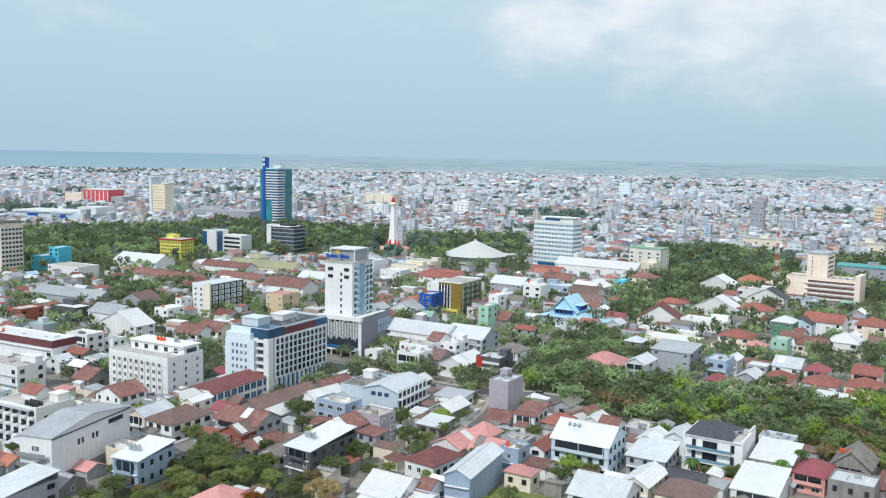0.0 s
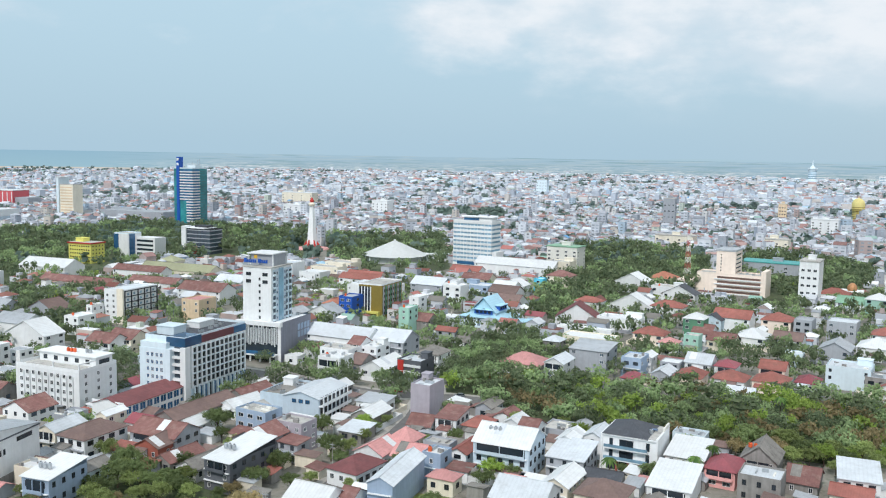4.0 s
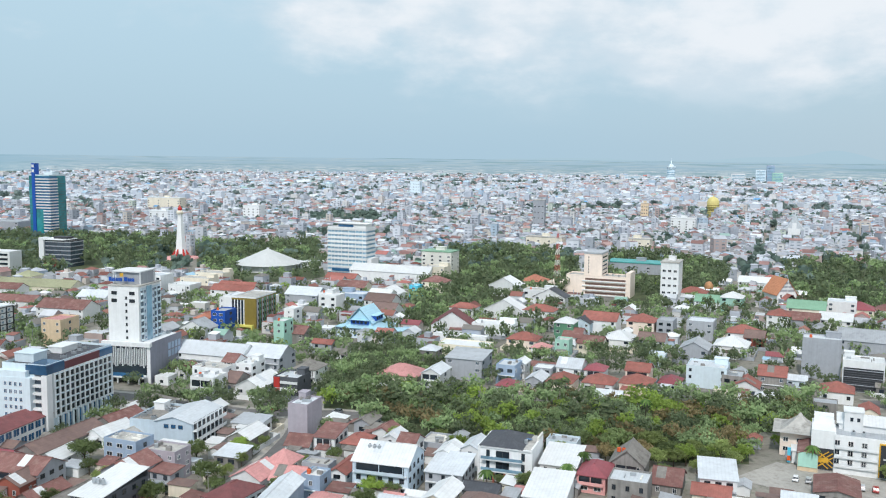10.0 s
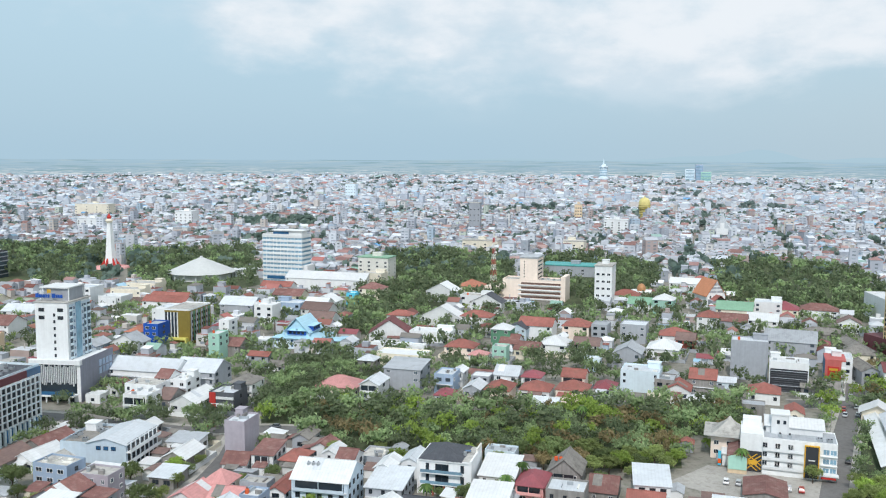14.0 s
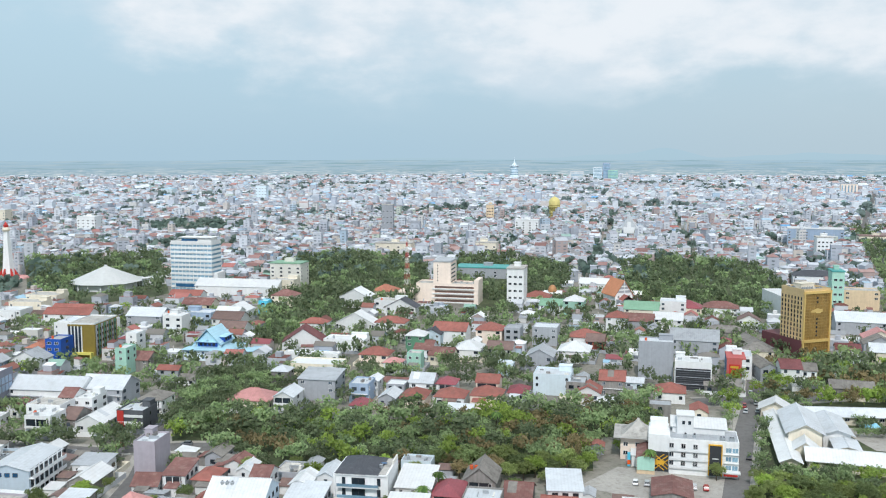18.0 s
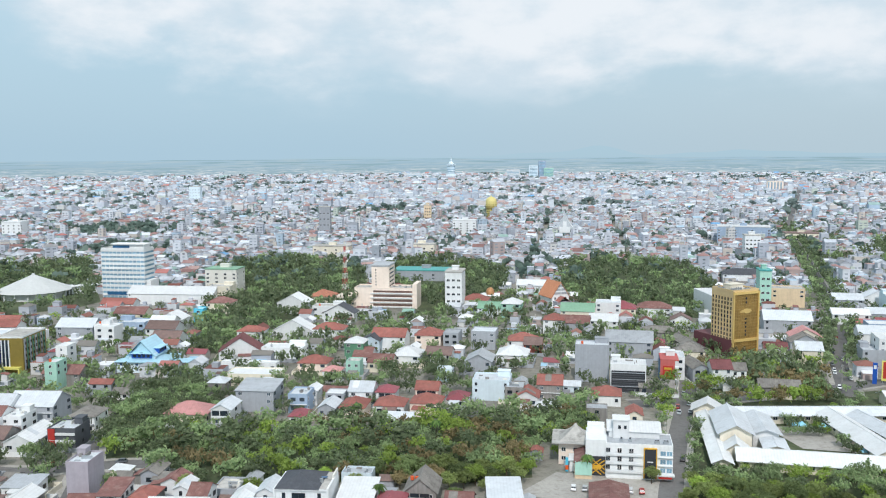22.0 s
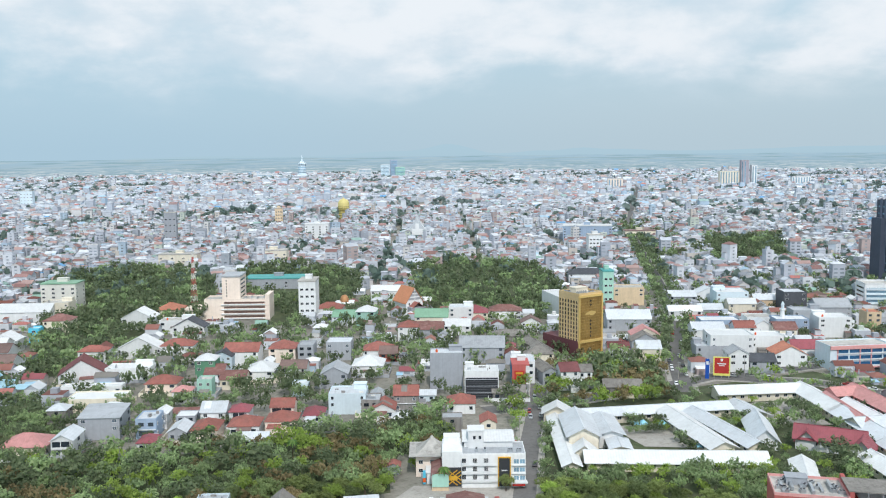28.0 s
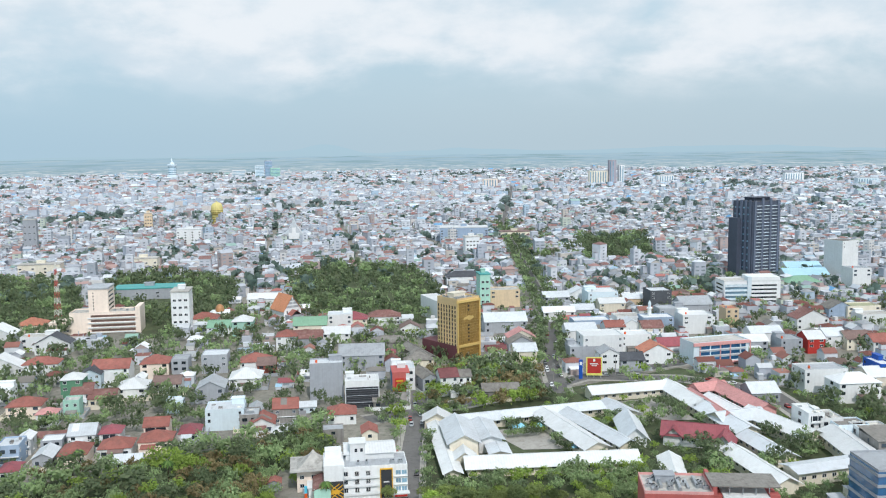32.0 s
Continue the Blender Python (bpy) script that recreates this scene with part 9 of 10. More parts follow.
def trunk_mesh(seed):
    """A tapered trunk that forks into limbs; the crown's radius is one metre."""
    rnd = random.Random(seed)
    bm = bmesh.new()
    tube(bm, 0, 0, -0.05, 0.45, 0.055, 0.035, 7)
    for i in range(4):
        a = i * math.tau / 4 + rnd.uniform(-0.5, 0.5)
        p, q = Vector((0, 0, rnd.uniform(0.3, 0.42))), Vector((0.42 * math.cos(a), 0.42 * math.sin(a), rnd.uniform(0.62, 0.78)))
        ax = (q - p).normalized()
        t = ax.orthogonal().normalized()
        b = ax.cross(t)
        lo = [bm.verts.new(p + (t * math.cos(j * 1.2566) + b * math.sin(j * 1.2566)) * 0.03) for j in range(5)]
        hi = [bm.verts.new(q + (t * math.cos(j * 1.2566) + b * math.sin(j * 1.2566)) * 0.012) for j in range(5)]
        for j in range(5):
            bm.faces.new((lo[j], lo[(j + 1) % 5], hi[(j + 1) % 5], hi[j]))
    return mesh_of(bm, "trunk", BARK)


CROWNS = {k: [crown_mesh(i * 7 + j, LEAF[k], 34 + 4 * j, 0.043, 1600) for j in range(3)] for i, k in enumerate(("dark", "mid", "light", "brown", "flame"))}
TRUNKS = [trunk_mesh(i) for i in range(3)]
TREE_LABEL = {"dark": "broad shade tree with a dense dark green crown", "mid": "leafy green street tree with a rounded crown",
              "light": "tree with a bright yellow-green crown", "brown": "half-bare tree with dry olive-brown foliage", "flame": "flame tree with orange blossom among green leaves"}
TREES, PLANTED = [], []


def tree(x, y, r, kind, h=0.0, group="trees"):
    rnd = random.Random(int(x * 13 + y * 29))
    TREES.append((x, y, r))
    PLANTED.append((x * x + y * y, x, y, r, kind, h or min(r * rnd.uniform(1.3, 1.8), rnd.uniform(9.0, 11.5) if y < 420 else rnd.uniform(10, 16)), group))


# greyer copies of the dark and mid leaves, with distance haze in their colour
PARK_LEAF = {"dark": leafy("park_hazed_dark_leaves", rgb("6b7c5f"), rgb("859270")), "mid": leafy("park_hazed_mid_leaves", rgb("7a8f66"), rgb("96a77c"))}


def grow_trees():
    """The 300 nearest trees stand as things of their own; those beyond them join into one planting a kind."""
    PLANTED.sort(key=lambda q: q[0])
    for _, x, y, r, kind, h, group in PLANTED[:300]:
        rnd = random.Random(int(x * 17 + y * 23))
        top = thing("tree", x, y, rnd.uniform(0, 360), TREE_LABEL[kind], "tree", group)
        part("trunk", rnd.choice(TRUNKS), None, top, at=Matrix.Diagonal((r, r, h * 0.95, 1)))
        part("crown", rnd.choice(CROWNS[kind]), None, top, at=Matrix.Translation((0, 0, h * 0.16)) @ Matrix.Diagonal((r, r, h * 0.86, 1)))
    for i, kind in enumerate(CROWNS):
        verts, faces, k = [], [], 0
        for tier, (lobes, leaf, count) in enumerate(((12, 0.088, 165), (5, 0.16, 38))):
            shapes = []
            for j in range(3):
                me = crown_mesh(90 + i * 5 + j + tier * 40, LEAF[kind], lobes, leaf, count)
                shapes.append(([tuple(v.co) for v in me.vertices], [tuple(f.vertices) for f in me.polygons]))
            shapes = [(np.array(v), f) for v, f in shapes]
            for n_, (dd, x, y, r, kd, h, group) in enumerate(PLANTED[300:]):
                if kd != kind or (dd > 430 * 430) != bool(tier):
                    continue
                co, fs = shapes[n_ % 3]
                a = n_ * 2.4
                rot = np.array([[math.cos(a), -math.sin(a), 0], [math.sin(a), math.cos(a), 0], [0, 0, 1]])
                verts.append((co @ rot.T) * (r, r, h * 0.95) + (x, y, h * 0.05))
                faces.extend([tuple(q + k for q in f) for f in fs])
                k += len(co)
        if verts:
            me = bpy.data.meshes.new("park_trees")
            me.from_pydata(np.concatenate(verts).tolist(), [], faces)
            me.materials.append(PARK_LEAF.get(kind, LEAF[kind]))
            tagged(new("park_trees", me), "planting of many " + TREE_LABEL[kind].replace("tree", "trees").replace(" a ", " "), "trees", "", "stuff")


def palm_mesh():
    bm = bmesh.new()
    for i in range(16):
        a = i * math.tau / 16
        lift = 0.5 if i % 2 else 0.15
        prev = None
        for s in range(6):
            u = s / 5
            r, z = 2.4 * u, 7.0 + lift * 1.6 * u - 2.2 * u * u
            c, w = Vector((math.cos(a) * r, math.sin(a) * r, z)), 0.34 * math.sin(math.pi * min(1.0, 0.15 + u * 0.85)) + 0.03
            n_ = Vector((-math.sin(a), math.cos(a), 0)) * w
            row = [bm.verts.new(c + n_ - Vector((0, 0, w * 0.5))), bm.verts.new(c), bm.verts.new(c - n_ - Vector((0, 0, w * 0.5)))]
            if prev:
                bm.faces.new((prev[0], prev[1], row[1], row[0]))
                bm.faces.new((prev[1], prev[2], row[2], row[1]))
            prev = row
    return mesh_of(bm, "fronds", LEAF["palm"])


PALM_FRONDS = palm_mesh()
bm = bmesh.new()
for s in range(5):
    tube(bm, 0.05 * s, 0, s * 1.4, s * 1.4 + 1.42, 0.2 - 0.02 * s, 0.19 - 0.02 * s, 7)
PALM_TRUNK = mesh_of(bm, "trunk", BARK)


def palm(x, y, s=1.0):
    top = thing("palm_tree", x, y, x * 40 % 360, "slender coconut palm with drooping fronds", "palm tree", "palms")
    for n_, me in (("trunk", PALM_TRUNK), ("fronds", PALM_FRONDS)):
        part(n_, me, None, top, at=Matrix.Diagonal((s, s, s, 1)))


def wood(pts, count, r0, r1, kinds, seed, gap=0.62, clear=1.5, group="trees", snug=0.35, glades=0.0):
    """Trees scattered over a plot, crowns touching but not stacked, clear of houses and streets."""
    rnd = random.Random(seed)
    xs, ys = [p[0] for p in pts], [p[1] for p in pts]
    made, tries = 0, 0
    while made < count and tries < count * 40:
        tries += 1
        x, y, r = rnd.uniform(min(xs), max(xs)), rnd.uniform(min(ys), max(ys)), rnd.uniform(r0, r1)
        if not inside(x, y, pts) or near_road(x, y, clear) or built(x, y, r * snug):
            continue
        if glades and noise.noise((x * 0.022, y * 0.022, 7.7)) < -glades:
            continue
        if any((x - a) ** 2 + (y - b) ** 2 < ((r + c) * gap) ** 2 for a, b, c in TREES):
            continue
        tree(x, y, r, rnd.choice(kinds), group=group)
        made += 1


# the broad crowns that stand out of the wood
for x, y, r, kind in ((135, 296, 11.5, "dark"), (124, 300, 8, "dark"), (152, 306, 7.5, "light"), (157, 297, 6.5, "light"), (160, 309, 5.5, "light"), (131, 270, 6.5, "brown"), (146, 268, 6.0, "brown"),
                      (163, 286, 6.0, "brown"), (171, 281, 6.5, "brown"), (170, 298, 5.5, "brown"), (97, 302, 6.5, "light"), (105, 296, 5, "light"), (88, 296, 6, "mid"), (66, 300, 6.5, "brown"), (75, 322, 9, "dark"), (60, 330, 8, "dark"), (178, 304, 6, "mid")):
    tree(x, y, r, kind, group="trees of the wood")
# the trees of its front edge, that overhang the lane and the car park
for i, (x, y, r) in enumerate(((131, 249, 4.2), (127.5, 254, 4.6), (128, 239.5, 3.2), (135.7, 247.5, 4.4), (141, 249, 4.6), (141, 242, 3.4), (117, 258, 4.2), (146, 246.6, 4.2), (155, 244, 3.6),
                               (160.6, 248, 4.4), (168, 255, 4.8), (176, 264, 5.2), (186, 269, 4.6), (154, 250, 4.6), (181, 259, 3.4))):
    if not built(x, y, 0.2):
        tree(x, y, r, ("mid", "brown", "dark", "mid", "light")[i % 5], group="trees of the wood")
# the dense row before the tower hotel and the clump at the side street
for i, (x, y, r) in enumerate(((-34.7, 359, 5), (-30, 353, 5.2), (-24, 349, 5.4), (-18, 347, 5), (-33, 346, 4.6), (-27, 341, 4.6), (-12, 353, 5), (-6, 350, 4.6), (-2, 347, 4.2), (8.8, 343.4, 5.2),
                               (12.4, 349, 4.4), (8, 331, 5), (10.5, 322.5, 4.6), (14.4, 326, 5), (16, 341, 5), (20, 347, 4.4), (7.5, 317.5, 3.6), (32, 348, 5), (37, 347, 5.5))):
    if not built(x, y, -0.6):
        tree(x, y, r, "dark" if i % 3 else "mid", h=r * 1.75, group="street trees")
wood(WOOD, 30, 6.0, 8.5, ["dark", "mid", "dark", "mid"], 23, 0.55, group="trees of the wood")
wood(WOOD, 260, 3.0, 5.6, ["dark", "mid", "mid", "dark", "light", "brown"], 1, 0.46, group="trees of the wood")
wood(PARKS[1], 260, 2.4, 4.8, ["mid", "mid", "dark", "light"], 2, 0.40, group="trees by the school")
# flowering and dry trees of the overgrown plot
for x, y, r, kind in ((-47, 212, 4.4, "flame"), (-38, 206, 4.0, "flame"), (-29, 214, 6.2, "brown"), (-56, 214, 4.2, "mid"), (-66, 222, 4.6, "mid"), (-73, 212, 3.6, "light")):
    tree(x, y, r, "dark" if kind == "light" else kind)
# single shade trees in the streets and yards
for x, y, r in ((-47.4, 288.2, 6), (-66.9, 252, 5.5), (-67, 241.3, 5.5), (-61.4, 243.5, 5.5), (-68.4, 235, 4.5), (-52.8, 237.6, 5), (-48.5, 233, 4.5), (-29, 238, 5), (-27, 249, 5), (-9.1, 260.1, 5.5), (-23.6, 248.8, 4.5), (-69.2, 254.3, 4.5), (-37.2, 355.1, 4), (-32.2, 352.6, 4), (-26.8, 355.3, 4), (-20.1, 352.5, 4),
                (-15.2, 350, 3.5), (12.9, 344, 5), (16.1, 332.7, 4.5), (-8.6, 349, 4), (-3.1, 348.2, 4), (47.3, 321.5, 4.5), (30.2, 273.4, 3.5), (33.7, 233.9, 4), (-37.5, 261.5, 3), (4.5, 286.3, 3)):
    tree(x, y, r, "dark", group="street trees")
# belts of tall shade trees north of the villas
for n_, k_, r0_, r1_ in ((2, 560, 6, 10), (3, 200, 5, 8.5), (4, 300, 5, 9), (5, 150, 5, 10), (6, 170, 5, 10), (7, 120, 6, 10), (8, 40, 4, 7)):
    wood(PARKS[n_], k_, r0_, r1_, ["dark", "dark", "mid", "dark"], n_ + 1, 0.58, group="park trees", glades=0.6)
wood([(700, 580), (760, 540), (1100, 900), (1060, 960)], 60, 6, 10, ["dark", "mid"], 17, 0.6)
wood(PARKS[9], 120, 3.4, 7, ["mid", "dark", "brown", "light"], 18, 0.5)
wood([(260, 110), (420, 90), (430, 230), (345, 262), (290, 240), (262, 180)], 150, 2.2, 4.6, ["mid", "dark", "mid", "light"], 19, 0.46)
wood([(272, 236), (290, 224), (304, 236), (292, 248)], 14, 2.2, 3.6, ["mid", "dark"], 20, 0.5)
wood(PARKS[10], 46, 2.4, 4.6, ["mid", "dark", "mid", "brown"], 21, 0.46)
wood(PARKS[11], 70, 3.5, 6, ["dark", "mid"], 22, 0.46)
wood([(-240, 645), (-190, 630), (-128, 540), (-98, 512), (-120, 490), (-200, 500)], 90, 3.5, 6.5, ["dark", "dark", "mid"], 28, 0.44, snug=0.05)
# trees that line the long avenue
for (ax, ay), (bx, by) in zip(ROADS["road_avenue"][0][1:], ROADS["road_avenue"][0][2:]):
    L = math.hypot(bx - ax, by - ay)
    if math.hypot(ax, ay) > 1000:
        continue
    for i in range(int(min(L, 420) / 11)):
        for s in (-1, 1):
            u = i * 11 / L
            x, y = ax + (bx - ax) * u - (by - ay) / L * 6.4 * s, ay + (by - ay) * u + (bx - ax) / L * 6.4 * s
            if not built(x, y, 0.3):
                tree(x, y, 5.6 + (i * 7 % 5) * 0.6, "dark" if i % 3 else "mid", group="street trees")
for road, i0, i1, gap_ in (("road_school", 1, 6, 9), ("road_market", 0, 5, 9), ("road_east", 0, 3, 8), ("road_west", 1, 4, 13)):
    pts_, wd_ = ROADS[road]
    for (ax, ay), (bx, by) in zip(pts_[i0:i1], pts_[i0 + 1:i1 + 1]):
        L = math.hypot(bx - ax, by - ay)
        for i in range(int(L / gap_)):
            for s in (-1, 1):
                u = (i + 0.5) * gap_ / L
                x, y = ax + (bx - ax) * u - (by - ay) / L * (wd_ / 2 + 2.6) * s, ay + (by - ay) * u + (bx - ax) / L * (wd_ / 2 + 2.6) * s
                if not built(x, y, 0.5) and (i * 3 + s) % 4:
                    tree(x, y, (3.6 if road == "road_school" else 2.9) + (i * 5 % 4) * 0.5, ("mid", "dark", "mid", "light")[i % 4], group="street trees")
# the larger trees of the villa quarter, the junction and the school courts
for x, y, r in (
        (163, 480, 6), (173, 485, 7), (174, 467, 6), (160, 458, 5), (162, 447, 5), (35, 439, 5), (165, 384, 4.5), (173, 384, 4), (159, 383, 4),
        (165, 413, 4), (285, 422, 5), (280, 404, 6), (267, 382, 6), (259, 365, 5), (299, 437, 5), (303, 472, 4), (275, 478, 4)):
    if not near_road(x, y, 0.3) and not built(x, y, -1.0):
        tree(x, y, r, "dark" if (x + y) % 3 else "mid", group="garden trees")
for x, y, r in (
        (272, 491, 4), (248, 517, 5), (265, 518, 5), (236, 536, 5), (219, 546, 5), (192, 528, 4), (170, 576, 6), (157, 572, 6), (151, 587, 6),
        (151, 625, 7), (141, 632, 6), (110, 545, 4), (69, 551, 5), (53, 479, 4), (71, 468, 5), (79, 545, 4)):
    if not near_road(x, y, 0.3) and not built(x, y, -1.0):
        tree(x, y, r, "dark" if (x + y) % 3 else "mid", group="garden trees")
for x, y, r in (
        (253, 300, 5), (253, 292, 5), (247, 300, 5), (250, 281, 4), (260, 280, 4), (237, 308, 4), (355, 326, 7), (371, 328, 8), (368, 312, 7),
        (336, 301, 6), (336, 276, 8), (330, 267, 7), (332, 313, 6), (296, 289, 4), (285, 287, 4), (307, 293, 5), (477, 389, 6), (436, 348, 5),
        (438, 387, 4), (321, 216, 5), (294, 184, 6), (327, 215, 5)):
    if not near_road(x, y, 0.3) and not built(x, y, -1.0):
        tree(x, y, r, "dark" if (x + y) % 3 else "mid", group="garden trees")
for x, y, r in (
        (314, 168, 7), (307, 160, 8), (298, 152, 7), (335, 140, 6), (349, 140, 6), (327, 140, 6), (314, 139, 6), (361, 211, 4), (357, 202, 4),
        (298, 223, 4), (294, 233, 4), (287, 240, 4), (286, 245, 4), (283, 216, 4), (277, 207, 4), (410, 138, 8), (400, 130, 7), (425, 141, 7),
        (418, 157, 6), (323.5, 171.6, 6), (324.3, 164.3, 6.5), (306.5, 159.3, 6), (358.4, 150.5, 5.5), (316.5, 137.5, 6.5), (347, 152.8, 6), (338.9, 136.4, 6.5), (343.7, 134.2, 5), (353.9, 204, 4.5), (357.5, 212.6, 4.5), (347, 195.6, 4.5), (404.3, 157.5, 5), (414.3, 155.1, 6), (417.5, 139, 7), (415, 133.6, 6), (402.4, 147.3, 5), (356, 333, 5), (345, 317, 7), (329, 312, 6), (352, 311, 7), (366, 322, 6), (323, 297, 7), (336, 303, 6), (349, 301, 7), (356, 392, 5), (341, 403, 5), (391, 441, 5), (372, 400, 5), (403, 436, 5)):
    if not near_road(x, y, 0.3) and not built(x, y, -1.0):
        tree(x, y, r, "dark" if (x + y) % 3 else "mid", group="garden trees")
# tall garden trees between the villas, then the small ones that crowd the quarter
wood(VILLAS, 60, 4.2, 6.8, ["dark", "dark", "mid"], 33, 0.5, 0.4, group="garden trees", snug=0.3)
wood([(-30, 330), (120, 380), (232, 332), (330, 360), (480, 440), (420, 600), (260, 545), (150, 540), (60, 640), (-230, 640), (-300, 480), (-120, 330)], 900, 3.0, 6.4, ["dark", "dark", "dark", "mid", "mid"], 27, 0.46, 0.2, snug=-0.05)
# garden and street trees in every gap between the houses
wood([(-130, 215), (60, 215), (230, 330), (340, 330), (480, 470), (330, 640), (60, 660), (-240, 690), (-420, 640), (-420, 330)], 800, 2.0, 5.4, ["dark", "dark", "mid", "mid", "dark", "light"], 13, 0.5, 0.5, snug=0.05)
wood([(400, 100), (760, 120), (900, 460), (600, 560), (430, 400), (350, 300), (430, 240)], 620, 2.6, 6.5, ["dark", "dark", "mid"], 15, 0.5, 0.5, snug=0.0)
for px_, py_ in ((128, 330), (132, 333), (104, 245), (70, 236), (178, 236), (150, 296), (290, 500), (-95, 640), (60, 520), (30, 500), (95, 236)):
    palm(px_, py_, 1.2)
grow_trees()
for i, pts in enumerate(PARKS):
    plot(f"undergrowth_{i}", pts, 0.03 + 0.002 * i, UNDERGROWTH, "leaf litter, weeds and bare earth under trees", "undergrowth")

# ---- parked and waiting cars ----
CAR_PAINT = [surface("car_paint_" + n_, rgb(c_), 0.3, 0.03, spec=0.6) for n_, c_ in (("white", "e4e6e8"), ("silver", "b4b8bc"), ("black", "24262a"), ("red", "9c2f2c"), ("grey", "6b7076"))]
CAR_WORD = ("white", "silver", "black", "red", "grey")
RUBBER = surface("tyre_rubber", rgb("26262a"), 0.9, 0.1)
bm = bmesh.new()
prof = [(-2.1, 0.35), (2.1, 0.35), (2.15, 0.8), (1.3, 0.98), (-1.95, 1.0), (-2.15, 0.75)]
lo, hi = [bm.verts.new((u, -0.85, z)) for u, z in prof], [bm.verts.new((u, 0.85, z)) for u, z in prof]
bm.faces.new(lo), bm.faces.new(hi[::-1])
for i in range(6):
    bm.faces.new((lo[i], hi[i], hi[(i + 1) % 6], lo[(i + 1) % 6]))
CAR_BODY = [mesh_of(bm.copy(), "body", m) for m in CAR_PAINT]
bm.free()


def cabin_bm(z0, z1):
    bm = bmesh.new()
    a = [bm.verts.new(q) for q in ((-1.85, -0.8, z0), (1.15, -0.8, z0), (1.15, 0.8, z0), (-1.85, 0.8, z0))]
    b = [bm.verts.new(q) for q in ((-1.5, -0.66, z1), (0.45, -0.66, z1), (0.45, 0.66, z1), (-1.5, 0.66, z1))]
    for i in range(4):
        bm.faces.new((a[i], a[(i + 1) % 4], b[(i + 1) % 4], b[i]))
    bm.faces.new(b)
    return bm


CAR_GLASS = mesh_of(cabin_bm(0.97, 1.5), "cabin_glass", GLASS)
bm = bmesh.new()
box(bm, -1.52, 0.47, -0.68, 0.68, 1.5, 1.58)
CAR_ROOF = [mesh_of(bm.copy(), "roof", m) for m in CAR_PAINT]
bm.free()
bm = bmesh.new()
tube(bm, 0, 0, -0.1, 0.1, 0.33, 0.33, 12)
CAR_WHEEL = mesh_of(bm, "wheel", RUBBER)
CARS = {}


def car(x, y, yaw, paint):
    top = thing("car", x, y, yaw, f"{CAR_WORD[paint]} passenger car standing on the asphalt", "car", "cars", z=0.17)
    part("body", CAR_BODY[paint], None, top)
    part("cabin_glass", CAR_GLASS, None, top)
    part("roof", CAR_ROOF[paint], None, top)
    for u, v in ((-1.35, -0.8), (1.35, -0.8), (-1.35, 0.8), (1.35, 0.8)):
        part("wheel", CAR_WHEEL, None, top, at=pose(u, v, 0.33, 90, 0, 0))


traffic = random.Random(12)
for road, first, last, count in (("road_school", 1, 6, 14), ("road_market", 3, 7, 20), ("road_avenue", 0, 3, 16), ("road_wood", 2, 8, 8), ("road_west", 0, 3, 8)):
    pts, wd = ROADS[road]
    for _ in range(count):
        i = traffic.randrange(first, min(last, len(pts) - 1))
        (ax, ay), (bx, by) = pts[i], pts[i + 1]
        u, s, L = traffic.random(), traffic.choice((-1, 1)), math.hypot(bx - ax, by - ay)
        off = s * wd * traffic.choice((0.2, 0.36))
        x, y = ax + (bx - ax) * u - (by - ay) / L * off, ay + (by - ay) * u + (bx - ax) / L * off
        if any((x - a) ** 2 + (y - b) ** 2 < 30 for a, b in CARS):
            continue
        CARS[(x, y)] = 1
        car(x, y, math.degrees(math.atan2(by - ay, bx - ax)) + (180 if s > 0 else 0), traffic.choice((0, 0, 1, 1, 2, 3, 4)))
for i in range(7):
    car(168 + i * 3.0, 230 - i * 2.2, 52, (0, 1, 2, 0, 4, 1, 3)[i])

# ---- poles along the streets ----
bm = bmesh.new()
tube(bm, 0, 0, 0, 9.5, 0.16, 0.10, 8)
POLE = mesh_of(bm, "post", PAVING)
bm = bmesh.new()
box(bm, -0.9, 0.9, -0.06, 0.06, 8.7, 8.85)
box(bm, -0.7, 0.7, -0.06, 0.06, 8.0, 8.12)
for u in (-0.8, -0.3, 0.3, 0.8):
    tube(bm, u, 0, 8.85, 9.05, 0.05, 0.04, 6)
POLE_ARM = mesh_of(bm, "crossarm", STEEL)
for road, i0, i1 in (("road_wood", 1, 8), ("road_school", 1, 6), ("road_west", 0, 3), ("road_market", 0, 5)):
    pts, wd = ROADS[road]
    for (ax, ay), (bx, by) in zip(pts[i0:i1], pts[i0 + 1:i1 + 1]):
        L = math.hypot(bx - ax, by - ay)
        for i in range(int(L / 34)):
            u = (i + 0.5) * 34 / L
            x, y = ax + (bx - ax) * u - (by - ay) / L * (wd / 2 + 0.8), ay + (by - ay) * u + (bx - ax) / L * (wd / 2 + 0.8)
            if not built(x, y, 0.2):
                top = thing("utility_pole", x, y, math.degrees(math.atan2(by - ay, bx - ax)) + 90, "grey concrete utility pole with steel crossarms", "utility pole", "street poles")
                part("post", POLE, None, top)
                part("crossarm", POLE_ARM, None, top)

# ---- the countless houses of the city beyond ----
# bluish air haze is mixed into these colours, most into the outer ones
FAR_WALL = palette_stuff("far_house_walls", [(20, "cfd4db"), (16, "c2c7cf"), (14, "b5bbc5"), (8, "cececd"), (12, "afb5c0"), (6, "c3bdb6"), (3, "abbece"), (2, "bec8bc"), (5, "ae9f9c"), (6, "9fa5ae")])
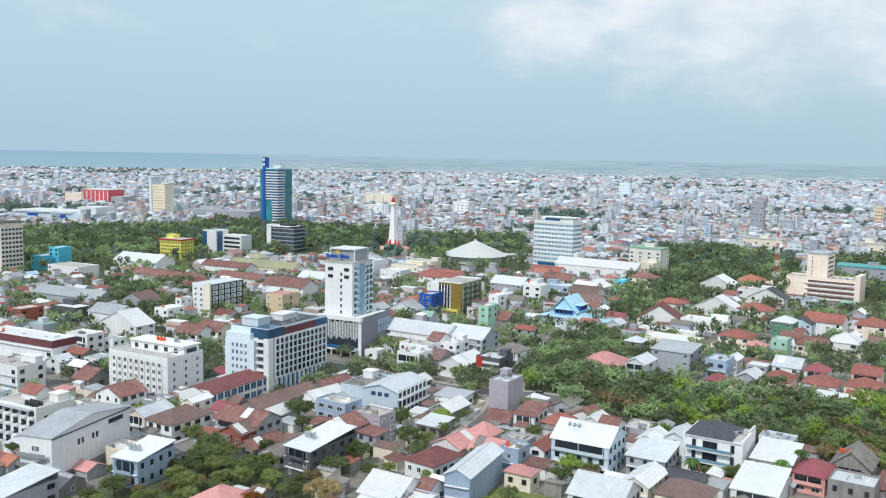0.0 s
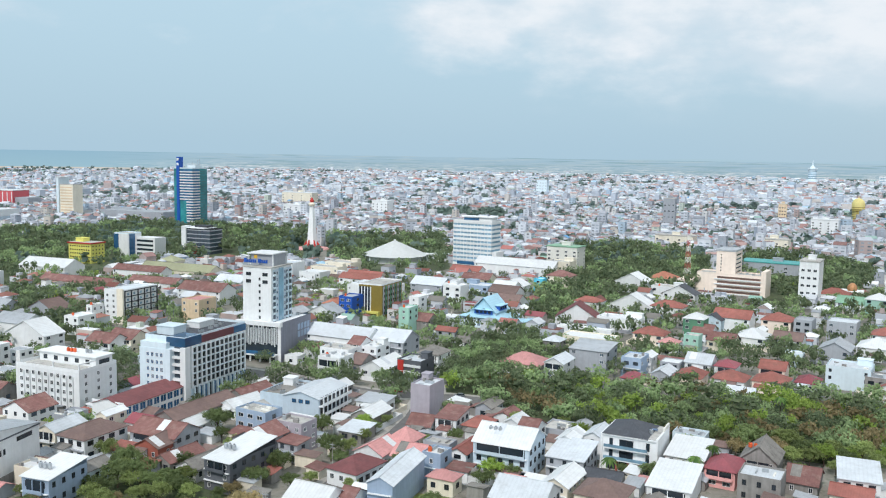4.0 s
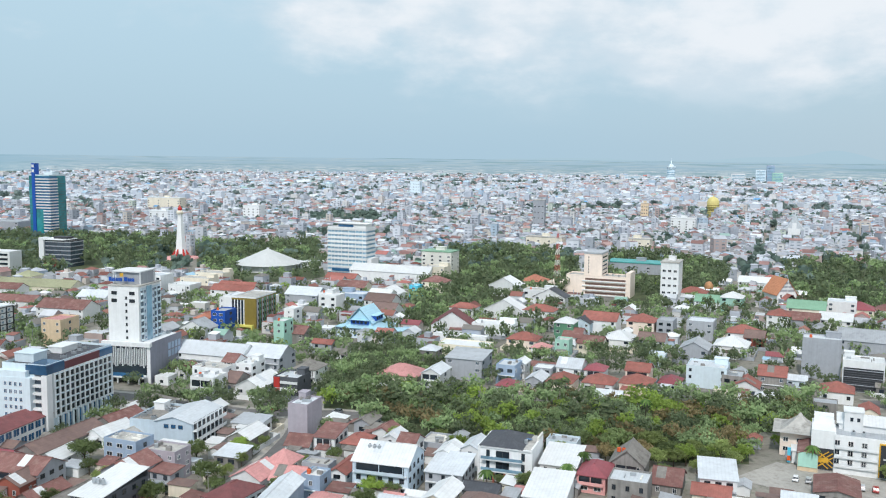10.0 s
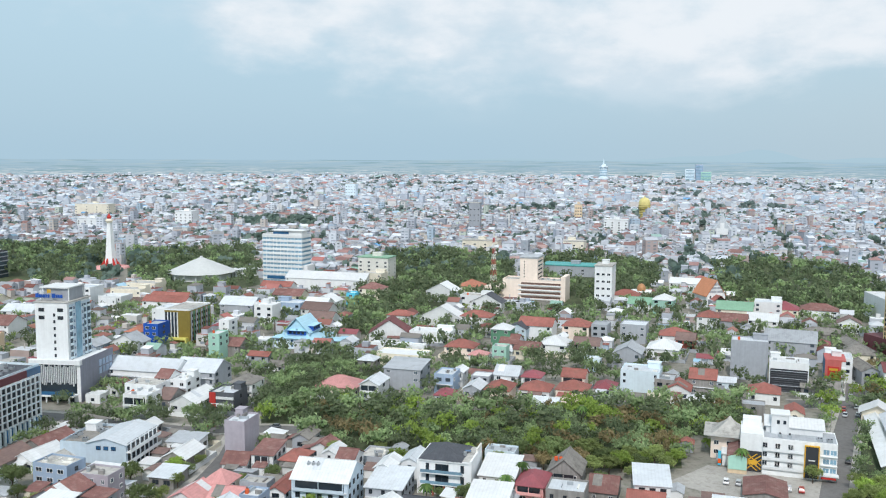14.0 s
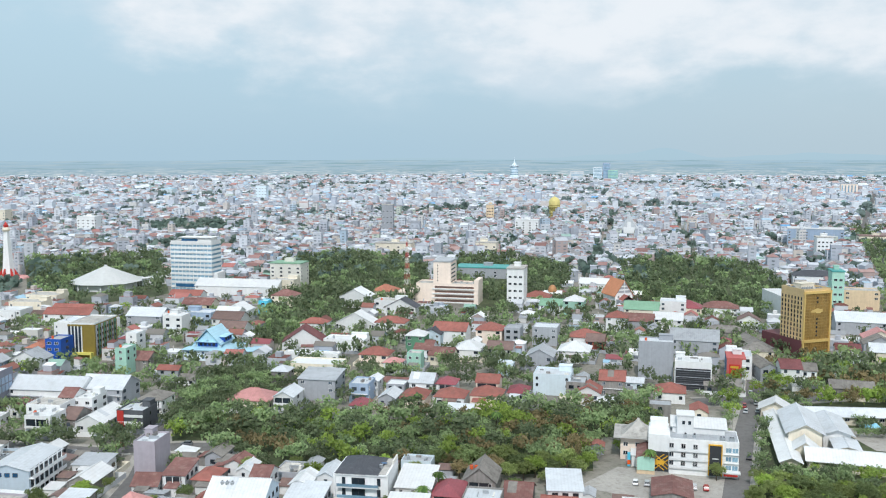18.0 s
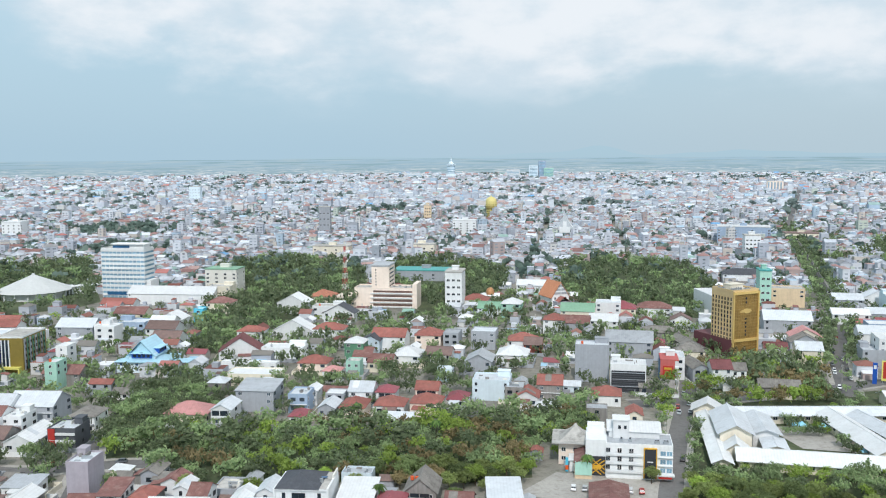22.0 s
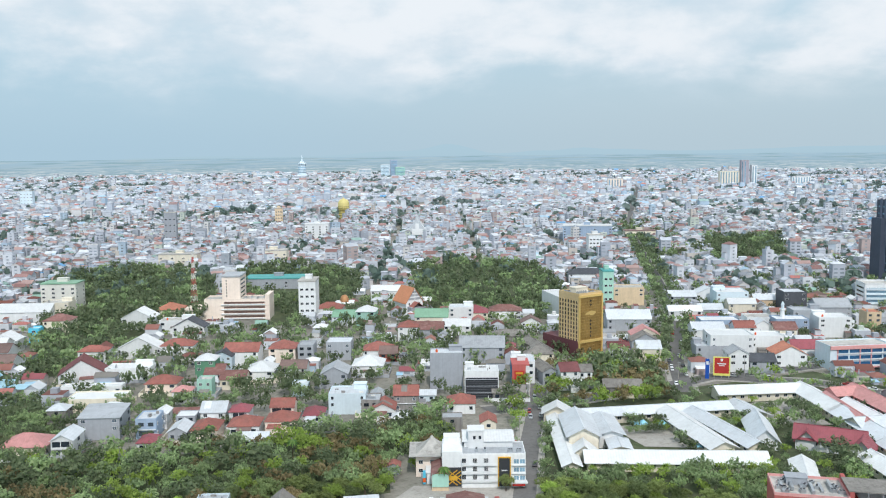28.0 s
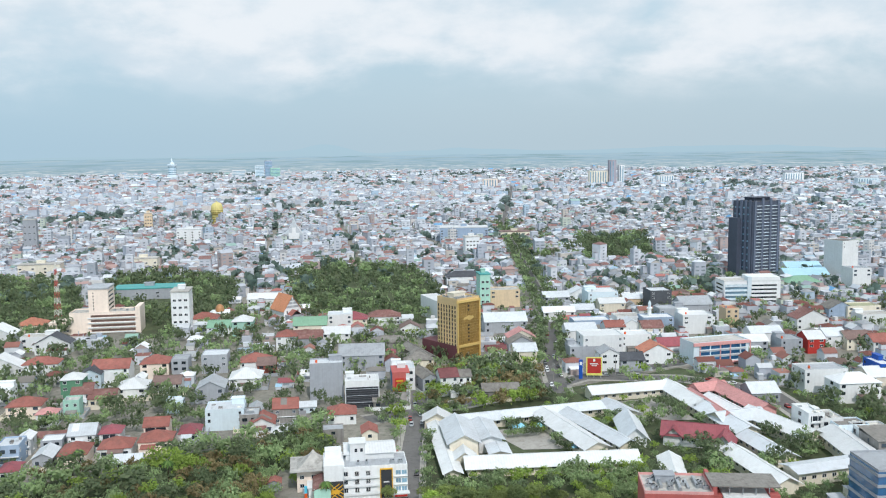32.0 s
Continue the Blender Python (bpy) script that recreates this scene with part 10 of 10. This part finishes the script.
FAR_ROOF = palette_stuff("hazed_far_roofs", [(16, "bdc3cb"), (11, "d1d6dc"), (14, "b2b7bf"), (9, "a1a5ad"), (12, "9b7c78"), (8, "866864"), (6, "a98f8a"), (8, "8f9092"), (3, "a5becf"), (2, "90aba4"), (1, "6b9dc5"), (1, "aa716b"), (5, "878c93")])
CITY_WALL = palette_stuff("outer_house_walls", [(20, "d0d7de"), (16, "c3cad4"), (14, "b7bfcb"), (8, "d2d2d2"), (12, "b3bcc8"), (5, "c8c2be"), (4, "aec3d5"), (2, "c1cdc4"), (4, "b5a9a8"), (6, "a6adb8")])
CITY_ROOF = palette_stuff("hazed_outer_roofs", [(16, "c1c8d0"), (10, "d4dadf"), (15, "b7bec7"), (11, "a9afb9"), (9, "a9928f"), (6, "988281"), (5, "b39f9b"), (9, "9a9fa6"), (3, "a9c4d7"), (2, "98b3b0"), (1, "71a6d2"), (1, "b6807b"), (6, "9399a3")])
FAR_DARK = surface("far_window_openings", rgb("87919a"), 0.5, 0.2, island=0.5, obj_vary=0.0)


QUARTER_ROOF = palette_stuff("quarter_roofs", [(17, "8c6158"), (13, "744c45"), (6, "a07468"), (5, "ab716a"), (14, "c3c7cb"), (13, "dfe1e2"), (12, "989ca0"), (10, "7c7974"), (6, "6a5a54"), (3, "8f555a"), (2, "8fb0a2"), (2, "9fc3d8")])


def city(name, label, spots, windows_each=0, roofs=None, walls=None):
    """One mesh of many houses: walls, roof slab or pitched roof, and window strips on two sides. spots: x, y, yaw, w, d, h, pitched."""
    verts, faces, mats = [], [], []
    for x, y, yaw, w, d, h, kind in spots:
        c, s = math.cos(yaw), math.sin(yaw)

        def put(pts, fs, m):
            k = len(verts)
            verts.extend((x + c * a - s * b, y + s * a + c * b, z) for a, b, z in pts)
            faces.extend([tuple(k + i for i in f) for f in fs])
            mats.extend([m] * len(fs))

        a, b = w / 2, d / 2
        put(((-a, -b, 0), (a, -b, 0), (a, b, 0), (-a, b, 0), (-a, -b, h), (a, -b, h), (a, b, h), (-a, b, h)),
            ((0, 1, 5, 4), (1, 2, 6, 5), (2, 3, 7, 6), (3, 0, 4, 7)), 0)
        o = 0.35
        if kind == 0:
            put(((-a, -b, h), (a, -b, h), (a, b, h), (-a, b, h)), ((0, 1, 2, 3),), 1)
            q = min(a, b) * (0.4 if int(abs(x) * 7 + abs(y) * 3) % 5 < 2 else 0.05)
            put(((-q, -q, h), (q, -q, h), (q, q, h), (-q, q, h), (-q, -q, h + 2.4), (q, -q, h + 2.4), (q, q, h + 2.4), (-q, q, h + 2.4)),
                ((0, 1, 5, 4), (1, 2, 6, 5), (2, 3, 7, 6), (3, 0, 4, 7), (4, 5, 6, 7)), 0)
        else:
            r = h + 0.30 * min(a, b) * (2 if kind == 1 else 1.6)
            if kind == 1:
                put(((-a - o, -b - o, h - 0.2), (a + o, -b - o, h - 0.2), (a + o, 0, r), (-a - o, 0, r), (a + o, b + o, h - 0.2), (-a - o, b + o, h - 0.2)),
                    ((0, 1, 2, 3), (3, 2, 4, 5)), 1)
                put(((-a, -b, h), (-a, b, h), (-a, 0, r), (a, -b, h), (a, b, h), (a, 0, r)), ((0, 2, 1), (3, 4, 5)), 0)
            else:
                e = max(0.0, a - b)
                put(((-a - o, -b - o, h), (a + o, -b - o, h), (a + o, b + o, h), (-a - o, b + o, h), (-e, 0, r), (e, 0, r)),
                    ((0, 1, 5, 4), (1, 2, 5), (2, 3, 4, 5), (3, 0, 4)), 1)
        salt = int(abs(x) * 13 + abs(y) * 7)
        if windows_each or salt % 6 == 0:
            # a side room, or an upper room on a flat roof, under its own sheet
            p, q = (a * (0.35 + 0.06 * (salt % 6)), b * (0.4 + 0.07 * (salt % 5)))
            u, v = (salt % 3 - 1) * (a - 0.3), (1 if salt % 2 else -1) * (b + q * 0.7)
            zb, zt = 0.0, h * (0.45 + 0.05 * (salt % 7))
            if kind == 0 and salt % 4 == 0:
                u, v, zb, zt = (salt % 5 - 2) * 0.2 * a, 0.0, h, h + 2.9
            put(((u - p, v - q, zb), (u + p, v - q, zb), (u + p, v + q, zb), (u - p, v + q, zb), (u - p, v - q, zt), (u + p, v - q, zt), (u + p, v + q, zt), (u - p, v + q, zt)),
                ((0, 1, 5, 4), (1, 2, 6, 5), (2, 3, 7, 6), (3, 0, 4, 7)), 0)
            put(((u - p - 0.3, v - q - 0.3, zt), (u + p + 0.3, v - q - 0.3, zt), (u + p + 0.3, v + q + 0.3, zt + 0.7), (u - p - 0.3, v + q + 0.3, zt + 0.7)), ((0, 1, 2, 3),), 1)
        for i in range(windows_each and max(1, int(h / 3.3))):
            z = 1.3 + i * 3.3
            for sg, t in ((1, 0.25), (1, 0.75)) if w > 9 else ((1, 0.5),):
                u = -a + t * w
                wd = min(1.6, w * 0.2)
                put(((u - wd, -b - 0.06, z), (u + wd, -b - 0.06, z), (u + wd, -b - 0.06, z + 1.3), (u - wd, -b - 0.06, z + 1.3)), ((0, 1, 2, 3),), 2)
            put(((-a - 0.06, -1.2, z), (-a - 0.06, 1.2, z), (-a - 0.06, 1.2, z + 1.3), (-a - 0.06, -1.2, z + 1.3)), ((0, 3, 2, 1),), 2)
            put(((a + 0.06, -1.2, z), (a + 0.06, 1.2, z), (a + 0.06, 1.2, z + 1.3), (a + 0.06, -1.2, z + 1.3)), ((0, 1, 2, 3),), 2)
    me = bpy.data.meshes.new(name)
    me.from_pydata(verts, [], faces)
    me.polygons.foreach_set("material_index", mats)
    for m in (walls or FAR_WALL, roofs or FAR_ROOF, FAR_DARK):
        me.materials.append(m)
    return tagged(new(name, me), label, "houses", "", "stuff")


green = lambda x, y: noise.noise((x * 0.0035, y * 0.0035, 4.2))


def keep_far(x, y, rnd):
    if near_road(x, y, 7):
        return False
    if x < -900 and y > 3900:
        return False
    return green(x, y) < 0.40


def keep_near(x, y, rnd):
    if math.hypot(x, y) < 1000 and any((x - a) ** 2 + (y - b) ** 2 < (c * 0.75) ** 2 for a, b, c in TREES):
        return False
    return keep_far(x, y, rnd) and not built(x, y, 6) and not any(inside(x, y, q) for q in PARKS[2:8])


city("quarter_houses", "close-set low houses with red, grey and white roofs between trees", MIDDLE[60:], 1, QUARTER_ROOF)
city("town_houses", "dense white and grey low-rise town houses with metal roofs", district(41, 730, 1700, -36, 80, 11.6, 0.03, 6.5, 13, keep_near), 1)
city("city_houses", "endless low-rise houses of the outer city, paled by painted haze", district(42, 1700, 2900, -36, 80, 15.5, 0.03, 9, 19, keep_far), 0, CITY_ROOF, CITY_WALL)
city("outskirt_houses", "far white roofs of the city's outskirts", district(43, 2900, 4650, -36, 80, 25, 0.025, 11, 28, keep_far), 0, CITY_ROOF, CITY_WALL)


def far_trees(name, label, seed, r0, r1, count, s0, s1, test, leaf="far"):
    """Clumps of leaf sprays for the trees between far houses."""
    rnd = random.Random(seed)
    verts, faces = [], []
    for _ in range(count * 6):
        if len(faces) > count * 9:
            break
        a, r = radians(rnd.uniform(-36, 80)), math.sqrt(rnd.uniform(r0 * r0, r1 * r1))
        x, y = r * math.sin(a), r * math.cos(a)
        if not test(x, y, rnd):
            continue
        s = rnd.uniform(s0, s1)
        for _ in range(12):
            p = Vector((x + rnd.gauss(0, s * 0.5), y + rnd.gauss(0, s * 0.5), s * rnd.uniform(0.5, 1.6)))
            n_ = Vector((rnd.gauss(0, 1), rnd.gauss(0, 1), rnd.gauss(0.8, 1))).normalized()
            t = n_.orthogonal()
            b = n_.cross(t)
            q = s * rnd.uniform(0.35, 0.6)
            k = len(verts)
            verts.extend(p + (t * u + b * v) * q for u, v in ((-1, -0.4), (0.2, -0.9), (1, 0.1), (0.1, 0.9), (-0.8, 0.6)))
            faces.append((k, k + 1, k + 2, k + 3, k + 4))
    me = bpy.data.meshes.new(name)
    me.from_pydata(verts, [], faces)
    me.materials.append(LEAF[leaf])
    return tagged(new(name, me), label, "trees", "", "stuff")


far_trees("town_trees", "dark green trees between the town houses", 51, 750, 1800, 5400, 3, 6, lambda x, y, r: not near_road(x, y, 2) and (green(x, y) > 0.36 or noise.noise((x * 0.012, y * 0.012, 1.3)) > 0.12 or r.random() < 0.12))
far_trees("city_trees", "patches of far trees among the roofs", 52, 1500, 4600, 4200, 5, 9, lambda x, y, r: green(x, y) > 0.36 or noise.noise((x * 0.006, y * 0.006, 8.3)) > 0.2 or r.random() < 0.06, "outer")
